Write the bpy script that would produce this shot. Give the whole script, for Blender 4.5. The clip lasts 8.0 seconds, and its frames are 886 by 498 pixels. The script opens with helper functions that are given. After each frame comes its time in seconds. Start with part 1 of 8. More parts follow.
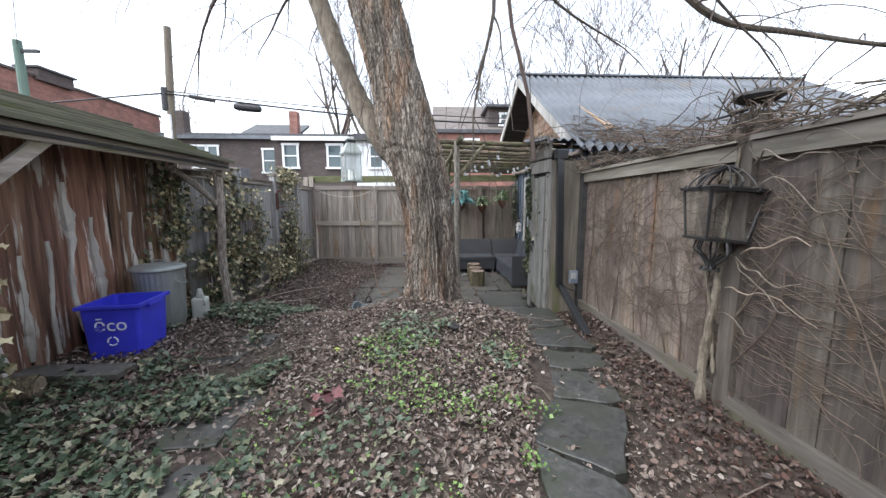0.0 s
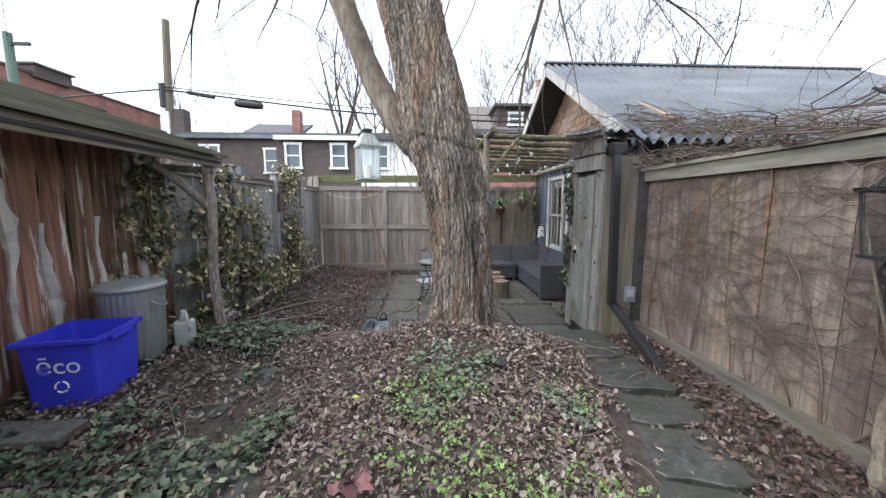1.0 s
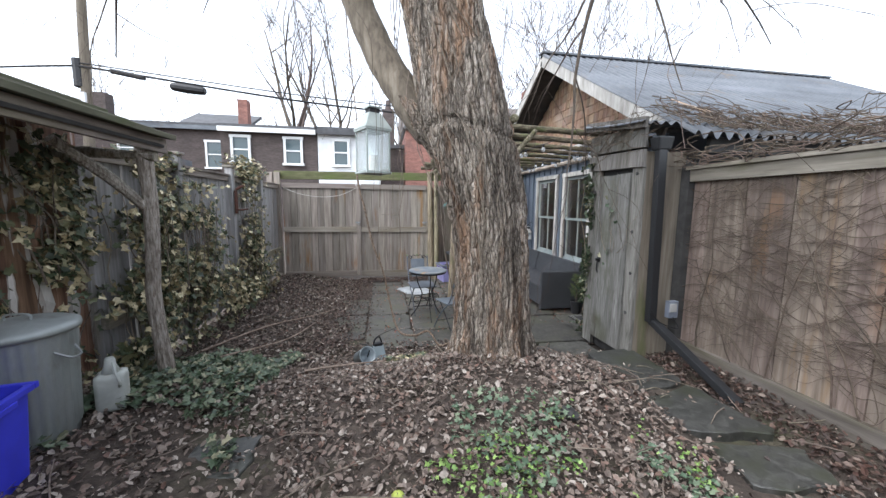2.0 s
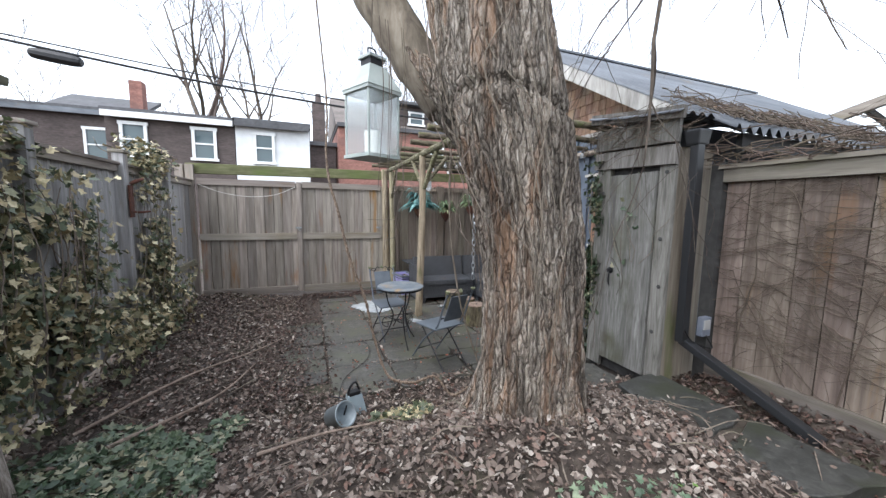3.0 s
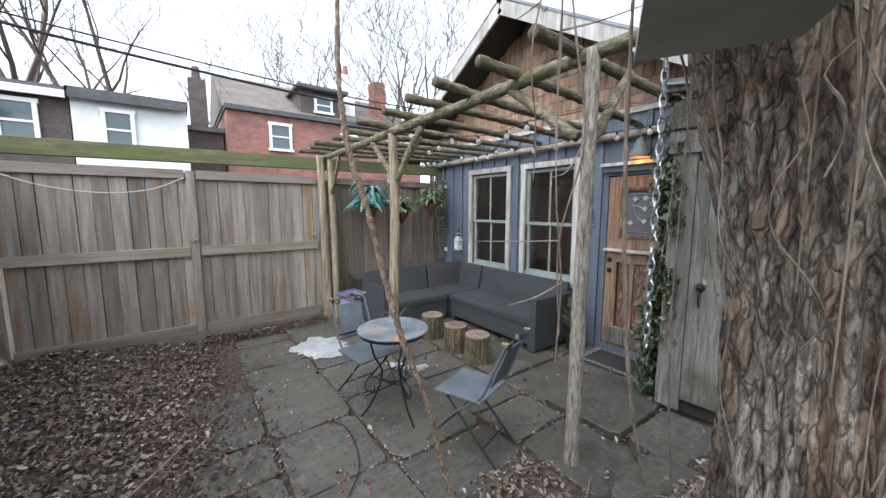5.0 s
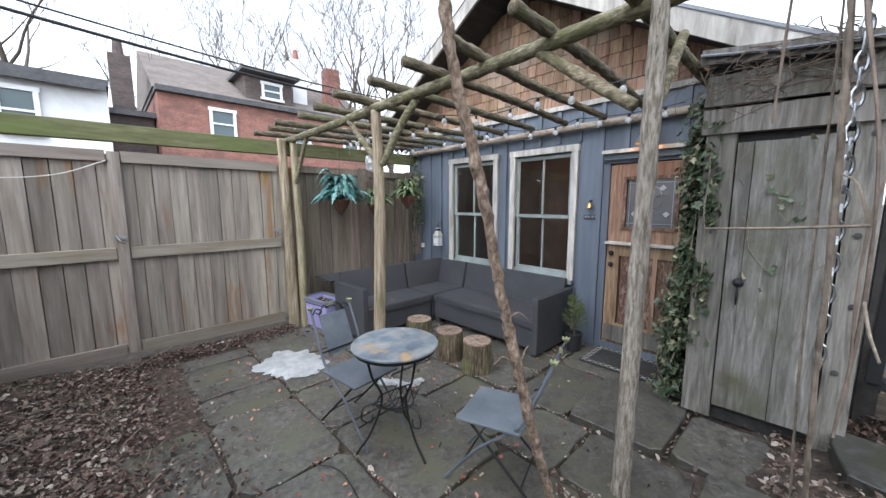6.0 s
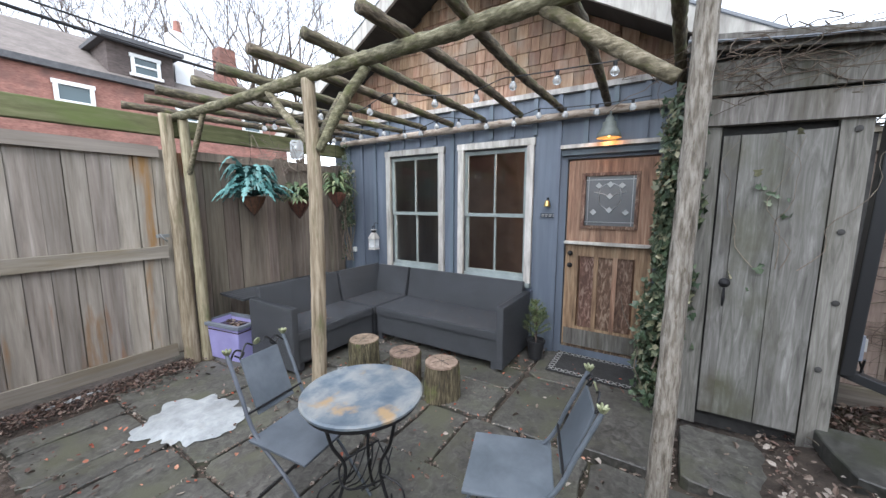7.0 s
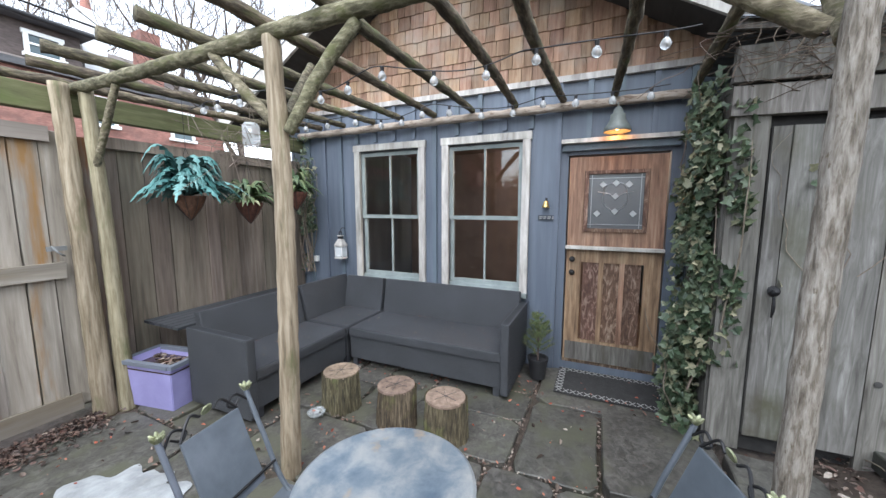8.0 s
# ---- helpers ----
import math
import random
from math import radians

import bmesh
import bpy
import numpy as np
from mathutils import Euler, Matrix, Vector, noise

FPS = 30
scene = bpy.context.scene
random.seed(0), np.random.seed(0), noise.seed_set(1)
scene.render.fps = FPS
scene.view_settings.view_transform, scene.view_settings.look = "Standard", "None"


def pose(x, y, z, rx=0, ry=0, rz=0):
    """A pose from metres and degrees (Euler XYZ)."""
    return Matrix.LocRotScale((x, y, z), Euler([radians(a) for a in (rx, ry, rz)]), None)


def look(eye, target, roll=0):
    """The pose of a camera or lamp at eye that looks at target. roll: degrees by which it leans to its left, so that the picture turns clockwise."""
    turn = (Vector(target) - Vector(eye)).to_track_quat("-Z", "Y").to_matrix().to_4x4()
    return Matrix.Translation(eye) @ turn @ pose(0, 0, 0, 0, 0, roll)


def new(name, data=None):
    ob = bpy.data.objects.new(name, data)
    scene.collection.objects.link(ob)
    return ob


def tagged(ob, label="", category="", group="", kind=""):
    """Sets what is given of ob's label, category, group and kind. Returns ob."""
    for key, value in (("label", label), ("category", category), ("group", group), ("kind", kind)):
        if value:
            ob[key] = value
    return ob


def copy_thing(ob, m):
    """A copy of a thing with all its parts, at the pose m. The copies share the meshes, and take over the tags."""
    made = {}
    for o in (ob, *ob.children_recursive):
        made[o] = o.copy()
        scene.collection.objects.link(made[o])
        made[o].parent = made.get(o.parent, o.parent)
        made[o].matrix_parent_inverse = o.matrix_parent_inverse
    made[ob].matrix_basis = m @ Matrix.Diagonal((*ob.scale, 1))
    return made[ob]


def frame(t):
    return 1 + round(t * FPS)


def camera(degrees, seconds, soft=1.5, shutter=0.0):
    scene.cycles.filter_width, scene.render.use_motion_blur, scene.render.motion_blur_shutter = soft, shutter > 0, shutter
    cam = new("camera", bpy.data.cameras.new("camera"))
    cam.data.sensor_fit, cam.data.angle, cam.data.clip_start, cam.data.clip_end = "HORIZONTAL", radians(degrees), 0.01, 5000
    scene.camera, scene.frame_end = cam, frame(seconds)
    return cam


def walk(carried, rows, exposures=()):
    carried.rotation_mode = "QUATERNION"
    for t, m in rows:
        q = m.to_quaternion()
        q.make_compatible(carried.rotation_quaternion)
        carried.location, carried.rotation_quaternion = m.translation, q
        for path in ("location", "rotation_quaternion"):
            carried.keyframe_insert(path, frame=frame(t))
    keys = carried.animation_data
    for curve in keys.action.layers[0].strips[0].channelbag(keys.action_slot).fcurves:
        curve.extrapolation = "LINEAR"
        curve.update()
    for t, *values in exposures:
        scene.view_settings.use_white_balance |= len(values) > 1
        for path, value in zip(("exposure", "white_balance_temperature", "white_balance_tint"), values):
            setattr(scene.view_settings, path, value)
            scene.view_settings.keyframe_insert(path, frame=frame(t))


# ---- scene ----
cam = camera(103.1, 8.0, soft=1.4)
PATH = [
    (0, (0.02, 0.011, 1.412), (0.108, 1.992, 1.155), 0.0),
    (0.5, (-0.109, 0.368, 1.42), (-0.032, 2.351, 1.167), 0.1),
    (1, (-0.273, 0.73, 1.427), (-0.193, 2.713, 1.178), 0.2),
    (1.5, (-0.531, 1.088, 1.434), (-0.396, 3.069, 1.188), 0.6),
    (1.7, (-0.648, 1.249, 1.44), (-0.442, 3.222, 1.193), 0.6),
    (2.8, (-1.115, 2.236, 1.42), (-0.459, 4.113, 1.189), 0.9),
    (3, (-1.187, 2.444, 1.42), (-0.47, 4.298, 1.195), 0.9),
    (3.5, (-1.297, 2.92, 1.435), (-0.403, 4.695, 1.212), 0.6),
    (4, (-1.368, 3.369, 1.456), (-0.338, 5.068, 1.226), 0.4),
    (4.5, (-1.411, 3.774, 1.456), (-0.294, 5.416, 1.219), 0.1),
    (4.7, (-1.427, 3.92, 1.451), (-0.28, 5.542, 1.215), 0.1),
    (5.8, (-1.43, 4.575, 1.386), (-0.113, 6.06, 1.132), 0.0),
    (6, (-1.422, 4.71, 1.38), (-0.049, 6.14, 1.12), 0.0),
    (6.5, (-1.345, 5.028, 1.35), (0.192, 6.28, 1.089), 0.1),
    (7, (-1.245, 5.338, 1.357), (0.431, 6.398, 1.096), 0.1),
    (7.5, (-1.122, 5.639, 1.352), (0.635, 6.561, 1.098), 0.1),
    (8, (-0.977, 5.898, 1.332), (0.834, 6.713, 1.092), 0.0),
]

# ---- sizes: one plan unit in metres ----
U = 1.07
walk(cam, [(t, look(Vector(eye) * U, Vector(target) * U, roll)) for t, eye, target, roll in PATH], [(0, 1.98, 6200, 9), (4.5, 1.98, 6200, 9), (6.5, 2.05, 6150, 9), (8, 2.25, 6100, 8)])

# ---- light: overcast winter sky ----
world = bpy.data.worlds.new("overcast_sky")
scene.world = world
world.use_nodes = True
wn, wl = world.node_tree.nodes, world.node_tree.links
sky = wn.new("ShaderNodeTexSky")
sky.sky_type = "NISHITA"
sky.sun_disc = False
sky.sun_elevation, sky.sun_rotation = radians(55), radians(245)
sky.air_density, sky.dust_density, sky.ozone_density = 1.0, 1.5, 1.5
grey_sky = wn.new("ShaderNodeHueSaturation")
grey_sky.inputs["Saturation"].default_value = 0.3
wl.new(sky.outputs[0], grey_sky.inputs["Color"])
wl.new(grey_sky.outputs[0], wn["Background"].inputs["Color"])
wn["Background"].inputs["Strength"].default_value = 0.15
sun = new("sun", bpy.data.lights.new("sun", "SUN"))
sun.data.energy, sun.data.angle, sun.data.color = 0.6, radians(80), (1.0, 0.99, 0.98)
sun.matrix_world = look((-5.5, 1.5, 8.6), (0, 4, 0))


# ---- materials ----
def ramp(nt, fac, stops):
    node = nt.nodes.new("ShaderNodeValToRGB")
    el = node.color_ramp.elements
    while len(el) < len(stops):
        el.new(0.5)
    for e, (p, c) in zip(el, stops):
        e.position, e.color = p, (*c, 1)
    nt.links.new(fac, node.inputs[0])
    return node.outputs[0]


def mix(nt, kind, fac, a, b):
    node = nt.nodes.new("ShaderNodeMix")
    node.data_type, node.blend_type = "RGBA", kind
    for sock, v in ((node.inputs[0], fac), (node.inputs[6], a), (node.inputs[7], b)):
        if isinstance(v, (int, float)):
            sock.default_value = v
        elif isinstance(v, tuple):
            sock.default_value = (*v, 1)
        else:
            nt.links.new(v, sock)
    return node.outputs[2]


def noise_at(nt, scale, detail=6.0, rough=0.6, distort=0.0):
    geo = nt.nodes.new("ShaderNodeNewGeometry")
    mp = nt.nodes.new("ShaderNodeMapping")
    mp.inputs["Scale"].default_value = scale
    nt.links.new(geo.outputs["Position"], mp.inputs["Vector"])
    tex = nt.nodes.new("ShaderNodeTexNoise")
    tex.inputs["Scale"].default_value = 1.0
    tex.inputs["Detail"].default_value = detail
    tex.inputs["Roughness"].default_value = rough
    tex.inputs["Distortion"].default_value = distort
    nt.links.new(mp.outputs[0], tex.inputs["Vector"])
    return tex.outputs[0]


def stuff(name, stops, scale=(8, 8, 8), rough=0.8, bump=0.3, stain=None, stain_scale=(1.3, 1.3, 1.3), stain_edge=(0.5, 0.68),
          vary=0.25, hue=0.02, per="object", metal=0.0, distort=0.3, dist=0.01, sat=1.0):
    """A surface: grain at one scale, stains at another, each piece a little lighter or darker."""
    m = bpy.data.materials.new(name)
    m.use_nodes = True
    nt = m.node_tree
    bs = nt.nodes["Principled BSDF"]
    grain = noise_at(nt, scale, 7.0, 0.62, distort)
    col = ramp(nt, grain, stops)
    big = noise_at(nt, tuple(0.23 * s for s in scale), 3.0, 0.5)
    col = mix(nt, "MULTIPLY", 0.55, col, ramp(nt, big, [(0.3, (0.55, 0.55, 0.55)), (0.7, (1.25, 1.25, 1.25))]))
    if stain:
        fac = ramp(nt, noise_at(nt, stain_scale, 5.0, 0.6), [(stain_edge[0], (0, 0, 0)), (stain_edge[1], (1, 1, 1))])
        col = mix(nt, "MIX", fac, col, stain)
    if vary:
        if per == "object":
            r = nt.nodes.new("ShaderNodeObjectInfo").outputs["Random"]
        else:
            r = nt.nodes.new("ShaderNodeNewGeometry").outputs["Random Per Island"]
        hs = nt.nodes.new("ShaderNodeHueSaturation")
        for sock, lo, hi in (("Value", 1 - vary, 1 + vary), ("Hue", 0.5 - hue, 0.5 + hue)):
            mr = nt.nodes.new("ShaderNodeMapRange")
            mr.inputs["To Min"].default_value, mr.inputs["To Max"].default_value = lo, hi
            if sock == "Hue":
                mul = nt.nodes.new("ShaderNodeMath")
                mul.operation = "MULTIPLY"
                mul.inputs[1].default_value = 7.31
                fr = nt.nodes.new("ShaderNodeMath")
                fr.operation = "FRACT"
                nt.links.new(r, mul.inputs[0])
                nt.links.new(mul.outputs[0], fr.inputs[0])
                nt.links.new(fr.outputs[0], mr.inputs[0])
            else:
                nt.links.new(r, mr.inputs[0])
            nt.links.new(mr.outputs[0], hs.inputs[sock])
        hs.inputs["Saturation"].default_value = sat
        nt.links.new(col, hs.inputs["Color"])
        col = hs.outputs[0]
    nt.links.new(col, bs.inputs["Base Color"])
    rr = nt.nodes.new("ShaderNodeMapRange")
    rr.inputs["To Min"].default_value, rr.inputs["To Max"].default_value = max(0.05, rough - 0.12), min(1, rough + 0.12)
    nt.links.new(grain, rr.inputs[0])
    nt.links.new(rr.outputs[0], bs.inputs["Roughness"])
    bs.inputs["Metallic"].default_value = metal
    if bump:
        b = nt.nodes.new("ShaderNodeBump")
        b.inputs["Strength"].default_value, b.inputs["Distance"].default_value = bump, dist
        nt.links.new(grain, b.inputs["Height"])
        nt.links.new(b.outputs[0], bs.inputs["Normal"])
    return m


def island_colours(name, stops, rough=0.7, vary=0.3, translucent=0.0):
    """Leaves: every leaf takes its own colour from the range."""
    m = bpy.data.materials.new(name)
    m.use_nodes = True
    nt = m.node_tree
    bs = nt.nodes["Principled BSDF"]
    r = nt.nodes.new("ShaderNodeNewGeometry").outputs["Random Per Island"]
    col = ramp(nt, r, stops)
    g = noise_at(nt, (60, 60, 60), 4.0, 0.6)
    col = mix(nt, "MULTIPLY", 0.8, col, ramp(nt, g, [(0.3, (1 - vary,) * 3), (0.7, (1 + vary,) * 3)]))
    nt.links.new(col, bs.inputs["Base Color"])
    bs.inputs["Roughness"].default_value = rough
    if translucent:
        bs.inputs["Subsurface Weight"].default_value = translucent
        bs.inputs["Subsurface Radius"].default_value = (0.01, 0.01, 0.005)
    return m


def plain(name, color, rough=0.5, metal=0.0, transmission=0.0, emit=0.0):
    m = bpy.data.materials.new(name)
    m.use_nodes = True
    bs = m.node_tree.nodes["Principled BSDF"]
    bs.inputs["Base Color"].default_value = (*color, 1)
    bs.inputs["Roughness"].default_value = rough
    bs.inputs["Metallic"].default_value = metal
    bs.inputs["Transmission Weight"].default_value = transmission
    if emit:
        bs.inputs["Emission Color"].default_value = (*color, 1)
        bs.inputs["Emission Strength"].default_value = emit
    return m


GREY_WOOD = [(0.22, (0.105, 0.087, 0.071)), (0.42, (0.22, 0.19, 0.158)), (0.6, (0.29, 0.255, 0.218)), (0.8, (0.43, 0.39, 0.345))]
M_FENCE = stuff("weathered_cedar", GREY_WOOD, (24, 24, 1.6), 0.85, 0.4, (0.22, 0.115, 0.048), (7, 7, 0.8), (0.57, 0.7), vary=0.28, hue=0.01, dist=0.004)
M_FENCE_DARK = stuff("brown_cedar", [(0.25, (0.095, 0.077, 0.059)), (0.5, (0.2, 0.167, 0.132)), (0.75, (0.29, 0.25, 0.2))], (22, 22, 1.6), 0.85, 0.35,
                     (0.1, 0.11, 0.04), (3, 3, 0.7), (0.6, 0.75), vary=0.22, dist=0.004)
M_FENCE_BROWN = stuff("dark_brown_cedar", [(0.25, (0.036, 0.029, 0.024)), (0.5, (0.088, 0.073, 0.06)), (0.75, (0.145, 0.125, 0.106))], (20, 20, 2.0), 0.85, 0.4, (0.15, 0.088, 0.045),
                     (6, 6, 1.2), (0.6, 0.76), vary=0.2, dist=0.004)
M_FENCE_X = stuff("weathered_cedar_rail", GREY_WOOD, (0.9, 14, 14), 0.85, 0.35, (0.16, 0.12, 0.07), (0.7, 5, 5), (0.55, 0.75), vary=0.15, dist=0.004)
M_FENCE_Y = stuff("weathered_cedar_rail_long", GREY_WOOD, (28, 2.2, 28), 0.85, 0.5, (0.13, 0.12, 0.055), (5, 0.8, 5), (0.5, 0.72), vary=0.15, dist=0.004)
M_DARKRAIL = stuff("dark_grey_rail", [(0.25, (0.06, 0.052, 0.042)), (0.5, (0.135, 0.12, 0.1)), (0.75, (0.21, 0.19, 0.165))], (26, 2.2, 26), 0.85, 0.5, (0.085, 0.08, 0.04), (5, 0.8, 5), (0.5, 0.72), vary=0.15, dist=0.004)
M_FENCE_BLUE = stuff("silver_grey_cedar", [(0.22, (0.15, 0.142, 0.135)), (0.5, (0.3, 0.292, 0.285)), (0.78, (0.44, 0.435, 0.43))], (26, 26, 1.6), 0.85, 0.4, (0.2, 0.17, 0.13), (6, 6, 0.8), (0.58, 0.74), vary=0.18, dist=0.004)
M_PANEL = stuff("tan_cedar_panel", [(0.25, (0.095, 0.071, 0.054)), (0.5, (0.2, 0.16, 0.128)), (0.75, (0.31, 0.262, 0.217))], (22, 22, 2.0), 0.85, 0.4,
                (0.22, 0.135, 0.06), (3.5, 6, 0.9), (0.58, 0.76), vary=0.2, dist=0.004)
M_MOSSBEAM = stuff("mossy_beam", [(0.25, (0.065, 0.062, 0.03)), (0.5, (0.135, 0.132, 0.06)), (0.75, (0.225, 0.21, 0.125))], (2.5, 30, 16), 0.9, 0.5,
                   (0.115, 0.14, 0.035), (1.1, 4, 4), (0.5, 0.7), vary=0.1, dist=0.006)
M_LOG = stuff("pergola_log_grey", [(0.3, (0.085, 0.07, 0.05)), (0.44, (0.22, 0.195, 0.155)), (0.54, (0.34, 0.31, 0.26)), (0.7, (0.47, 0.44, 0.385))], (62, 62, 11), 0.9, 1.0,
              (0.15, 0.125, 0.085), (55, 55, 16), (0.6, 0.68), vary=0.12, dist=0.012)
M_LOG_TAN = stuff("peeled_cedar_post", [(0.28, (0.1, 0.078, 0.047)), (0.45, (0.235, 0.19, 0.125)), (0.58, (0.34, 0.285, 0.2)), (0.75, (0.44, 0.385, 0.29))], (38, 38, 3.0), 0.85, 0.5, (0.13, 0.125, 0.06), (9, 9, 2.2), (0.58, 0.72), vary=0.12, dist=0.006)
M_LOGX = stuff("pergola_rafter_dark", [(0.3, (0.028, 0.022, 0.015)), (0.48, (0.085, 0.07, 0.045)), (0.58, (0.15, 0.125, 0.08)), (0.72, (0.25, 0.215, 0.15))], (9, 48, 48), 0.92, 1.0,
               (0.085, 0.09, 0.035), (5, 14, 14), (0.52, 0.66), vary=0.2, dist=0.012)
M_LOGY = stuff("pergola_beam_mossy", [(0.3, (0.05, 0.042, 0.026)), (0.47, (0.13, 0.115, 0.07)), (0.57, (0.22, 0.195, 0.13)), (0.72, (0.36, 0.325, 0.24))], (42, 14, 42), 0.92, 1.0,
               (0.105, 0.102, 0.045), (14, 7, 14), (0.52, 0.66), vary=0.15, dist=0.012)
M_PALEPLATE = stuff("peeled_pole", [(0.25, (0.2, 0.16, 0.11)), (0.5, (0.38, 0.33, 0.26)), (0.75, (0.5, 0.45, 0.38))], (40, 7, 40), 0.88, 0.8, (0.17, 0.13, 0.09), (30, 9, 30), (0.56, 0.66), vary=0.08)
def bark_material():
    """Deeply furrowed bark: grey plates, dark cracks, rusty inner bark."""
    m = bpy.data.materials.new("furrowed_bark")
    m.use_nodes = True
    nt = m.node_tree
    bs = nt.nodes["Principled BSDF"]
    geo = nt.nodes.new("ShaderNodeNewGeometry")
    warp = nt.nodes.new("ShaderNodeTexNoise")
    warp.inputs["Scale"].default_value, warp.inputs["Detail"].default_value = 7.0, 7.0
    nt.links.new(geo.outputs["Position"], warp.inputs["Vector"])
    off = nt.nodes.new("ShaderNodeVectorMath")
    off.operation = "MULTIPLY_ADD"
    off.inputs[1].default_value = (0.09, 0.09, 0.22)
    nt.links.new(warp.outputs["Color"], off.inputs[0])
    nt.links.new(geo.outputs["Position"], off.inputs[2])
    mp = nt.nodes.new("ShaderNodeMapping")
    mp.inputs["Scale"].default_value = (31, 31, 4.2)
    nt.links.new(off.outputs[0], mp.inputs["Vector"])
    vor = nt.nodes.new("ShaderNodeTexVoronoi")
    vor.feature = "DISTANCE_TO_EDGE"
    vor.inputs["Scale"].default_value = 1.0
    nt.links.new(mp.outputs[0], vor.inputs["Vector"])
    fine = noise_at(nt, (66, 66, 15), 10.0, 0.8, 0.7)
    col = ramp(nt, fine, [(0.34, (0.05, 0.039, 0.031)), (0.45, (0.22, 0.18, 0.142)), (0.53, (0.41, 0.36, 0.305)), (0.66, (0.62, 0.575, 0.515))])
    rust = ramp(nt, noise_at(nt, (6.5, 6.5, 1.0), 8.0, 0.7), [(0.485, (0, 0, 0)), (0.61, (1, 1, 1))])
    col = mix(nt, "MIX", mix(nt, "MULTIPLY", 1.0, rust, (0.6, 0.6, 0.6)), col, (0.32, 0.165, 0.08))
    dark = ramp(nt, noise_at(nt, (4.2, 4.2, 0.7), 6.0, 0.65), [(0.36, (0.3, 0.28, 0.26)), (0.52, (1.12, 1.12, 1.12))])
    col = mix(nt, "MULTIPLY", 0.8, col, dark)
    cell = nt.nodes.new("ShaderNodeTexVoronoi")
    cell.inputs["Scale"].default_value = 1.0
    nt.links.new(mp.outputs[0], cell.inputs["Vector"])
    tone = nt.nodes.new("ShaderNodeRGBToBW")
    nt.links.new(cell.outputs["Color"], tone.inputs[0])
    col = mix(nt, "MULTIPLY", 0.4, col, ramp(nt, tone.outputs[0], [(0.2, (0.55, 0.52, 0.49)), (0.8, (1.3, 1.28, 1.25))]))
    crack = ramp(nt, vor.outputs["Distance"], [(0.015, (0.1, 0.08, 0.065)), (0.12, (1, 1, 1))])
    col = mix(nt, "MULTIPLY", 0.64, col, crack)
    nt.links.new(col, bs.inputs["Base Color"])
    bs.inputs["Roughness"].default_value = 0.95
    hgt = nt.nodes.new("ShaderNodeMath")
    hgt.operation = "MULTIPLY_ADD"
    hgt.inputs[1].default_value = 0.9
    nt.links.new(fine, hgt.inputs[0])
    cl = ramp(nt, vor.outputs["Distance"], [(0.0, (0, 0, 0)), (0.18, (0.8, 0.8, 0.8))])
    nt.links.new(cl, hgt.inputs[2])
    b = nt.nodes.new("ShaderNodeBump")
    b.inputs["Strength"].default_value, b.inputs["Distance"].default_value = 1.0, 0.022
    nt.links.new(hgt.outputs[0], b.inputs["Height"])
    nt.links.new(b.outputs[0], bs.inputs["Normal"])
    return m


M_BARK = bark_material()
M_LIMB = stuff("limb_bark", [(0.25, (0.06, 0.048, 0.036)), (0.5, (0.17, 0.14, 0.105)), (0.75, (0.27, 0.235, 0.185))], (22, 22, 6), 0.95, 0.7, vary=0.0, dist=0.015)
M_TWIG = stuff("twig_bark", [(0.3, (0.045, 0.034, 0.028)), (0.7, (0.13, 0.1, 0.08))], (20, 20, 20), 0.95, 0.3, vary=0.2, per="island")
M_VINE = stuff("woody_vine", [(0.3, (0.17, 0.125, 0.09)), (0.7, (0.38, 0.31, 0.24))], (20, 20, 12), 0.95, 0.4, vary=0.2, per="island")
M_VINE_MID = stuff("grey_brown_stem", [(0.3, (0.1, 0.078, 0.06)), (0.7, (0.26, 0.215, 0.17))], (40, 40, 20), 0.95, 0.5, vary=0.2, per="island")
M_VINE_BROWN = stuff("flaking_brown_vine", [(0.32, (0.07, 0.045, 0.03)), (0.48, (0.17, 0.12, 0.085)), (0.66, (0.33, 0.26, 0.2))], (110, 110, 60), 0.95, 0.9, vary=0.0, dist=0.01)
M_VINE_DARK = stuff("creeper_stem", [(0.3, (0.055, 0.04, 0.03)), (0.7, (0.15, 0.115, 0.085))], (20, 20, 12), 0.95, 0.3, vary=0.25, per="island")
M_SOIL = stuff("damp_soil", [(0.25, (0.022, 0.016, 0.012)), (0.5, (0.06, 0.045, 0.035)), (0.75, (0.11, 0.088, 0.07))], (16, 16, 16), 0.95, 0.7, (0.05, 0.055, 0.025),
               (0.9, 0.9, 0.9), (0.55, 0.75), vary=0.0, dist=0.03)
M_FLAG = stuff("bluestone_flag", [(0.28, (0.03, 0.028, 0.024)), (0.45, (0.062, 0.059, 0.052)), (0.58, (0.092, 0.088, 0.078)), (0.75, (0.14, 0.134, 0.12))], (22, 22, 22), 0.55, 0.45, (0.08, 0.08, 0.055),
               (3.2, 3.2, 3.2), (0.48, 0.66), vary=0.14, hue=0.012, dist=0.006, distort=0.8)
M_BLUE = stuff("blue_grey_paint", [(0.3, (0.1, 0.127, 0.16)), (0.7, (0.14, 0.172, 0.208))], (18, 18, 1.5), 0.55, 0.12, vary=0.06, dist=0.003)
M_SHINGLE = stuff("cedar_shingle", [(0.25, (0.15, 0.085, 0.05)), (0.5, (0.3, 0.185, 0.12)), (0.75, (0.43, 0.31, 0.22))], (30, 30, 2.5), 0.85, 0.3, (0.3, 0.25, 0.2),
                  (3, 3, 3), (0.5, 0.75), vary=0.28, hue=0.012, dist=0.004)
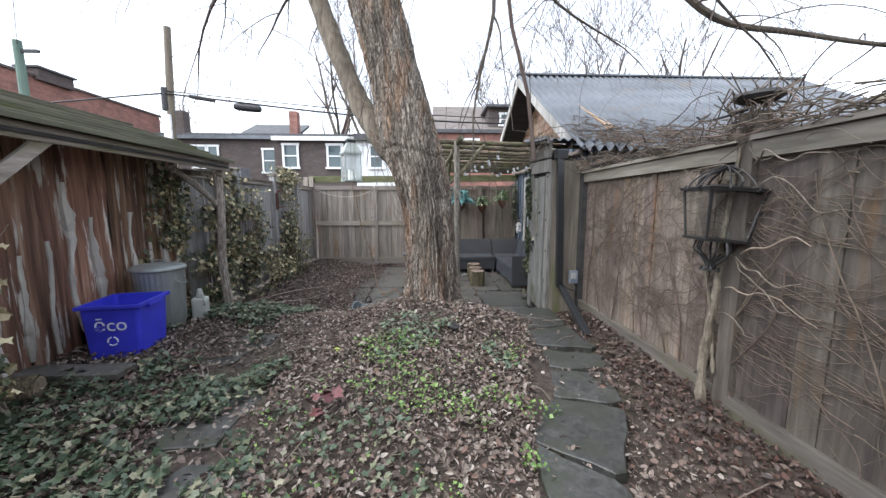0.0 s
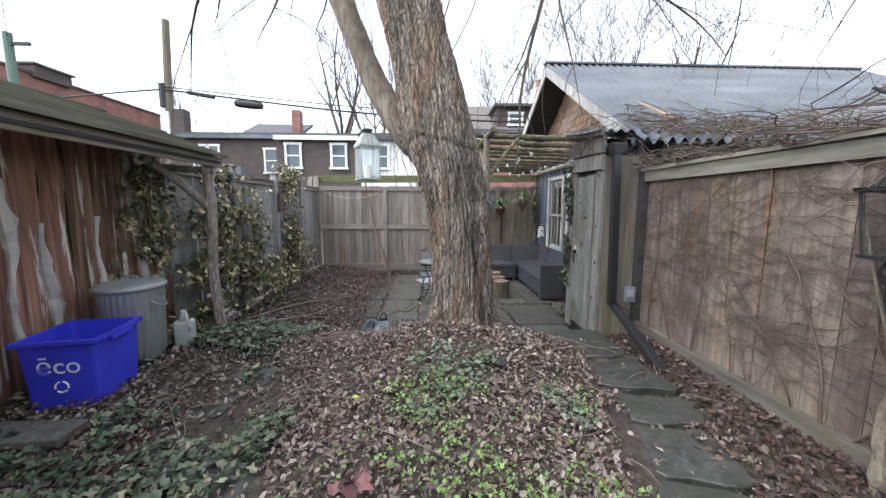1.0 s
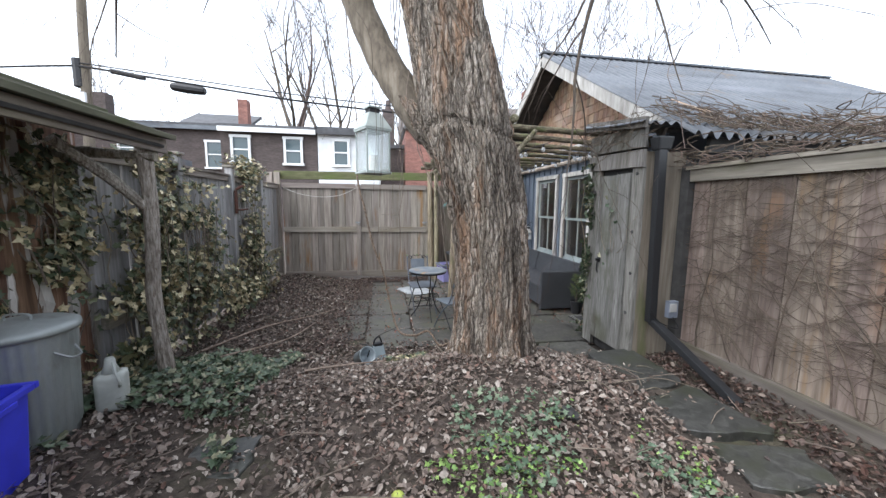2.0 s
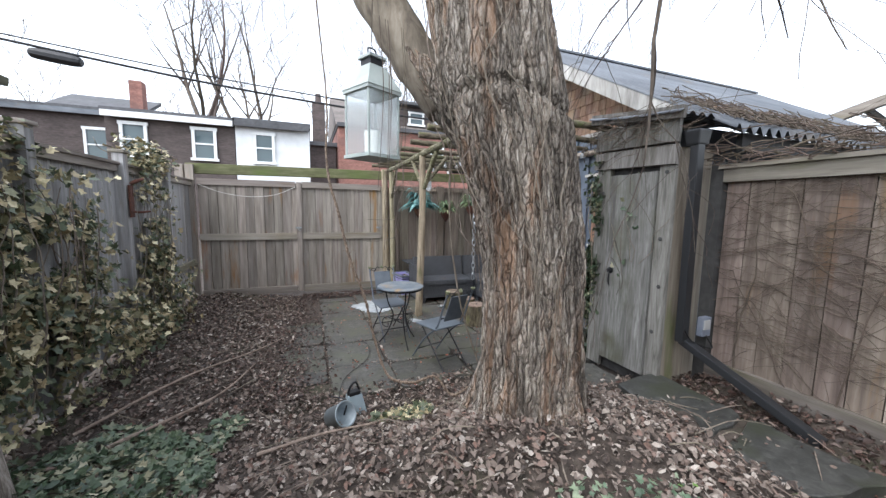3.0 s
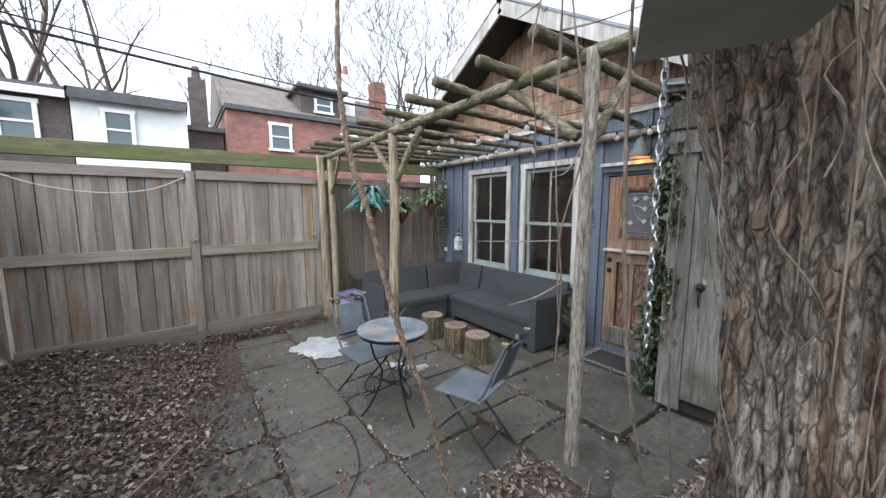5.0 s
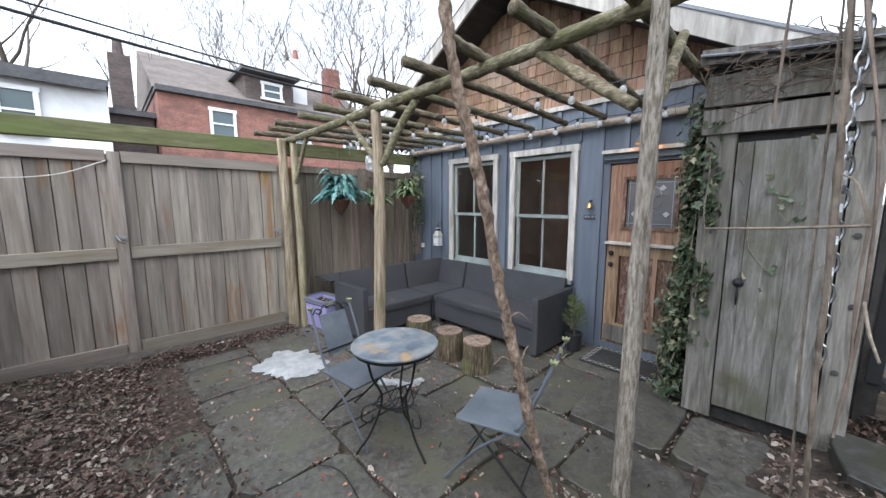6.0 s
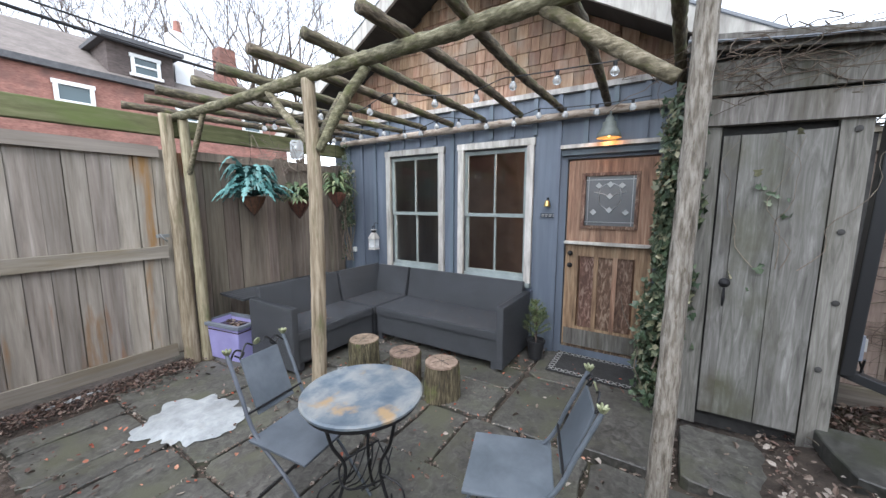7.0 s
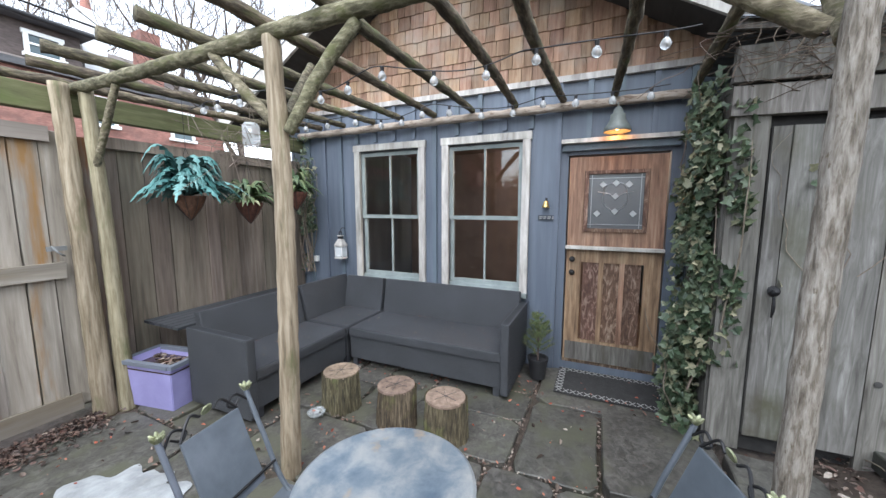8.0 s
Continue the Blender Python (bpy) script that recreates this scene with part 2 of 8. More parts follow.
M_WHITEWASH = stuff("whitewashed_trim", [(0.25, (0.2, 0.185, 0.165)), (0.5, (0.42, 0.4, 0.37)), (0.75, (0.62, 0.6, 0.57))], (13, 13, 2.5), 0.8, 0.25, vary=0.08, dist=0.003)
M_SASH = stuff("sage_sash_paint", [(0.3, (0.2, 0.235, 0.235)), (0.7, (0.28, 0.315, 0.31))], (9, 9, 9), 0.55, 0.08, vary=0.05)
M_DOOR = stuff("stripped_door_wood", [(0.28, (0.1, 0.052, 0.032)), (0.5, (0.28, 0.155, 0.095)), (0.72, (0.45, 0.29, 0.195))], (34, 34, 3.0), 0.7, 0.3, (0.27, 0.19, 0.125),
               (5, 5, 1.4), (0.57, 0.75), vary=0.14, dist=0.003, sat=0.95)
M_DOOR_DARK = stuff("alligatored_varnish", [(0.3, (0.04, 0.02, 0.012)), (0.5, (0.12, 0.062, 0.034)), (0.7, (0.33, 0.24, 0.17))], (26, 26, 9), 0.75, 0.4, vary=0.12, dist=0.004, distort=1.2, sat=0.9)
M_SILVER = stuff("silvered_planks", [(0.25, (0.062, 0.057, 0.049)), (0.45, (0.135, 0.127, 0.113)), (0.57, (0.185, 0.176, 0.159)), (0.75, (0.28, 0.27, 0.248))], (30, 34, 3.0), 0.85, 0.45, (0.07, 0.066, 0.045),
                 (4, 5, 1.0), (0.52, 0.72), vary=0.16, dist=0.004, distort=0.8)
M_LIVE = stuff("live_edge_boards", [(0.28, (0.035, 0.02, 0.014)), (0.43, (0.15, 0.08, 0.05)), (0.57, (0.29, 0.165, 0.105)), (0.75, (0.5, 0.38, 0.29))], (8, 16, 0.9), 0.8, 0.5,
               (0.56, 0.52, 0.47), (4, 9, 0.9), (0.585, 0.625), vary=0.22, hue=0.012, dist=0.006)
M_SAPWOOD = stuff("grey_sapwood_edge", [(0.3, (0.32, 0.29, 0.26)), (0.7, (0.68, 0.64, 0.59))], (10, 10, 1.5), 0.85, 0.4, vary=0.15, dist=0.006)
M_MOSSROOF = stuff("mossy_roof_board", [(0.25, (0.055, 0.055, 0.04)), (0.5, (0.125, 0.12, 0.085)), (0.75, (0.21, 0.2, 0.15))], (10, 1.2, 10), 0.92, 0.4, (0.09, 0.11, 0.035),
                   (2, 1, 2), (0.52, 0.72), vary=0.15, dist=0.006)
M_CORR = stuff("weathered_corrugated_roof", [(0.3, (0.085, 0.093, 0.106)), (0.7, (0.17, 0.183, 0.2))], (1.2, 3, 3), 0.6, 0.1, (0.15, 0.12, 0.09), (1.2, 1.6, 1.6), (0.58, 0.75), vary=0.0, metal=0.25)
# near-black, for dark parts and for sheets standing in for shade in gaps
M_DARKFILL = stuff("dark_parts_and_gap_shade", [(0.3, (0.025, 0.024, 0.024)), (0.7, (0.06, 0.058, 0.056))], (3, 12, 12), 0.8, 0.2, vary=0.1)


# ---- building helpers ----
def thing(name, x, y, z, rz=0.0, label="", category="", group="", kind=""):
    """The empty at a thing's base; its parts are built in its own plan units."""
    ob = new(name)
    ob.empty_display_size = 0.1
    ob.matrix_world = pose(x * U, y * U, z * U, 0, 0, rz)
    return tagged(ob, label, category, group, kind)


def part(name, bm, mat, parent=None, label="", smooth=False):
    """Links a bmesh as one mesh object under a thing or under a part."""
    me = bpy.data.meshes.new(name)
    bmesh.ops.recalc_face_normals(bm, faces=bm.faces)
    bmesh.ops.scale(bm, vec=(U, U, U), verts=bm.verts)
    if smooth:
        for f in bm.faces:
            f.smooth = True
    bm.to_mesh(me)
    bm.free()
    me.materials.append(mat)
    ob = new(name, me)
    if parent:
        ob.parent = parent
    if label:
        ob["label"] = label
    return ob


def sheet(name, verts, faces, mat, parent=None, smooth=False):
    """A mesh from arrays, in plan units."""
    me = bpy.data.meshes.new(name)
    me.from_pydata((np.asarray(verts) * U).tolist(), [], faces if isinstance(faces, list) else faces.tolist())
    if smooth:
        me.shade_smooth()
    me.materials.append(mat)
    ob = new(name, me)
    if parent:
        ob.parent = parent
    return ob


def box(c, s, rot=(0, 0, 0), bm=None, bevel=0.0, taper=1.0):
    """A box: centre, size, turn in degrees; taper shrinks its foot."""
    bm = bm or bmesh.new()
    m = Matrix.Translation(c) @ Euler([radians(a) for a in rot]).to_matrix().to_4x4()
    vs = []
    for dz in (-0.5, 0.5):
        k = taper if dz < 0 else 1.0
        for dx, dy in ((-0.5, -0.5), (0.5, -0.5), (0.5, 0.5), (-0.5, 0.5)):
            vs.append(bm.verts.new(m @ Vector((dx * s[0] * k, dy * s[1] * k, dz * s[2]))))
    fs = [bm.faces.new([vs[i] for i in q]) for q in ((3, 2, 1, 0), (4, 5, 6, 7), (0, 1, 5, 4), (1, 2, 6, 5), (2, 3, 7, 6), (3, 0, 4, 7))]
    if bevel:
        es = list({e for f in fs for e in f.edges})
        bmesh.ops.bevel(bm, geom=es, offset=bevel, segments=2, affect="EDGES", profile=0.6)
    return bm


def curve_points(pts, n):
    """Smooth points along a list of (x, y, z, r)."""
    p = np.array(pts, float)
    if len(p) < 3:
        t = np.linspace(0, 1, n)[:, None]
        return p[0] * (1 - t) + p[-1] * t
    ext = np.vstack([2 * p[0] - p[1], p, 2 * p[-1] - p[-2]])
    out = []
    for s in np.linspace(0, len(p) - 1 - 1e-6, n):
        i = int(s)
        u = s - i
        a, b, c, d = ext[i:i + 4]
        out.append(0.5 * (2 * b + (c - a) * u + (2 * a - 5 * b + 4 * c - d) * u * u + (3 * b - a - 3 * c + d) * u ** 3))
    return np.array(out)


def tube(pts, n=12, seg=8, bm=None, wob=0.0, freq=6.0, caps=True):
    """A round, tapering limb along points (x, y, z, r)."""
    bm = bm or bmesh.new()
    p = curve_points(pts, n)
    rings = []
    up = Vector((0.31, 0.2, 0.93))
    for i in range(n):
        a, b = Vector(p[max(i - 1, 0)][:3]), Vector(p[min(i + 1, n - 1)][:3])
        d = (b - a)
        d = d.normalized() if d.length > 1e-9 else Vector((0, 0, 1))
        if abs(d.dot(up)) > 0.98:
            up = Vector((0.9, 0.3, 0.1))
        u = d.cross(up).normalized()
        v = u.cross(d)
        up = v
        c, r = Vector(p[i][:3]), max(p[i][3], 0.0004)
        ring = []
        for k in range(seg):
            ang = 2 * math.pi * k / seg
            q = u * math.cos(ang) + v * math.sin(ang)
            rr = r
            if wob:
                rr = r * (1 + wob * noise.noise((c + q * r) * freq))
            ring.append(bm.verts.new(c + q * rr))
        rings.append(ring)
    for i in range(n - 1):
        for k in range(seg):
            bm.faces.new((rings[i][k], rings[i][(k + 1) % seg], rings[i + 1][(k + 1) % seg], rings[i + 1][k]))
    if caps:
        bm.faces.new(rings[0][::-1])
        bm.faces.new(rings[-1])
    return bm


def lathe(profile, seg=24, at=(0, 0, 0), bm=None, close=True):
    """A turned form from (radius, height) pairs."""
    bm = bm or bmesh.new()
    rings = [[bm.verts.new((at[0] + r * math.cos(2 * math.pi * k / seg), at[1] + r * math.sin(2 * math.pi * k / seg), at[2] + z)) for k in range(seg)] for r, z in profile]
    for a, b in zip(rings, rings[1:]):
        for k in range(seg):
            bm.faces.new((a[k], a[(k + 1) % seg], b[(k + 1) % seg], b[k]))
    if close:
        bm.faces.new(rings[0][::-1])
        bm.faces.new(rings[-1])
    return bm


rng = np.random.default_rng(7)


def smooth01(a, b, v):
    t = np.clip((v - a) / (b - a), 0, 1)
    return t * t * (3 - 2 * t)


def height(x, y):
    """The lie of the ground: a mound round the tree, a sunken flagged yard behind it."""
    x, y = np.asarray(x, float), np.asarray(y, float)
    z = 0.02 - 0.25 * smooth01(3.9, 5.3, y)
    z = z + 0.26 * np.exp(-((x - 0.05) / 0.95) ** 2 - ((y - 3.95) / np.where(y > 3.95, 0.7, 0.95)) ** 2)
    z = z + 0.10 * np.exp(-((x + 0.35) / 0.9) ** 2 - ((y - 2.7) / 1.1) ** 2)
    z = z + 0.14 * smooth01(-1.5, -2.4, x) * (1 - smooth01(4.5, 7.5, y)) * (1 - smooth01(3.2, 2.2, y) * 0.6)
    z = z + 0.15 * smooth01(-1.2, -2.6, x) * smooth01(5.0, 7.0, y)
    z = z - 0.06 * np.exp(-((x - 1.2) / 0.42) ** 2) * (1 - smooth01(4.0, 5.0, y))
    z = z + 0.05 * smooth01(1.6, 1.95, x) * (1 - smooth01(4.2, 5.0, y))
    return z


def on_ground(x, y):
    return float(height(x, y))


def leaves(name, pos, nrm, size, mat, parent=None, width=0.62, fold=0.25, curl=0.3, lobes=False):
    """Many small folded leaves, each its own island, in one mesh."""
    n = len(pos)
    pos, nrm, size = np.asarray(pos, float), np.asarray(nrm, float), np.asarray(size, float)
    nrm = nrm / np.linalg.norm(nrm, axis=1, keepdims=True)
    t = rng.normal(size=(n, 3))
    t -= nrm * (t * nrm).sum(1, keepdims=True)
    t /= np.linalg.norm(t, axis=1, keepdims=True)
    s = np.cross(nrm, t)
    w = width * rng.uniform(0.75, 1.25, (n, 1))
    f = fold * rng.uniform(-0.3, 1.6, (n, 1))
    c = curl * rng.uniform(-1.0, 1.0, (n, 1))
    L = size[:, None]
    if lobes:
        shape = [(0, 0, 0), (-0.12, 0.62, 1), (0.38, 0.30, 0.6), (0.62, 0.52, 1), (1.0, 0, 0), (0.62, -0.52, 1), (0.38, -0.30, 0.6), (-0.12, -0.62, 1)]
    else:
        shape = [(0, 0, 0), (0.3, 0.46, 1), (0.7, 0.36, 0.8), (1.0, 0, 0), (0.7, -0.36, 0.8), (0.3, -0.46, 1)]
    k = len(shape)
    V = np.zeros((n, k, 3))
    for i, (a, b, h) in enumerate(shape):
        V[:, i] = pos + L * (t * (a - 0.5) + s * b * w + nrm * (h * f * 0.5 + c * (a - 0.5) ** 2))
    half = k // 2
    base = (np.arange(n) * k)[:, None]
    fa = np.array([0] + list(range(1, half + 1)))
    fb = np.array([0] + list(range(half, k)))
    faces = np.vstack([base + fa, base + fb])
    return sheet(name, V.reshape(-1, 3), faces, mat, parent)


# ---- ground ----
def axis_steps(lo, hi, step, far):
    near = np.arange(lo, hi + step / 2, step)
    out = np.geomspace(0.3, far, 14)
    return np.concatenate([(lo - out)[::-1], near, hi + out])


gx, gy = axis_steps(-4.2, 3.2, 0.05, 250), axis_steps(-2.0, 10.2, 0.05, 250)
GX, GY = np.meshgrid(gx, gy)
GZ = height(np.clip(GX, -5, 4), np.clip(GY, -3, 11))
lump = np.array([noise.noise((a * 2.1, b * 2.1, 0)) * 0.035 + noise.noise((a * 9, b * 9, 3)) * 0.014 for a, b in zip(GX.ravel(), GY.ravel())]).reshape(GX.shape)
GZ = GZ + lump * (1 - 0.8 * smooth01(-1.6, -1.1, GX) * smooth01(5.0, 5.8, GY)) * (np.abs(GX) < 5)
ids = np.arange(GX.size).reshape(GX.shape)
quads = np.stack([ids[:-1, :-1], ids[:-1, 1:], ids[1:, 1:], ids[1:, :-1]], -1).reshape(-1, 4)
ground = tagged(sheet("ground", np.stack([GX, GY, GZ], -1).reshape(-1, 3), quads, M_SOIL, smooth=True), "damp brown soil of a winter garden with a mound", "ground", kind="structure")

# ---- flagged yard ----
PATIO = -0.195
pavement = thing("pavement", 0, 0, 0, 0, "irregular grey bluestone flags with sunken earthy joints", "pavement", kind="structure")


def slab(corners, top, thick, parent, jitter=0.007, stone=None):
    """A flag with uneven edges and softened arrises."""
    bm = bmesh.new()
    ring = []
    c = np.mean(corners, 0)
    for i, a in enumerate(corners):
        b = corners[(i + 1) % len(corners)]
        for u in (0.08, 0.36, 0.64, 0.92):
            q = np.array(a) * (1 - u) + np.array(b) * u
            ring.append(q + rng.normal(0, jitter, 2))
    tilt = rng.normal(0, 0.004, 2)
    tops, sides, foots = [], [], []
    for q in ring:
        inn = c + (q - c) * (1 - 0.007 / max(0.1, np.linalg.norm(q - c)))
        zz = top + float((q - c) @ tilt)
        tops.append(bm.verts.new((*inn, zz)))
        sides.append(bm.verts.new((*q, zz - 0.006)))
        foots.append(bm.verts.new((*q, zz - thick)))
    n = len(ring)
    bm.faces.new(tops)
    for i in range(n):
        j = (i + 1) % n
        bm.faces.new((sides[i], sides[j], tops[j], tops[i]))
        bm.faces.new((foots[i], foots[j], sides[j], sides[i]))
    return part("flagstone", bm, stone or M_FLAG, parent)


def split(x0, y0, x1, y1, out, depth=0):
    w, h = x1 - x0, y1 - y0
    if max(w, h) < 0.62 or (max(w, h) < 0.95 and rng.random() < 0.55):
        out.append((x0, y0, x1, y1))
        return
    k = rng.uniform(0.36, 0.64)
    if w > h * rng.uniform(0.8, 1.25):
        m = x0 + w * k
        split(x0, y0, m, y1, out), split(m, y0, x1, y1, out)
    else:
        m = y0 + h * k
        split(x0, y0, x1, m, out), split(x0, m, x1, y1, out)


cells = []
split(-1.5, 5.75, -1.03, 7.55, cells)
split(-1.03, 5.4, -0.42, 8.9, cells)
split(-0.42, 5.4, 0.34, 9.1, cells)
split(0.34, 5.0, 0.9, 9.1, cells)
split(0.9, 6.34, 2.4, 9.1, cells)
for x0, y0, x1, y1 in ((0.9, 5.84, 1.72, 6.32), (0.9, 5.2, 1.72, 5.84), (1.72, 5.3, 2.4, 6.32), (0.92, 4.66, 1.55, 5.18), (0.3, 4.62, 0.88, 4.98)):
    cells.append((x0, y0, x1, y1))
g = 0.011
for x0, y0, x1, y1 in cells:
    raised = 0.035 if (x0, y0) in ((0.9, 5.2), (0.92, 4.66)) else 0
    slab([(x0 + g, y0 + g), (x1 - g, y0 + g), (x1 - g, y1 - g), (x0 + g, y1 - g)], max(PATIO + raised, on_ground((x0 + x1) / 2, (y0 + y1) / 2) + 0.035) + rng.normal(0, 0.006), 0.09, pavement)

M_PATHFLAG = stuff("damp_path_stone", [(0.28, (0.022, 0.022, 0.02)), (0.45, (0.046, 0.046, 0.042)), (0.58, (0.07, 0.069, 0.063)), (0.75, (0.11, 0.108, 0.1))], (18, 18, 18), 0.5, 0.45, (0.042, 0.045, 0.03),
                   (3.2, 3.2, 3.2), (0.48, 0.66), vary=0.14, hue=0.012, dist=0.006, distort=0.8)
path = thing("garden_path", 0, 0, 0, 0, "worn grey flagstones of a narrow path through leaf litter", "path", kind="structure")
for quad, top in (([(0.55, 1.15), (0.98, 1.1), (1.0, 1.55), (0.62, 1.85)], 0.02), ([(0.62, 1.9), (1.02, 1.58), (1.36, 2.2), (0.93, 2.34)], 0.02),
                  ([(0.95, 2.38), (1.38, 2.26), (1.5, 2.72), (1.05, 2.78)], 0.01), ([(1.06, 2.82), (1.5, 2.76), (1.66, 3.05), (1.1, 3.2)], 0.0),
                  ([(1.1, 3.26), (1.62, 3.14), (1.6, 3.78), (1.08, 3.66)], -0.02), ([(1.08, 3.72), (1.6, 3.84), (1.62, 4.5), (1.1, 4.46)], -0.06),
                  ([(-1.85, 3.28), (-1.5, 3.26), (-1.52, 3.6), (-1.86, 3.56)], 0.075), ([(-1.95, 2.9), (-1.62, 2.88), (-1.6, 3.12), (-1.95, 3.1)], 0.06),
                  ([(-1.35, 1.35), (-0.86, 1.3), (-0.84, 1.7), (-1.25, 1.78)], 0.05), ([(-1.62, 1.9), (-1.2, 1.85), (-1.15, 2.5), (-1.6, 2.6)], 0.045)):
    qx, qy = np.mean(quad, 0)
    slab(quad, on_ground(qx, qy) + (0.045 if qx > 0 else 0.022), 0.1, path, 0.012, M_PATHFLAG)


# ---- back fence with its double gate ----
def board(parent, mat, c, s, name="board", rot=(0, 0, 0)):
    bm = box(c, s, rot)
    for v in bm.verts:
        v.co += Vector(rng.normal(0, 0.0025, 3))
    return part(name, bm, mat, parent)


FY = 9.3
fence = thing("wall_fence_back", 0, 0, 0, 0, "weathered grey cedar board fence with a double gate", "fence", kind="structure")
x = -2.84
while x < 0.14:
    w = rng.uniform(0.125, 0.15)
    if not (-1.36 < x + w / 2 < -1.27):
        board(fence, M_FENCE, (x + w / 2, FY + rng.normal(0, 0.004), 0.87), (w - 0.007, 0.02, 1.93 + rng.normal(0, 0.006)))
    x += w
for a, b in ((-2.84, -1.37), (-1.26, 0.14)):
    for zc, hh in ((1.81, 0.1), (0.9, 0.11), (-0.06, 0.12)):
        board(fence, M_FENCE_X, ((a + b) / 2, FY - 0.03, zc), (b - a, 0.035, hh), "rail")
board(fence, M_FENCE, (-1.315, FY - 0.03, 0.88), (0.085, 0.05, 1.95), "post")
# sheet added behind the gate boards so their gaps stay dark
part("backing", box((-1.35, FY + 0.024, 0.86), (2.96, 0.012, 1.88)), M_FENCE_DARK, fence)
for px in (-2.93, -3.06):
    board(fence, M_FENCE, (px, FY - 0.02, 0.97), (0.11, 0.1, 2.2), "post")
part("beam", box((-0.3, FY + 0.06, 2.045), (5.4, 0.09, 0.165), (0, -0.6, 0), bevel=0.008), M_MOSSBEAM, fence, "green mossy timber beam")
M_IRON = plain("black_iron", (0.03, 0.03, 0.032), 0.5, 0.6)
M_STEEL = stuff("dull_galvanised_steel", [(0.3, (0.2, 0.21, 0.21)), (0.7, (0.34, 0.35, 0.35))], (9, 9, 9), 0.45, 0.08, vary=0.0, metal=0.5)
for hx in (-1.33, 0.1):
    bm = box((hx, FY - 0.065, 1.05), (0.1, 0.012, 0.03))
    tube([(hx - 0.03, FY - 0.075, 1.07, 0.007), (hx, FY - 0.1, 1.02, 0.007), (hx + 0.03, FY - 0.075, 1.0, 0.007)], 6, 6, bm)
    part("hasp", bm, M_STEEL, fence, "galvanised gate hasp")

M_CORD = plain("dirty_white_cord", (0.5, 0.48, 0.44), 0.8)
cord = thing("sagging_cord", -2.1, FY - 0.07, 1.7, 0, "thin white cord sagging across the gate boards", "cord")
part("cord", tube([(-0.72, 0.02, 0.06, 0.005), (-0.4, 0.0, -0.06, 0.005), (0.0, 0.0, -0.12, 0.005), (0.4, 0.0, -0.08, 0.005), (0.74, 0.02, 0.07, 0.005)], 30, 6), M_CORD, cord)
part("nail", box((-0.72, 0.02, 0.06), (0.012, 0.05, 0.012)), M_IRON, cord)
part("nail", box((0.74, 0.02, 0.07), (0.012, 0.05, 0.012)), M_IRON, cord)

side = thing("wall_fence_corner", 0, 0, 0, 0, "brown board fence behind the seating corner", "fence", kind="structure")
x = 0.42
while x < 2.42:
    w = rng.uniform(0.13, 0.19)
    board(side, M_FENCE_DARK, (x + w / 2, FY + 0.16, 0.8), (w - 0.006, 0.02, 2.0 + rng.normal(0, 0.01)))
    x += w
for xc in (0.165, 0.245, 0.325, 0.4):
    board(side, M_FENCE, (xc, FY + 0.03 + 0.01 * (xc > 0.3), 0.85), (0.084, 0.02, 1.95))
# dark sheet added behind the boards: the shade in their gaps, as colour
part("backing", box((1.3, FY + 0.19, 0.78), (2.3, 0.015, 1.9)), M_DARKFILL, side)
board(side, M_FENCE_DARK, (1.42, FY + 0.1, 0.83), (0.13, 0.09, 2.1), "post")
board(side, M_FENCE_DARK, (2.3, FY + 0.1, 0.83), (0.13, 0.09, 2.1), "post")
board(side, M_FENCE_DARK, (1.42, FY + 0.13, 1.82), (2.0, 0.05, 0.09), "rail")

# ---- left fence ----
left = thing("wall_fence_left", 0, 0, 0, 0, "pale grey board fence overgrown with ivy", "fence", kind="structure")
y = 4.45
while y < 9.3:
    w = rng.uniform(0.12, 0.16)
    board(left, M_FENCE_BLUE, (-2.95 + rng.normal(0, 0.006), y + w / 2, 0.88 + rng.normal(0, 0.012)), (0.02, w - 0.01, 1.78))
    y += w
board(left, M_FENCE_Y, (-2.93, 6.9, 1.77), (0.06, 4.8, 0.07), "rail")
board(left, M_FENCE_Y, (-2.91, 6.9, 0.5), (0.05, 4.8, 0.09), "rail")
for py in (5.6, 6.9, 8.1):
    post = board(left, M_FENCE_BLUE, (-2.9, py, 0.92), (0.09, 0.09, 2.0), "post")
    part("post_cap", box((-2.9, py, 1.935), (0.13, 0.13, 0.03), bevel=0.008), M_FENCE_Y, post, "mossy square post cap")
board(left, M_FENCE_Y, (-2.94, 6.9, 1.815), (0.12, 4.8, 0.025), "cap")
M_RUST = stuff("rusted_iron", [(0.3, (0.05, 0.018, 0.012)), (0.7, (0.15, 0.06, 0.038))], (30, 30, 30), 0.85, 0.4, vary=0.0)
bracket = thing("rusty_bracket", -2.83, 6.9, 1.35, 0, "rusty iron bracket screwed to the grey fence post", "bracket")
part("plate", box((0, 0, 0.1), (0.02, 0.075, 0.32), (0, 0, 0), bevel=0.006), M_RUST, bracket)
part("arm", tube([(0.0, 0.0, 0.27, 0.016), (0.04, 0.02, 0.3, 0.018), (0.09, 0.06, 0.33, 0.012)], 10, 8), M_RUST, bracket)
part("arm", tube([(0.0, 0.0, 0.0, 0.012), (0.05, 0.03, -0.01, 0.012), (0.12, 0.08, 0.0, 0.01)], 10, 8), M_RUST, bracket)

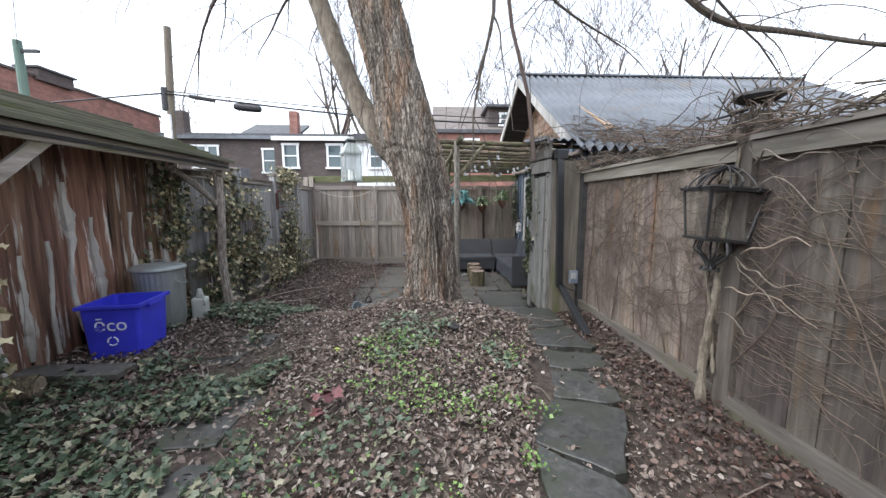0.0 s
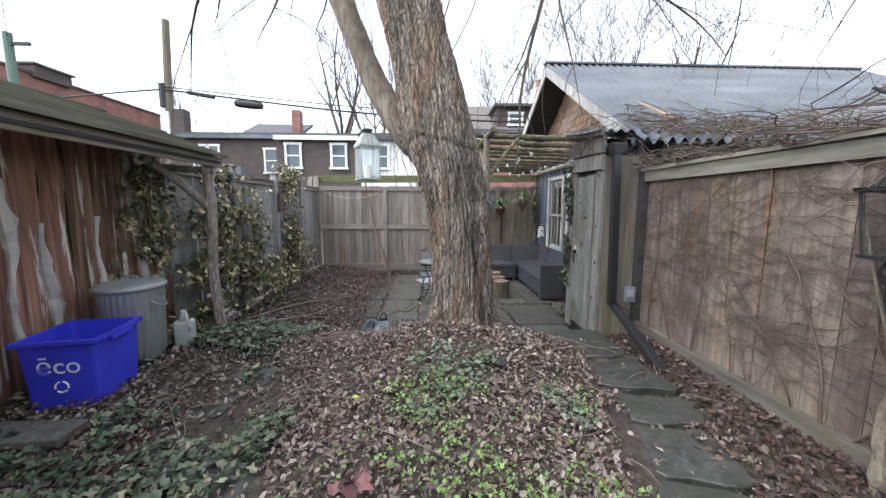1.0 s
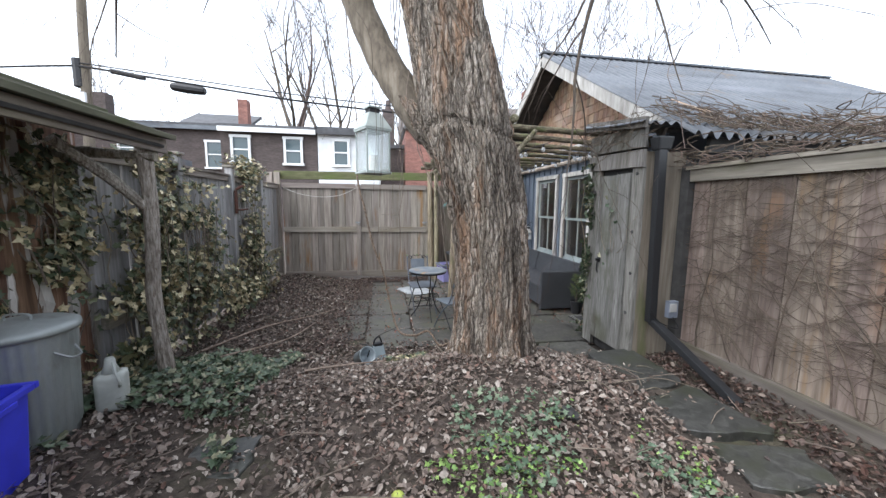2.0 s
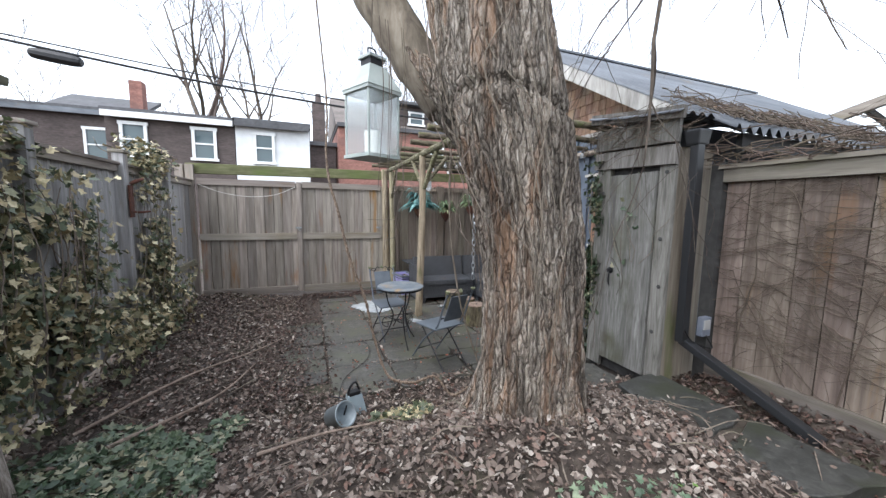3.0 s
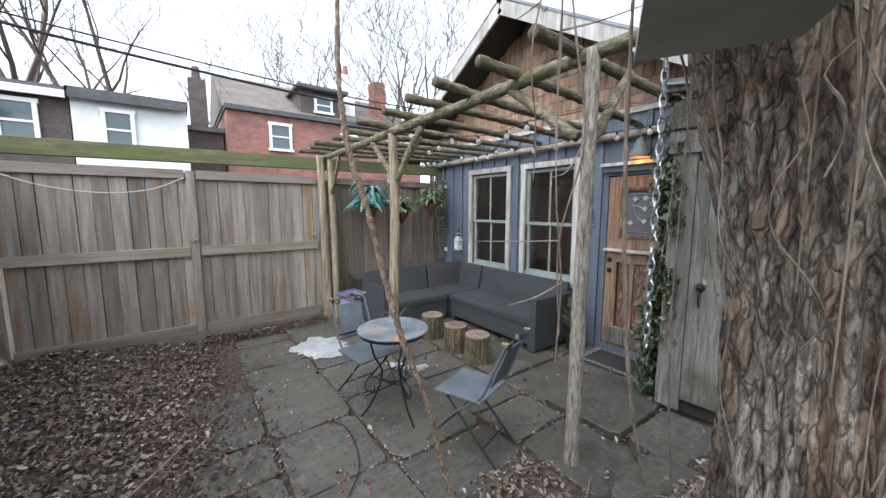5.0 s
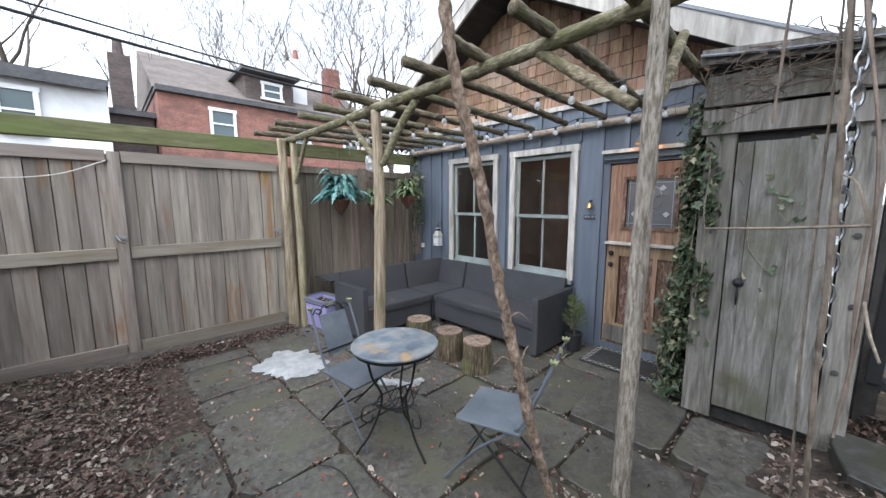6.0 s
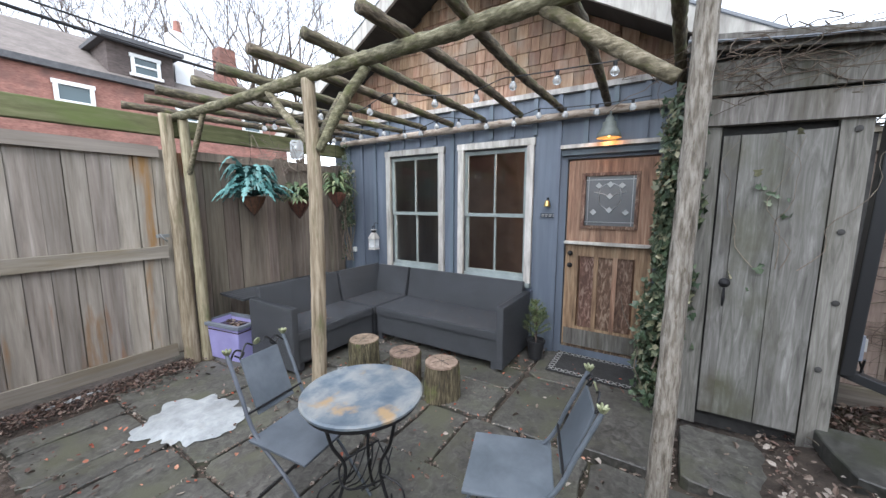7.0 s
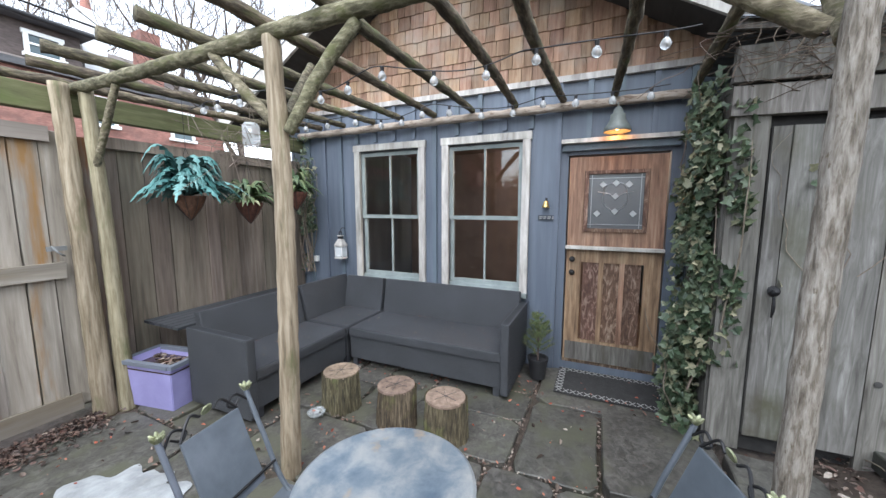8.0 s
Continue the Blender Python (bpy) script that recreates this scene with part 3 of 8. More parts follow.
# ---- right panel fence, hung with bare creeper ----
right = thing("wall_fence_right", 0, 0, 0, 0, "tan board fence laced with bare creeper stems", "fence", kind="structure")
y = -2.2
while y < 4.3:
    w = rng.uniform(0.15, 0.19)
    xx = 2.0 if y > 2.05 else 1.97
    # boards nearer than y 2.05 are a darker brown than the far panel
    board(right, M_PANEL if y > 2.05 else M_FENCE_BROWN, (xx + rng.normal(0, 0.003), y + w / 2, 0.9), (0.02, w - 0.006, 1.7))
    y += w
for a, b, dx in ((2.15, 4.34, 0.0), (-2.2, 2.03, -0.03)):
    rail_wood = M_DARKRAIL if dx else M_FENCE_Y
    board(right, M_DARKRAIL, (1.965 + dx, (a + b) / 2, 0.13), (0.05, b - a, 0.13), "rail")
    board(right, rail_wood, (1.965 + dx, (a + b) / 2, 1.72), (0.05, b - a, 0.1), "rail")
    board(right, rail_wood, (1.98 + dx, (a + b) / 2, 1.79), (0.13, b - a, 0.03), "cap")
board(right, M_FENCE_BROWN, (1.97, 2.09, 0.95), (0.1, 0.11, 2.0), "post")
# dark sheet added behind the far panel to paint its gaps as shade
part("backing", box((2.035, 3.2, 0.88), (0.015, 2.3, 1.7)), M_DARKFILL, right)
board(right, M_DARKFILL, (1.98, 4.36, 0.9), (0.09, 0.09, 1.85), "post")

# ---- cottage ----
FX = 2.405
cottage = thing("cottage", 0, 0, 0, 0, "blue-grey board-and-batten garden cottage with shingled gable", "cottage")
W1, W2, DR = (7.64, 8.49, 0.5, 1.94), (6.55, 7.39, 0.5, 1.94), (5.41, 6.19, -0.12, 1.78)


def wall_with_holes(y0, y1, z0, z1, holes, xf, thick):
    """The front wall, with its openings cut right through."""
    ys = sorted({y0, y1, *[h[0] for h in holes], *[h[1] for h in holes]})
    zs = sorted({z0, z1, *[h[2] for h in holes], *[h[3] for h in holes]})
    bm = bmesh.new()
    for a, b in zip(ys, ys[1:]):
        for c, d in zip(zs, zs[1:]):
            if any(h[0] <= a and b <= h[1] and h[2] <= c and d <= h[3] for h in holes):
                continue
            box((xf + thick / 2, (a + b) / 2, (c + d) / 2), (thick, b - a, d - c), bm=bm)
    bmesh.ops.remove_doubles(bm, verts=bm.verts, dist=0.0001)
    return bm


part("front_wall", wall_with_holes(5.28, 9.38, -0.3, 2.42, (W1, W2, DR), FX, 0.14), M_BLUE, cottage)
for y in np.arange(5.3, 9.36, 0.245):
    z0, z1 = -0.2, 2.42
    spans = [(z0, z1)]
    for h in (W1, W2, DR):
        if h[0] - 0.09 < y < h[1] + 0.09:
            spans = [(h[3] + 0.1, z1)] + ([(z0, h[2] - 0.08)] if h is not DR else [])
    for a, b in spans:
        part("batten", box((FX - 0.014, y, (a + b) / 2), (0.028, 0.042, b - a)), M_BLUE, cottage)
# gable and shingles
RIDGE_Y, RIDGE_Z, SLOPE = 7.38, 3.92, 0.59
bm = bmesh.new()
pr = [(FX + 0.02, 4.7, 2.4), (FX + 0.02, RIDGE_Y, RIDGE_Z - 0.1), (FX + 0.02, 9.95, 2.4)]
vs = [bm.verts.new(p) for p in pr] + [bm.verts.new((p[0] + 0.1, p[1], p[2])) for p in pr]
for q in ((0, 1, 2), (5, 4, 3), (0, 3, 4, 1), (1, 4, 5, 2), (2, 5, 3, 0)):
    bm.faces.new([vs[i] for i in q])
gable = part("gable_wall", bm, M_SHINGLE, cottage)
row = 0
z = 2.45
while z < 3.8:
    y = 4.9 + (row % 2) * 0.06
    while y < 9.8:
        w = rng.uniform(0.085, 0.15)
        yc = y + w / 2
        if z + 0.13 < RIDGE_Z - 0.06 - SLOPE * abs(yc - RIDGE_Y) + 0.03:
            bm = box((FX - 0.006, yc, z + 0.085), (0.014, w - 0.006, 0.17 + rng.uniform(-0.008, 0.008)), (0, 4.5, rng.normal(0, 0.8)))
            part("shingle", bm, M_SHINGLE, gable)
        y += w
    z += 0.135
    row += 1
part("sill_board", box((FX - 0.02, 7.3, 2.425), (0.05, 4.2, 0.05)), M_WHITEWASH, cottage)
# other walls
part("back_wall", box((7.6, 7.3, 1.1), (0.15, 4.4, 2.9)), M_BLUE, cottage)
part("side_wall", box((5.0, 5.2, 1.0), (5.2, 0.14, 2.7)), M_BLUE, cottage)
part("side_wall", box((5.0, 9.45, 1.0), (5.2, 0.14, 2.7)), M_BLUE, cottage)
M_ROOM = stuff("dim_room_paint", [(0.3, (0.16, 0.12, 0.1)), (0.7, (0.26, 0.19, 0.16))], (3, 3, 3), 0.8, 0.0, vary=0.0)
part("room_floor", box((3.9, 7.35, -0.2), (2.7, 4.0, 0.05)), M_ROOM, cottage)
part("room_ceiling", box((3.9, 7.35, 2.3), (2.7, 4.0, 0.05)), M_ROOM, cottage)
part("room_wall", box((5.2, 7.35, 1.05), (0.05, 4.0, 2.5)), M_ROOM, cottage)


def corrugated(x0, x1, y0, z0, y1, z1, period, depth):
    """A corrugated sheet, its waves across x, falling from (y0, z0) to (y1, z1)."""
    nx = int((x1 - x0) / period * 8)
    xs = np.linspace(x0, x1, nx)
    ts = np.linspace(0, 1, 14)
    wav = depth * np.sin(2 * np.pi * (xs - x0) / period)
    V, k = [], len(xs)
    for lift in (0.0, -0.008):
        for t in ts:
            sag = -0.015 * math.sin(t * math.pi)
            V.append(np.stack([xs, np.full(k, y0 + (y1 - y0) * t), z0 + (z1 - z0) * t + wav + lift + sag], -1))
    V = np.concatenate(V)
    idx = np.arange(len(V)).reshape(2, len(ts), k)
    F = [np.stack([idx[s, :-1, :-1], idx[s, :-1, 1:], idx[s, 1:, 1:], idx[s, 1:, :-1]], -1).reshape(-1, 4) for s in (0, 1)]
    F.append(np.stack([idx[0, -1, :-1], idx[0, -1, 1:], idx[1, -1, 1:], idx[1, -1, :-1]], -1).reshape(-1, 4))
    return V, np.concatenate(F)


V, F = corrugated(1.84, 7.75, RIDGE_Y, RIDGE_Z + 0.03, 4.2, 2.07, 0.125, 0.036)
roof = sheet("roof_slope", V, F, M_CORR, cottage, True)
V, F = corrugated(1.84, 7.75, RIDGE_Y, RIDGE_Z + 0.03, 10.1, 2.34, 0.125, 0.036)
sheet("roof_slope", V, F, M_CORR, cottage, True)
part("ridge_cap", box((4.8, RIDGE_Y, RIDGE_Z + 0.05), (5.95, 0.16, 0.03)), M_CORR, cottage)
ang = math.degrees(math.atan(SLOPE))
for sgn, y_end in ((-1, 4.55), (1, 10.1)):
    ln = abs(RIDGE_Y - y_end) / math.cos(radians(ang))
    yc = (RIDGE_Y + y_end) / 2
    zc = RIDGE_Z - SLOPE * abs(RIDGE_Y - yc)
    part("barge_board", box((1.86, yc, zc - 0.075), (0.03, ln, 0.15), (-sgn * ang, 0, 0)), M_WHITEWASH, cottage, "peeling whitish barge board")
    part("soffit", box((2.13, yc, zc - 0.06), (0.55, ln, 0.03), (-sgn * ang, 0, 0)), M_DARKFILL, cottage)
part("fascia", box((4.9, 4.32, 2.0), (5.6, 0.04, 0.14)), M_DARKFILL, cottage)

# windows
M_GLASS = plain("window_glass", (0.9, 0.92, 0.92), 0.02, 0.0, 1.0)


def sash_window(y0, y1, z0, z1):
    yc, zc, w, h = (y0 + y1) / 2, (z0 + z1) / 2, y1 - y0, z1 - z0
    win = part("window", box((FX + 0.06, yc, z0 + 0.02), (0.12, w, 0.04)), M_SASH, cottage)
    t = 0.07
    for yy in (y0 + 0.01, y1 - 0.01):
        part("casing", box((FX - 0.028, yy, zc + 0.01), (0.04, t, h + 0.08), bevel=0.003), M_WHITEWASH, win)
    part("casing", box((FX - 0.03, yc, z1 + 0.04), (0.044, w + 0.07, t), bevel=0.003), M_WHITEWASH, win)
    part("sill", box((FX - 0.04, yc, z0 - 0.02), (0.08, w + 0.06, 0.045), bevel=0.004), M_SASH, win)
    a, b = y0 + 0.045, y1 - 0.045
    for k, (lo, hi) in enumerate(((z0 + 0.01, zc + 0.02), (zc - 0.02, z1 - 0.01))):
        xs = FX + (0.04 if k == 0 else 0.015)
        bm = bmesh.new()
        bot = 0.075 if k == 0 else 0.035
        box((xs, a + 0.02, (lo + hi) / 2), (0.03, 0.04, hi - lo), bm=bm)
        box((xs, b - 0.02, (lo + hi) / 2), (0.03, 0.04, hi - lo), bm=bm)
        box((xs, (a + b) / 2, hi - 0.02), (0.031, b - a - 0.08, 0.04), bm=bm)
        box((xs, (a + b) / 2, lo + bot / 2), (0.031, b - a - 0.08, bot), bm=bm)
        box((xs, (a + b) / 2, (lo + hi) / 2), (0.026, 0.018, hi - lo - 0.06), bm=bm)
        part("sash", bm, M_SASH, win)
        gl = part("pane", box((xs + 0.004, (a + b) / 2, (lo + hi) / 2), (0.004, b - a - 0.06, hi - lo - 0.06)), M_GLASS, win)
        gl.visible_shadow = False
    return win


sash_window(*W1)
sash_window(*W2)

# dutch door
door = part("door", box((FX + 0.05, (DR[0] + DR[1]) / 2, DR[2] + 0.012), (0.1, 0.76, 0.022)), M_DOOR_DARK, cottage, "stripped wooden dutch door with leaded glass")
y0, y1 = DR[0] + 0.015, DR[1] - 0.015
dy = (y0 + y1) / 2
for nm, lo, hi in (("upper_leaf", 0.98, 1.76), ("lower_leaf", -0.09, 0.955)):
    bm = bmesh.new()
    st = 0.125
    for yy in (y0 + st / 2, y1 - st / 2):
        box((FX + 0.02, yy, (lo + hi) / 2), (0.05, st, hi - lo), bm=bm)
    bot = 0.13 if lo > 0.5 else 0.2
    top = 0.12
    box((FX + 0.02, dy, hi - top / 2), (0.049, y1 - y0 - 2 * st, top), bm=bm)
    box((FX + 0.02, dy, lo + bot / 2), (0.049, y1 - y0 - 2 * st, bot), bm=bm)
    part(nm, bm, M_DOOR, door)
part("kick_rail", box((FX - 0.007, dy, 0.0), (0.006, 0.72, 0.17)), M_SILVER, door, "bleached bare-wood bottom rail")
part("door_shelf", box((FX - 0.03, dy, 0.968), (0.06, 0.77, 0.03), bevel=0.006), M_WHITEWASH, door)
for k in range(3):
    w = (y1 - y0 - 0.25) / 3
    yy = y0 + 0.125 + w * (k + 0.5)
    part("door_panel", box((FX + 0.028, yy, 0.475), (0.03, w - 0.035, 0.73), bevel=0.006), M_DOOR_DARK, door, "alligatored varnish panel")
for k in (1, 2):
    part("muntin", box((FX + 0.015, y0 + 0.125 + (y1 - y0 - 0.25) / 3 * k, 0.475), (0.04, 0.04, 0.73)), M_DOOR, door)
for yy in (y0 + 0.145, y1 - 0.145):
    part("glazing_bead", box((FX + 0.0, yy, 1.375), (0.04, 0.03, 0.53)), M_DOOR_DARK, door)
for zz in (1.125, 1.625):
    part("glazing_bead", box((FX + 0.0, dy, zz), (0.04, 0.44, 0.03)), M_DOOR_DARK, door)
M_LEADED = plain("frosted_leaded_glass", (0.17, 0.18, 0.19), 0.22, 0.0, 0.3)
M_LEAD = plain("lead_came", (0.34, 0.35, 0.36), 0.4, 0.8)
M_BEVEL = plain("bevelled_glass", (0.75, 0.78, 0.8), 0.08, 0.0, 0.5)
lg = part("leaded_light", box((FX + 0.02, dy, 1.375), (0.008, 0.44, 0.47)), M_LEADED, door, "leaded bevelled glass light")
bm = bmesh.new()
for s in (-1, 1):
    box((FX + 0.013, dy + s * 0.19, 1.375), (0.006, 0.006, 0.46), bm=bm)
    box((FX + 0.013, dy, 1.375 + s * 0.2), (0.006, 0.43, 0.006), bm=bm)
    tube([(FX + 0.013, dy, 1.28, 0.004), (FX + 0.013, dy + s * 0.09, 1.36, 0.004), (FX + 0.013, dy + s * 0.08, 1.5, 0.004), (FX + 0.013, dy, 1.55, 0.004)], 10, 5, bm)
    tube([(FX + 0.013, dy, 1.4, 0.004), (FX + 0.013, dy + s * 0.05, 1.44, 0.004), (FX + 0.013, dy + s * 0.14, 1.46, 0.004)], 8, 5, bm)
part("came", bm, M_LEAD, door)
for yy, zz in ((dy, 1.29), (dy, 1.42), (dy - 0.14, 1.27), (dy + 0.14, 1.27), (dy - 0.1, 1.52), (dy + 0.1, 1.52), (dy, 1.53)):
    part("bevel", box((FX + 0.012, yy, zz), (0.008, 0.045, 0.045), (45, 0, 0), bevel=0.004), M_BEVEL, door)
for zz in (0.86, 0.74):
    part("door_knob", lathe([(0.008, 0), (0.022, 0.01), (0.026, 0.03), (0.014, 0.045), (0.002, 0.048)], 12), M_IRON, door).matrix_basis = pose((FX - 0.0) * U, (y1 - 0.05) * U, zz * U, 0, -90, 0)
part("door_header", box((FX - 0.04, dy, 1.885), (0.1, 0.9, 0.035), (0, 6, 0)), M_WHITEWASH, door, "whitewashed drip board")
part("door_header", box((FX - 0.025, dy, 1.84), (0.05, 0.88, 0.055)), M_BLUE, door)

# ---- plank store beside the cottage ----
M_STOREDOOR = stuff("bleached_plank_door", [(0.25, (0.065, 0.063, 0.055)), (0.45, (0.135, 0.131, 0.118)), (0.57, (0.18, 0.176, 0.162)), (0.75, (0.29, 0.286, 0.268))], (20, 24, 2.6), 0.8, 0.4, (0.085, 0.083, 0.055),
                    (3.5, 3.5, 1.8), (0.5, 0.68), vary=0.08, dist=0.004, distort=1.2)
store = thing("plank_store", 0, 0, 0, 0, "silvered plank lean-to store with a narrow plank door", "shed")
SX = 1.558
for a, b in ((4.45, 4.58), (5.08, 5.25)):
    board(store, M_SILVER, (SX + 0.02, (a + b) / 2, 0.85), (0.04, b - a - 0.006, 1.96), "plank")
for z0, z1 in ((1.81, 1.98), (1.99, 2.19)):
    board(store, M_SILVER, (SX + 0.0, 4.85, (z0 + z1) / 2), (0.04, 0.84, z1 - z0 - 0.01), "lintel_board", (1.8, 0, 0))
sdoor = part("store_door", box((SX + 0.02, 4.83, 0.86), (0.02, 0.49, 1.8)), M_DARKFILL, store, "weathered plank door with round iron latch")
for yc, w in ((4.688, 0.203), (4.892, 0.199), (5.033, 0.077)):
    board(sdoor, M_STOREDOOR, (SX + 0.0, yc, 0.87), (0.024, w, 1.78), "plank")
kn = part("latch", lathe([(0.03, 0), (0.03, 0.008), (0.012, 0.012), (0.018, 0.035), (0.002, 0.04)], 14), M_IRON, sdoor)
kn.matrix_basis = pose((SX - 0.012) * U, 5.0 * U, 0.86 * U, 0, -90, 0)
part("latch_drop", tube([(SX - 0.03, 5.0, 0.83, 0.006), (SX - 0.035, 5.0, 0.76, 0.009), (SX - 0.02, 5.0, 0.71, 0.004)], 6, 6), M_IRON, sdoor)
for yy, zz in ((4.52, 1.2), (4.5, 0.8), (5.16, 1.6), (4.51, 1.75), (4.53, 0.4)):
    part("knot", lathe([(0.017, 0), (0.017, 0.004), (0.006, 0.006)], 10), M_DARKFILL, store).matrix_basis = pose((SX - 0.001) * U, yy * U, zz * U, 0, -90, 0)
for k in range(5):
    board(store, M_SILVER, (SX + 0.12 + 0.165 * k, 5.24, 0.95), (0.16, 0.03, 2.2), "plank")
# added near-black sheet, standing in for the shade between the planks
part("backing", box((SX + 0.065, 4.86, 0.95), (0.015, 0.76, 2.2)), M_DARKFILL, store)
part("store_end", box((1.8, 4.48, 0.9), (0.45, 0.03, 2.1)), M_FENCE_DARK, store)
V, F = corrugated(1.45, 2.35, 5.3, 2.32, 4.36, 2.19, 0.105, 0.016)
sheet("roof", V, F, M_CORR, store, True)
part("verge", box((1.5, 4.83, 2.25), (0.03, 0.95, 0.09), (8, 0, 0)), M_SILVER, store)

# ---- left shed with an open-fronted lean-to roof ----
shed = thing("lean_to_shed", 0, 0, 0, 0, "open lean-to shed with live-edge board wall and mossy plank roof", "shed")
y = -1.6
while y < 4.42:
    w = rng.uniform(0.17, 0.27)
    n = 14
    zs = np.linspace(0.02, 1.95, n)
    bm = bmesh.new()
    seed = rng.uniform(0, 100)
    rows = []
    for zz in zs:
        e0 = -0.05 * noise.noise((seed, zz * 2.2, 0)) - 0.015 * noise.noise((seed, zz * 9, 4))
        e1 = 0.05 * noise.noise((seed + 9, zz * 2.2, 0)) + 0.015 * noise.noise((seed + 9, zz * 9, 4))
        rows.append([bm.verts.new(p) for p in ((-3.05, y + e0, zz), (-3.028, y + e0 + 0.02, zz), (-3.028, y + w + e1 - 0.02, zz), (-3.05, y + w + e1, zz))])
    for a, b in zip(rows, rows[1:]):
        for k in range(3):
            bm.faces.new((a[k], a[k + 1], b[k + 1], b[k]))
    lb = part("live_edge_board", bm, M_LIVE, shed)
    if rng.random() < 0.9:
        ey = y + w
        pts = [(-3.03, ey - 0.015 + 0.05 * noise.noise((seed + 9, zz * 2.2, 0)), zz, 0.016 + 0.055 * abs(noise.noise((seed, zz * 3, 7)))) for zz in np.linspace(rng.uniform(0.02, 0.3), rng.uniform(0.9, 1.9), 9)]
        part("wane", tube(pts, 20, 6, wob=0.5, freq=14), M_SAPWOOD, lb, "grey waney edge")
    y += w - 0.015
# added dark sheet: shade between the live-edge boards, put in as colour
part("wall_backing", box((-3.08, 1.4, 0.95), (0.03, 6.1, 1.95)), M_DARKFILL, shed)
part("end_wall", box((-3.5, 4.44, 0.95), (0.8, 0.03, 1.95)), M_LIVE, shed)
part("fascia", box((-2.4, 1.45, 1.845), (0.035, 6.1, 0.1)), M_FENCE_Y, shed, "weathered grey fascia board")
for k in range(9):
    xx = -2.36 - 0.145 * k
    part("roof_board", box((xx - 0.05 + rng.normal(0, 0.004), 1.43 + rng.normal(0, 0.02), 1.925 + 0.052 * k), (0.19, 6.16, 0.036), (rng.normal(0, 0.12), 9, rng.normal(0, 0.15)), bevel=0.004), M_MOSSROOF, shed)
part("roof_underside", box((-2.95, 1.43, 2.05), (1.25, 6.0, 0.02), (0, 20, 0)), M_DARKFILL, shed)
for py, br in ((4.40, 1), (-0.2, 0)):
    z0 = on_ground(-2.48, py) - 0.1
    part("post", tube([(-2.43, py - 0.02, z0, 0.058), (-2.5, py, 0.7, 0.05), (-2.47, py, 1.3, 0.047), (-2.48, py, 1.82, 0.05)], 14, 10, wob=0.18, freq=9), M_LOG, shed)
part("brace", tube([(-2.49, 4.38, 1.4, 0.032), (-2.62, 4.2, 1.62, 0.033), (-2.7, 3.95, 1.8, 0.03)], 8, 8, wob=0.15), M_LOG, shed)
part("brace", tube([(-2.49, 4.38, 1.4, 0.03), (-2.75, 4.38, 1.66, 0.033), (-3.0, 4.36, 1.76, 0.03)], 8, 8, wob=0.15), M_LOG, shed)
part("tie", tube([(-3.05, 4.36, 1.78, 0.035), (-2.4, 4.38, 1.76, 0.035)], 6, 8, wob=0.15), M_LOG, shed)
part("brace", tube([(-2.43, 2.45, 1.82, 0.05), (-2.45, 1.75, 1.2, 0.05)], 4, 4), M_FENCE_Y, shed, "pale grey sawn brace")
part("post", tube([(-2.46, 1.7, 0.0, 0.055), (-2.46, 1.7, 1.82, 0.05)], 8, 10, wob=0.18, freq=9), M_LOG, shed)


# ---- the big tree ----
tree = thing("tree", 0.06, 4.24, 0.0, 0, "large leaning tree with thick furrowed bark", "tree")
TX, TY = 0.06, 4.24
TRUNK = [(0.07, 4.16, -0.05, 0.46), (0.07, 4.16, 0.16, 0.37), (0.07, 4.16, 0.4, 0.31), (0.065, 4.17, 0.75, 0.287), (0.035, 4.19, 1.2, 0.285), (-0.05, 4.22, 1.7, 0.315), (-0.17, 4.25, 2.12, 0.33),
         (-0.29, 4.27, 2.65, 0.303), (-0.45, 4.29, 3.25, 0.288), (-0.63, 4.3, 3.9, 0.278), (-1.0, 4.2, 5.5, 0.24), (-1.25, 4.2, 7.5, 0.16), (-1.4, 4.2, 9.0, 0.08)]


def bark_trunk(pts, n, seg, amp, base=None):
    """A trunk whose bark stands out in long broken plates."""
    p = curve_points(pts, n)
    V = np.zeros((n, seg, 3))
    ring = 2 * np.pi * np.arange(seg) / seg
    for i in range(n):
        c, r = p[i][:3], p[i][3]
        for k in range(seg):
            ca, sa = math.cos(ring[k]), math.sin(ring[k])
            q = Vector((c[0] + r * ca, c[1] + r * sa, c[2]))
            wv = noise.noise((q.x * 3, q.y * 3, q.z * 2.5)) * 0.35
            a = noise.noise(((ca + wv * 0.12) * 7.6, (sa + wv * 0.12) * 7.6, q.z * 1.15))
            b = noise.noise((ca * 15 + 5, sa * 15 + wv, q.z * 9.0))
            d = amp * (min(abs(a) * 4.0, 1.0) - 0.75) * 0.8 + amp * 0.45 * b
            d = max(d, -0.6 * amp) + 0.02 * noise.noise((ca * 1.5, sa * 1.5, q.z * 1.1))
            if base is not None:
                d -= 0.028 * math.exp(-((c[2] - 1.98 - 0.05 * math.sin(ring[k] * 2)) / 0.022) ** 2)
            flare = 0.0
            if base is not None and c[2] < 0.5:
                flare = 0.1 * max(0, 0.5 - c[2]) / 0.5 * max(0, math.cos(5 * ring[k] + 0.6)) ** 2
            rr = r + d + flare
            V[i, k] = (c[0] + rr * ca, c[1] + rr * sa, c[2])
    ids = np.arange(n * seg).reshape(n, seg)
    nx = np.roll(ids, -1, 1)
    F = np.stack([ids[:-1], nx[:-1], nx[1:], ids[1:]], -1).reshape(-1, 4)
    return V.reshape(-1, 3), F


V, F = bark_trunk(TRUNK, 300, 220, 0.042, True)
V = V - np.array((TX, TY, 0.0))
sheet("trunk", V, F, M_BARK, tree, True)


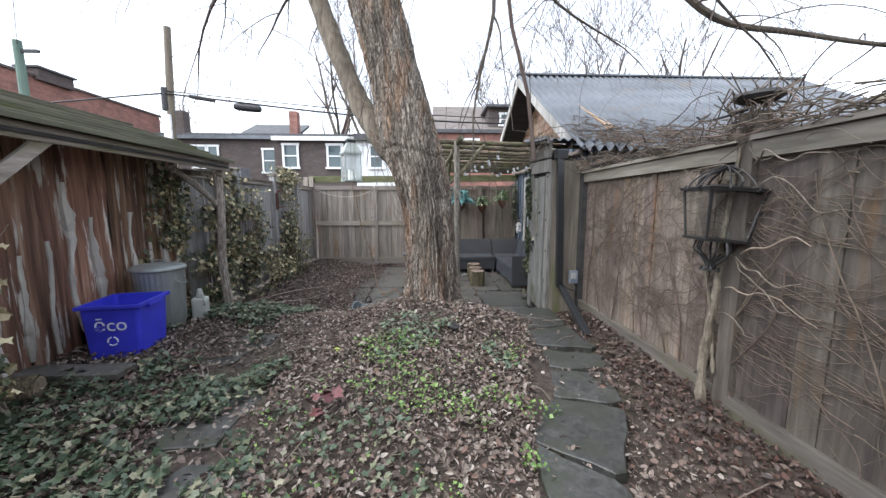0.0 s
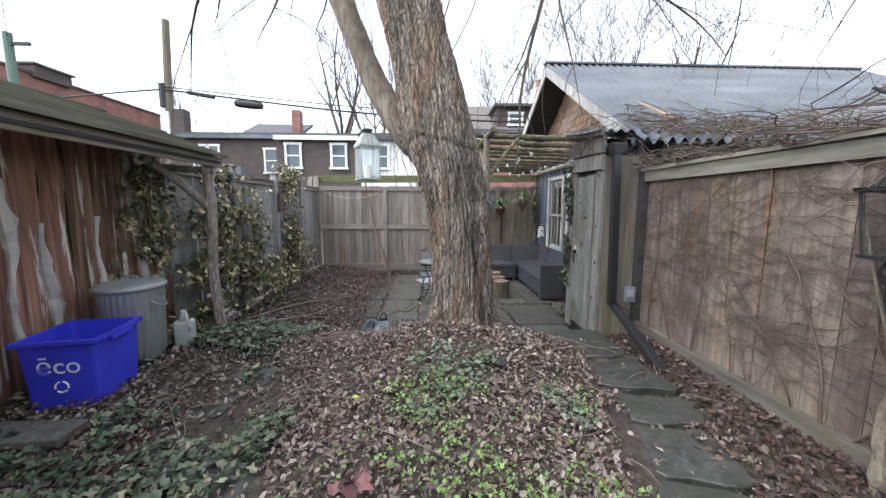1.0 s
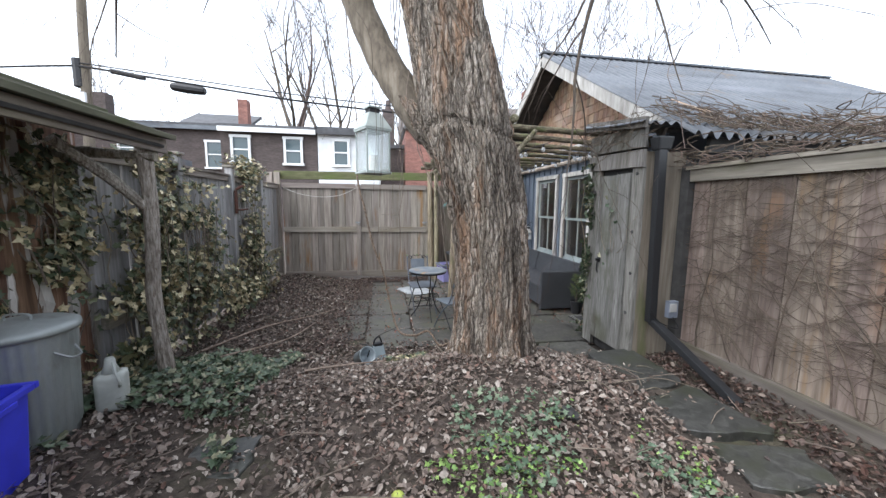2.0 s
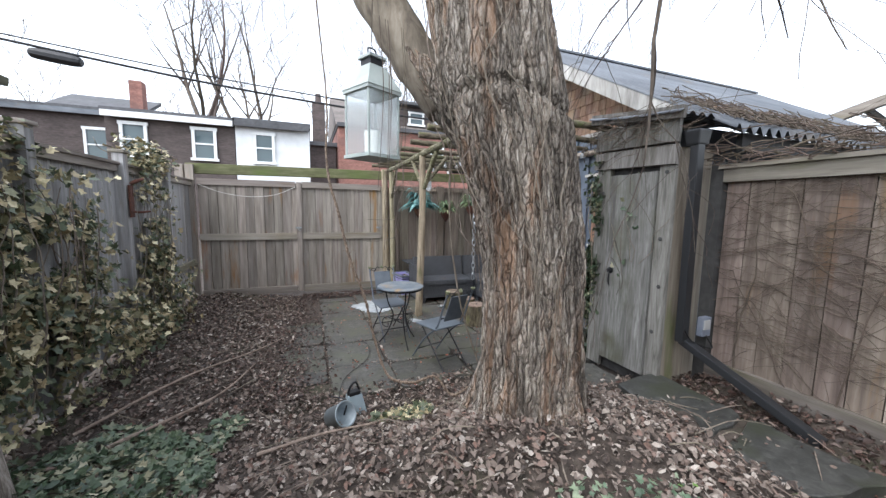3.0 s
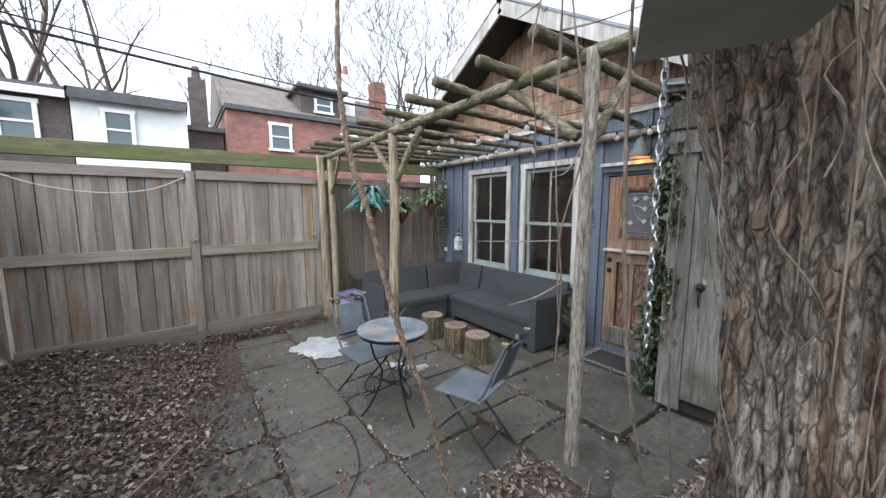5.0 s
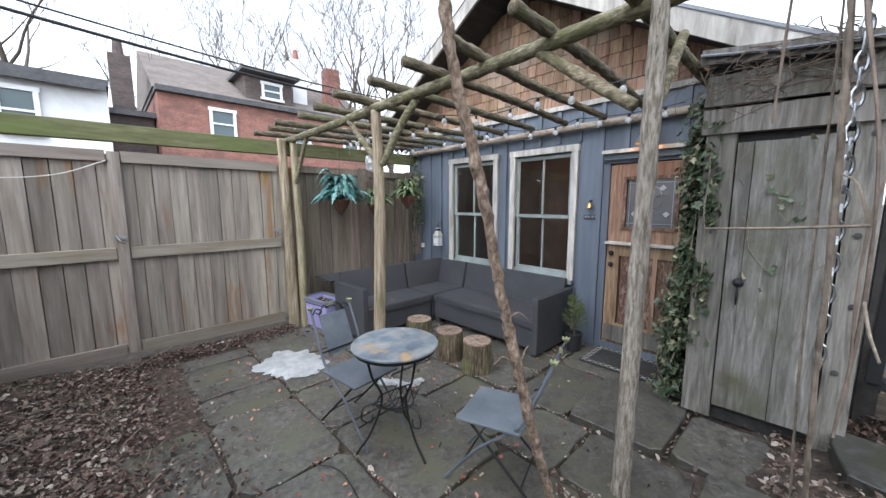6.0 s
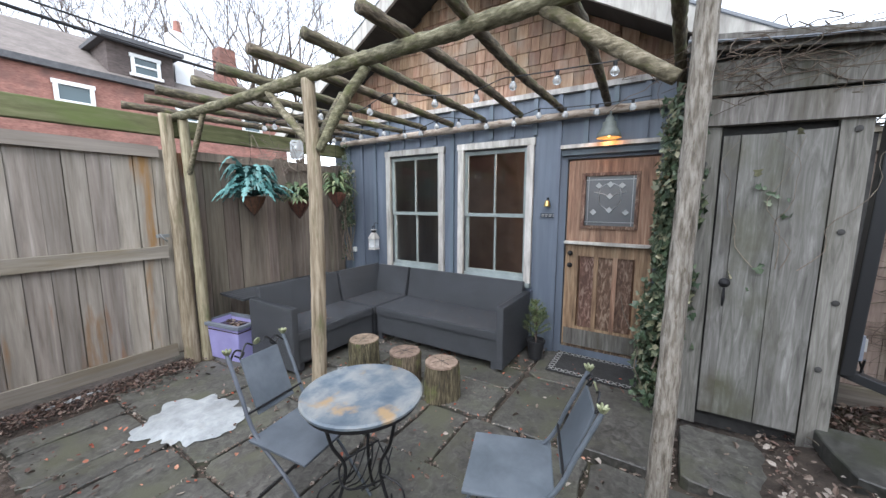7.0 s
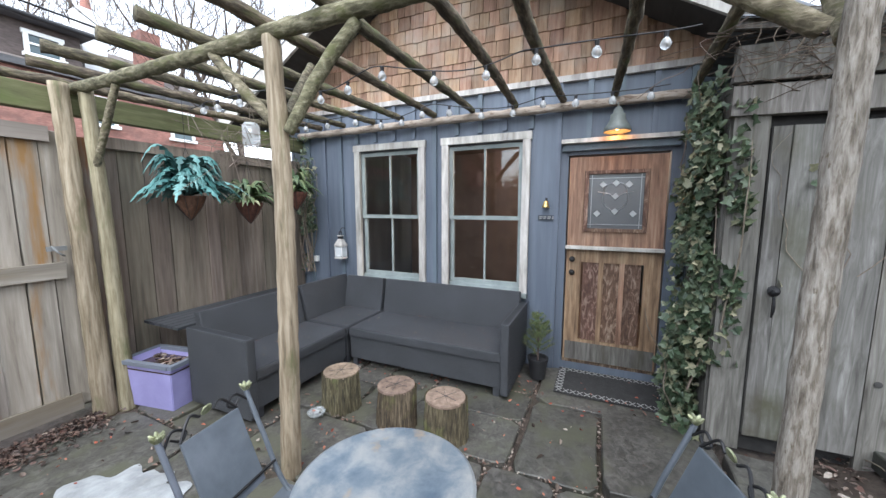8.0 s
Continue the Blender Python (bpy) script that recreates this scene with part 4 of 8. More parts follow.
def rel(pts):
    return [(a - TX, b - TY, c, r) for a, b, c, r in pts]


COLLAR = [(-0.02, 4.2, 1.1, 0.1), (-0.07, 4.25, 1.4, 0.135), (-0.21, 4.31, 1.75, 0.155), (-0.41, 4.385, 2.0, 0.135), (-0.53, 4.44, 2.17, 0.125), (-0.6, 4.48, 2.28, 0.105)]
V, F = bark_trunk(COLLAR, 110, 110, 0.026)
sheet("limb_collar", V - np.array((TX, TY, 0.0)), F, M_BARK, tree, True)["label"] = "rusty furrowed bark at the fork"
LIMB = [(-0.42, 4.39, 2.0, 0.13), (-0.63, 4.5, 2.33, 0.132), (-0.9, 4.6, 2.85, 0.125), (-1.3, 4.7, 3.9, 0.115), (-1.75, 4.8, 5.5, 0.09), (-2.0, 4.9, 7.0, 0.05)]
part("limb", tube(rel(LIMB), 60, 20, wob=0.14, freq=7), M_LIMB, tree, smooth=True)


def spray(bm, p, d, length, r, depth, droop, rnd):
    """A bare bough that forks into hanging twigs."""
    pts = [(*p, r)]
    q, dirv = Vector(p), Vector(d).normalized()
    steps = 7
    kids = []
    for i in range(steps):
        dirv = (dirv + Vector((rnd.normal(0, 0.16), rnd.normal(0, 0.16), rnd.normal(0, 0.12) - droop))).normalized()
        q = q + dirv * (length / steps)
        pts.append((*q, max(0.0016, r * (1 - 0.8 * (i + 1) / steps))))
        if depth > 0 and i > 0:
            kids.append((q.copy(), dirv.copy(), pts[-1][3]))
    tube(pts, 12 if depth > 0 else 8, 6 if r > 0.01 else 4, bm)
    for kq, kd, kr in kids:
        for _ in range(1 if rnd.random() < 0.78 else 0):
            side = Vector((rnd.normal(0, 1), rnd.normal(0, 1), rnd.normal(-0.1, 0.5)))
            spray(bm, kq, kd * 0.6 + side * 0.75, length * rnd.uniform(0.3, 0.6), kr * 0.62, depth - 1, droop * 1.5, rnd)


rnd = np.random.default_rng(21)
for start, d, ln, r in (((-0.7, 4.2, 4.1), (1.0, -0.55, 0.25), 5.2, 0.05), ((-0.8, 4.2, 4.6), (1, 0.5, 0.35), 4.2, 0.045), ((-0.9, 4.2, 5.2), (0.6, -0.9, 0.2), 4.8, 0.045),
                        ((-0.55, 4.2, 3.6), (1.0, -0.2, 0.45), 4.6, 0.05), ((-1.3, 4.7, 4.0), (-0.8, -0.7, 0.2), 3.6, 0.035), ((-1.5, 4.8, 4.8), (-0.7, 0.7, 0.15), 3.8, 0.035),
                        ((-1.1, 4.2, 6.0), (-0.4, -1, 0.1), 4.2, 0.04), ((-1.6, 4.8, 5.0), (-0.1, 1.0, 0.1), 3.6, 0.03), ((-1.35, 4.7, 4.1), (-0.2, -0.95, 0.0), 2.8, 0.022), ((-1.5, 4.75, 4.6), (-1.0, -0.4, 0.05), 4.2, 0.03), ((-0.7, 4.2, 4.3), (0.9, -0.8, 0.1), 4.6, 0.035),
                        ((-0.8, 4.2, 4.8), (0.2, -1.0, 0.1), 3.4, 0.028), ((-1.4, 4.7, 4.3), (-0.6, 1.0, 0.0), 3.0, 0.024)):
    bm = bmesh.new()
    spray(bm, Vector(start) - Vector((TX, TY, 0)), d, ln, r, 3, 0.055, rnd)
    part("bough", bm, M_TWIG, tree)
# one long bough that sweeps out over the right fence
bm = tube(rel([(-0.62, 4.2, 3.9, 0.07), (0.6, 3.9, 4.4, 0.05), (1.8, 3.6, 4.0, 0.04), (2.7, 3.5, 3.2, 0.033), (3.6, 3.5, 3.05, 0.026), (4.8, 3.4, 2.9, 0.018), (6.0, 3.3, 3.0, 0.008)]), 40, 8, wob=0.1)
for k in range(16):
    s = rnd.uniform(0.3, 0.95)
    c = curve_points(rel([(-0.62, 4.2, 3.9, 0.07), (0.6, 3.9, 4.4, 0.05), (1.8, 3.6, 4.0, 0.04), (2.7, 3.5, 3.2, 0.033), (3.6, 3.5, 3.05, 0.026), (4.8, 3.4, 2.9, 0.018), (6.0, 3.3, 3.0, 0.008)]), 41)[int(s * 40)]
    spray(bm, Vector(c[:3]), (rnd.normal(0.6, 0.5), rnd.normal(0, 0.7), rnd.normal(0.1, 0.5)), rnd.uniform(0.7, 1.8), 0.010, 2, 0.07, rnd)
part("bough", bm, M_TWIG, tree)
# stems that climb the trunk
for k in range(10):
    a0 = rnd.uniform(2.2, 5.2)
    z0, z1 = rnd.uniform(0.1, 1.6), rnd.uniform(1.4, 3.0)
    tp = curve_points(TRUNK, 200)
    pts = []
    for zz in np.linspace(z0, max(z1, z0 + 0.5), 9):
        c = tp[np.argmin(np.abs(tp[:, 2] - zz))]
        a0 += rnd.normal(0, 0.12)
        rr = c[3] + 0.028 + abs(rnd.normal(0, 0.012))
        pts.append((c[0] + rr * math.cos(a0) - TX, c[1] + rr * math.sin(a0) - TY, zz, rnd.uniform(0.0018, 0.0042)))
    part("climbing_stem", tube(pts, 26, 5), M_VINE_MID, tree)

# ---- loose hanging vine between tree and yard ----
vine = thing("hanging_vine", -0.9, 5.1, 0.0, 0, "long loose woody vine hanging down to the leaf litter", "vine")
pts = [(-1.15, 5.05, 4.6, 0.004), (-1.12, 5.1, 3.2, 0.006), (-1.04, 5.14, 2.2, 0.007), (-1.05, 5.11, 1.8, 0.009), (-1.03, 5.1, 1.6, 0.011), (-0.98, 5.08, 1.4, 0.011), (-0.94, 5.06, 1.2, 0.011), (-0.89, 5.04, 1.0, 0.011), (-0.8, 5.03, 0.75, 0.011), (-0.74, 5.0, 0.45, 0.01),
       (-0.66, 4.88, 0.2, 0.011), (-0.52, 4.72, 0.2, 0.011), (-0.4, 4.6, 0.28, 0.011), (-0.3, 4.52, 0.17, 0.01), (-0.16, 4.5, 0.22, 0.009), (-0.04, 4.46, 0.12, 0.007)]
part("stem", tube([(a + 0.9, b - 5.1, c, r * 0.85) for a, b, c, r in pts], 300, 12, wob=0.6, freq=60), M_VINE_BROWN, vine, smooth=True)
for k in range(10):
    q = curve_points(pts, 60)[rnd.integers(14, 56)]
    d = Vector((rnd.normal(0, 1), rnd.normal(0, 1), rnd.normal(0.2, 0.5))).normalized() * rnd.uniform(0.04, 0.12)
    part("shoot", tube([(q[0] + 0.9, q[1] - 5.1, q[2], 0.0022), (q[0] + 0.9 + d.x * 0.3, q[1] - 5.1 + d.y * 0.25, q[2] + d.z * 0.5 + 0.012, 0.0015), (q[0] + 0.9 + d.x * 0.5, q[1] - 5.1 + d.y * 0.5, q[2] + d.z * 0.5, 0.0008)], 8, 5), M_VINE_BROWN, vine)

for pts in ([(-0.12, 4.75, 3.6, 0.004), (-0.22, 4.72, 2.4, 0.005), (-0.28, 4.68, 1.5, 0.007), (-0.2, 4.66, 0.8, 0.006), (0.0, 4.62, 0.15, 0.006)],
            [(0.3, 4.72, 3.2, 0.003), (0.24, 4.7, 1.9, 0.004), (0.2, 4.69, 0.9, 0.004), (0.25, 4.66, 0.2, 0.004)]):
    vn = thing("hanging_vine", pts[-1][0], pts[-1][1], 0.0, 0, "thin bare vine hanging beside the trunk", "vine")
    part("stem", tube([(a - pts[-1][0], b - pts[-1][1], c, r) for a, b, c, r in pts], 120, 7, wob=0.6, freq=48), M_VINE_MID, vn)
for k in range(4):
    vx, vy = rnd.uniform(-0.75, -0.42), rnd.uniform(4.5, 4.8)
    z1, z0 = rnd.uniform(3.0, 4.2), rnd.uniform(0.5, 1.9)
    vn = thing("hanging_vine", vx, vy, z1, 0, "thin bare vine hanging beside the trunk", "vine")
    pts = [(0.12 * noise.noise((k, u * 1.6, 0)) + 0.03 * noise.noise((k, u * 7, 3)), 0.1 * noise.noise((k + 30, u * 1.6, 0)), -u, 0.0042 - 0.002 * u / (z1 - z0)) for u in np.linspace(0, z1 - z0, 12)]
    part("stem", tube(pts, 60, 6, wob=0.5, freq=48), M_VINE_MID, vn)
    for j in range(4):
        q = pts[rnd.integers(4, 11)]
        d = Vector((rnd.normal(0, 1), rnd.normal(0, 1), rnd.normal(0.1, 0.6))).normalized() * rnd.uniform(0.08, 0.24)
        part("shoot", tube([(*q[:3], 0.0026), (q[0] + d.x * 0.5, q[1] + d.y * 0.5, q[2] + d.z * 0.8, 0.002), (q[0] + d.x, q[1] + d.y, q[2] + d.z, 0.0014)], 7, 5), M_VINE_MID, vn)
for k in range(6):
    a0 = rnd.uniform(2.6, 4.4)
    z0, z1 = rnd.uniform(0.15, 1.3), rnd.uniform(1.5, 3.2)
    tp = curve_points(TRUNK, 200)
    pts = []
    for zz in np.linspace(z0, z1, 11):
        c = tp[np.argmin(np.abs(tp[:, 2] - zz))]
        a0 += rnd.normal(0, 0.09)
        rr = c[3] + 0.03 + abs(rnd.normal(0, 0.015)) + (0.07 if 1.2 < zz < 2.3 and a0 > 2.6 and a0 < 3.6 else 0.0)
        pts.append((c[0] + rr * math.cos(a0) - TX, c[1] + rr * math.sin(a0) - TY, zz, rnd.uniform(0.0014, 0.0032)))
    part("climbing_stem", tube(pts, 40, 6, wob=0.4, freq=40), M_VINE_MID, tree)
chain = thing("hanging_chain", -0.1, 4.66, 0.95, 0, "galvanised chain hanging from the tree", "chain")
M_CHAIN = plain("zinc_chain", (0.5, 0.52, 0.54), 0.3, 0.9)
for k in range(44):
    a = 90 * (k % 2)
    c, s = math.cos(radians(a)), math.sin(radians(a))
    part("link", tube([(0.011 * c * math.cos(u), 0.011 * s * math.cos(u), 0.04 * k + 0.026 * math.sin(u), 0.0035) for u in np.linspace(0, 6.283, 9)], 12, 5, caps=False), M_CHAIN, chain)

# ---- pergola of round poles ----
pergola = thing("pergola", 0, 0, 0, 0, "rustic pergola of peeled and mossy round poles", "pergola")
for pts in ([(0.37, 7.47, PATIO - 0.05, 0.055), (0.4, 7.46, 0.8, 0.052), (0.42, 7.47, 1.5, 0.048), (0.42, 7.5, 2.2, 0.046)],
            [(0.475, 5.29, PATIO - 0.05, 0.047), (0.465, 5.28, 0.8, 0.042), (0.46, 5.27, 1.5, 0.041), (0.455, 5.26, 2.3, 0.039)],
            [(0.25, 9.24, PATIO - 0.05, 0.07), (0.23, 9.24, 1.0, 0.056), (0.21, 9.24, 2.15, 0.05)],
            [(0.37, 9.2, PATIO - 0.05, 0.058), (0.36, 9.2, 1.0, 0.048), (0.34, 9.22, 2.15, 0.042)]):
    part("post", tube(pts, 70, 20, wob=0.1, freq=14), M_LOG if pts[0][1] < 6 else M_LOG_TAN, pergola, smooth=True)
part("beam", tube([(0.3, 9.42, 2.14, 0.036), (0.36, 8.4, 2.17, 0.04), (0.42, 7.5, 2.22, 0.043), (0.46, 6.4, 2.25, 0.044), (0.47, 5.4, 2.28, 0.042), (0.48, 4.9, 2.29, 0.038)], 150, 16, wob=0.2, freq=15), M_LOGY, pergola, smooth=True)
LEFT = (5.36, 5.8, 6.25, 6.69, 7.17, 7.57, 8.07, 8.5, 9.02, 9.4, 9.85)
WALL = (5.3, 5.85, 6.25, 6.66, 7.07, 7.48, 7.85, 8.21, 8.61, 8.95, 9.3)
for i, (a, b) in enumerate(zip(LEFT, WALL)):
    zz = 2.3 if i < 5 else 2.27
    bend = rng.normal(0, 0.025)
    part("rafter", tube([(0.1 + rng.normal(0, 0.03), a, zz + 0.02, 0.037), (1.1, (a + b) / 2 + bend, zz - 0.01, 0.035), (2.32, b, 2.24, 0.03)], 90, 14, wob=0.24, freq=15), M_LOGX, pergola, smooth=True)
part("wall_plate", tube([(2.33, 5.3, 2.185, 0.036), (2.33, 7.2, 2.18, 0.038), (2.33, 9.3, 2.17, 0.036)], 120, 12, wob=0.2, freq=16), M_PALEPLATE, pergola, "pale peeled pole", smooth=True)
for pts in ([(0.43, 7.42, 1.72, 0.036), (0.45, 7.2, 2.0, 0.04), (0.46, 6.98, 2.2, 0.037)], [(0.42, 7.52, 1.78, 0.034), (0.4, 7.75, 2.0, 0.036), (0.39, 7.92, 2.17, 0.034)],
            [(0.46, 5.34, 1.84, 0.036), (0.47, 5.6, 2.03, 0.039), (0.47, 5.88, 2.24, 0.036)], [(0.51, 5.27, 1.82, 0.03), (0.68, 5.26, 2.05, 0.033), (0.86, 5.26, 2.26, 0.03)],
            [(0.34, 9.2, 1.6, 0.026), (0.34, 9.0, 1.88, 0.028), (0.34, 8.82, 2.13, 0.026)], [(0.5, 7.5, 1.82, 0.03), (0.72, 7.62, 2.05, 0.033), (0.9, 7.7, 2.25, 0.03)]):
    part("brace", tube([(a, b, c, r * 0.84) for a, b, c, r in pts], 36, 14, wob=0.15, freq=16), M_LOGY, pergola, smooth=True)

# ---- furniture in the yard ----
def wicker_material():
    m = bpy.data.materials.new("charcoal_wicker")
    m.use_nodes = True
    nt = m.node_tree
    bs = nt.nodes["Principled BSDF"]
    geo = nt.nodes.new("ShaderNodeNewGeometry")
    hs = []
    for rot, sc in (((0, 0, 45), 62.0), ((0, 90, 0), 58.0)):
        mp = nt.nodes.new("ShaderNodeMapping")
        mp.inputs["Rotation"].default_value = [radians(a) for a in rot]
        nt.links.new(geo.outputs["Position"], mp.inputs["Vector"])
        wv = nt.nodes.new("ShaderNodeTexWave")
        wv.inputs["Scale"].default_value = sc
        wv.inputs["Distortion"].default_value = 0.6
        nt.links.new(mp.outputs[0], wv.inputs["Vector"])
        hs.append(wv.outputs["Fac"])
    h = nt.nodes.new("ShaderNodeMath")
    h.operation = "MULTIPLY"
    nt.links.new(hs[0], h.inputs[0])
    nt.links.new(hs[1], h.inputs[1])
    big = noise_at(nt, (3, 3, 3), 5.0)
    col = ramp(nt, h.outputs[0], [(0.05, (0.022, 0.024, 0.028)), (0.7, (0.1, 0.106, 0.118))])
    col = mix(nt, "MULTIPLY", 0.6, col, ramp(nt, big, [(0.3, (0.7, 0.7, 0.7)), (0.7, (1.3, 1.3, 1.32))]))
    nt.links.new(col, bs.inputs["Base Color"])
    bs.inputs["Roughness"].default_value = 0.55
    b = nt.nodes.new("ShaderNodeBump")
    b.inputs["Strength"].default_value, b.inputs["Distance"].default_value = 0.7, 0.006
    nt.links.new(h.outputs[0], b.inputs["Height"])
    nt.links.new(b.outputs[0], bs.inputs["Normal"])
    return m


M_WICKER = wicker_material()
M_FRAME = stuff("charcoal_resin", [(0.3, (0.035, 0.038, 0.043)), (0.7, (0.06, 0.064, 0.072))], (9, 9, 9), 0.6, 0.1, vary=0.1)


def cushion(c, s, rot=(0, 0, 0)):
    bm = box(c, s, rot, bevel=min(s) * 0.22)
    return bm


def sofa(name, x0, x1, y0, y1, back, arm, label):
    """A wicker bench: back on side 'x1' or 'y1', an arm at 'y0', 'x0' or none."""
    ob = thing(name, (x0 + x1) / 2, (y0 + y1) / 2, PATIO, 0, label, "sofa", "pieces of the corner sofa")
    hx, hy = (x1 - x0) / 2, (y1 - y0) / 2
    part("base", box((0, 0, 0.19), (2 * hx - 0.02, 2 * hy - 0.02, 0.22), bevel=0.008), M_WICKER, ob)
    if back == "x1":
        part("seat", cushion((-0.07, 0, 0.335), (2 * hx - 0.13, 2 * hy - 0.01, 0.09)), M_WICKER, ob)
        part("backrest", box((hx - 0.075, 0, 0.53), (0.07, 2 * hy - 0.01, 0.4), (0, 12, 0), bevel=0.014), M_WICKER, ob)
    else:
        part("seat", cushion((0, -0.07, 0.335), (2 * hx - 0.01, 2 * hy - 0.13, 0.09)), M_WICKER, ob)
        part("backrest", box((0, hy - 0.075, 0.53), (2 * hx - 0.01, 0.07, 0.4), (-12, 0, 0), bevel=0.014), M_WICKER, ob)
    if arm == "y0":
        part("armrest", box((-0.0, -hy - 0.02, 0.325), (2 * hx + 0.02, 0.07, 0.59), bevel=0.014), M_WICKER, ob)
    if arm == "x0":
        part("armrest", box((-hx - 0.02, -0.0, 0.325), (0.07, 2 * hy + 0.02, 0.59), bevel=0.014), M_WICKER, ob)
    for sx in (-1, 1):
        for sy in (-1, 1):
            part("leg", box((sx * (hx - 0.05), sy * (hy - 0.05), 0.045), (0.05, 0.05, 0.09)), M_FRAME, ob)
    return ob


sofa("corner_sofa_section", 1.62, 2.34, 6.56, 8.06, "x1", "y0", "charcoal wicker sofa section with one arm against the blue wall")
sofa("corner_sofa_section", 0.62, 1.6, 8.07, 8.72, "y1", "x0", "charcoal wicker sofa section with one arm beside the fence")
corner = sofa("corner_sofa_section", 1.62, 2.34, 8.08, 8.72, "y1", "", "charcoal wicker corner section with backs on two sides")
part("backrest", box((0.285, -0.06, 0.53), (0.07, 0.5, 0.4), (0, 12, 0), bevel=0.014), M_WICKER, corner)

bench = thing("slatted_bench", 1.28, 9.08, PATIO, 0, "dark slatted wooden bench table behind the sofa", "bench")
for k in range(6):
    part("slat", box((0, -0.19 + 0.078 * k, 0.58), (1.4, 0.068, 0.022)), M_FRAME, bench)
for sx in (-0.42, 0.6):
    part("leg", tube([(sx, -0.08, 0.0, 0.014), (sx, 0.0, 0.3, 0.014), (sx, 0.1, 0.57, 0.014)], 6, 6), M_IRON, bench)
    part("leg", tube([(sx, 0.1, 0.0, 0.014), (sx, 0.0, 0.3, 0.014), (sx, -0.08, 0.57, 0.014)], 6, 6), M_IRON, bench)

P = np.concatenate([np.stack([rng.uniform(1.66, 2.2, 40), rng.uniform(6.6, 8.0, 40), np.full(40, PATIO + 0.387)], -1), np.stack([rng.uniform(0.7, 2.2, 50), rng.uniform(8.12, 8.55, 50), np.full(50, PATIO + 0.387)], -1)])
M_SCRAP = island_colours("pale_leaf_scraps", [(0.0, (0.14, 0.07, 0.05)), (0.6, (0.25, 0.17, 0.13)), (1.0, (0.4, 0.34, 0.28))], 0.7)
tagged(leaves("leaf_scraps", P, np.tile((0, 0, 1.0), (90, 1)), rng.uniform(0.012, 0.03, 90), M_SCRAP, fold=0.3, curl=0.4), "small dry leaf scraps lying on the sofa seats", "leaf litter", kind="stuff")
# log stumps
M_ENDGRAIN = stuff("cut_end_grain", [(0.3, (0.12, 0.085, 0.06)), (0.7, (0.3, 0.23, 0.17))], (25, 25, 25), 0.85, 0.3, vary=0.15)
M_STUMPBARK = stuff("furrowed_stump_bark", [(0.3, (0.025, 0.019, 0.013)), (0.47, (0.09, 0.072, 0.045)), (0.58, (0.17, 0.14, 0.085)), (0.75, (0.3, 0.25, 0.165))], (70, 70, 8), 0.92, 0.8, (0.16, 0.17, 0.06),
                    (4, 4, 4), (0.55, 0.72), vary=0.15, dist=0.015)
for k, (sx, sy, r, h) in enumerate(((1.04, 7.66, 0.135, 0.29), (1.01, 7.15, 0.133, 0.3), (1.0, 6.77, 0.133, 0.305))):
    st = thing("log_stump", sx, sy, PATIO - 0.005, rng.uniform(0, 360), "upright log stump seat with rough bark", "stump", "log stumps before the sofa")
    seg, n = 120, 24
    V, F = bark_trunk([(0, 0, 0, r * 1.04), (0, 0, h * 0.5, r), (0, 0, h - 0.004, r * 0.97)], n, seg, 0.02)
    sheet("bark", V, F, M_STUMPBARK, st, True)
    part("cut_top", lathe([(r * 0.99, h - 0.015), (r * 0.97, h), (r * 0.4, h + 0.003), (0.002, h + 0.001)], 40), M_ENDGRAIN, st)
    bm = bmesh.new()
    for a in (20, 95, 160):
        box((0, 0, h + 0.003), (r * 1.3, 0.002, 0.003), (0, 0, a + 10 * k), bm=bm)
    part("crack", bm, M_DARKFILL, st)

# bistro set
M_STEELBLUE = stuff("worn_slate_blue_paint", [(0.3, (0.07, 0.083, 0.1)), (0.7, (0.12, 0.135, 0.16))], (7, 7, 7), 0.5, 0.1, (0.16, 0.13, 0.1), (6, 6, 6), (0.68, 0.76), vary=0.06)
M_TABLETOP = stuff("peeling_painted_tabletop", [(0.3, (0.06, 0.085, 0.115)), (0.45, (0.115, 0.14, 0.165)), (0.55, (0.175, 0.19, 0.2)), (0.7, (0.25, 0.25, 0.24))], (7, 7, 7), 0.42, 0.15,
                   (0.29, 0.2, 0.11), (4.5, 4.5, 4.5), (0.58, 0.68), vary=0.0)
table = thing("bistro_table", -0.17, 6.45, PATIO + 0.045, 20, "round metal bistro table with peeling pale-blue paint", "table")
part("tabletop", lathe([(0.262, 0.642), (0.272, 0.646), (0.272, 0.656), (0.262, 0.662), (0.002, 0.663)], 56), M_TABLETOP, table)
for k in range(3):
    a = radians(120 * k + 15)
    c, s = math.cos(a), math.sin(a)
    part("leg", tube([(0.19 * c, 0.19 * s, 0.645, 0.008), (0.15 * c, 0.15 * s, 0.45, 0.008), (0.09 * c, 0.09 * s, 0.3, 0.008), (0.16 * c, 0.16 * s, 0.09, 0.008), (0.26 * c, 0.26 * s, -0.045, 0.008)], 22, 8), M_IRON, table)
    part("scroll", tube([(0.1 * c, 0.1 * s, 0.28, 0.005), (0.2 * c, 0.2 * s, 0.26, 0.005), (0.22 * c, 0.22 * s, 0.18, 0.005), (0.16 * c, 0.16 * s, 0.15, 0.005), (0.15 * c, 0.15 * s, 0.2, 0.005)], 20, 6), M_IRON, table)
rack = part("bottle_rack", tube([(0.16, 0, 0.3, 0.005), (0.0, 0.12, 0.27, 0.005), (-0.16, 0, 0.3, 0.005), (0.0, -0.12, 0.27, 0.005), (0.16, 0, 0.3, 0.005)], 28, 6), M_IRON, table)
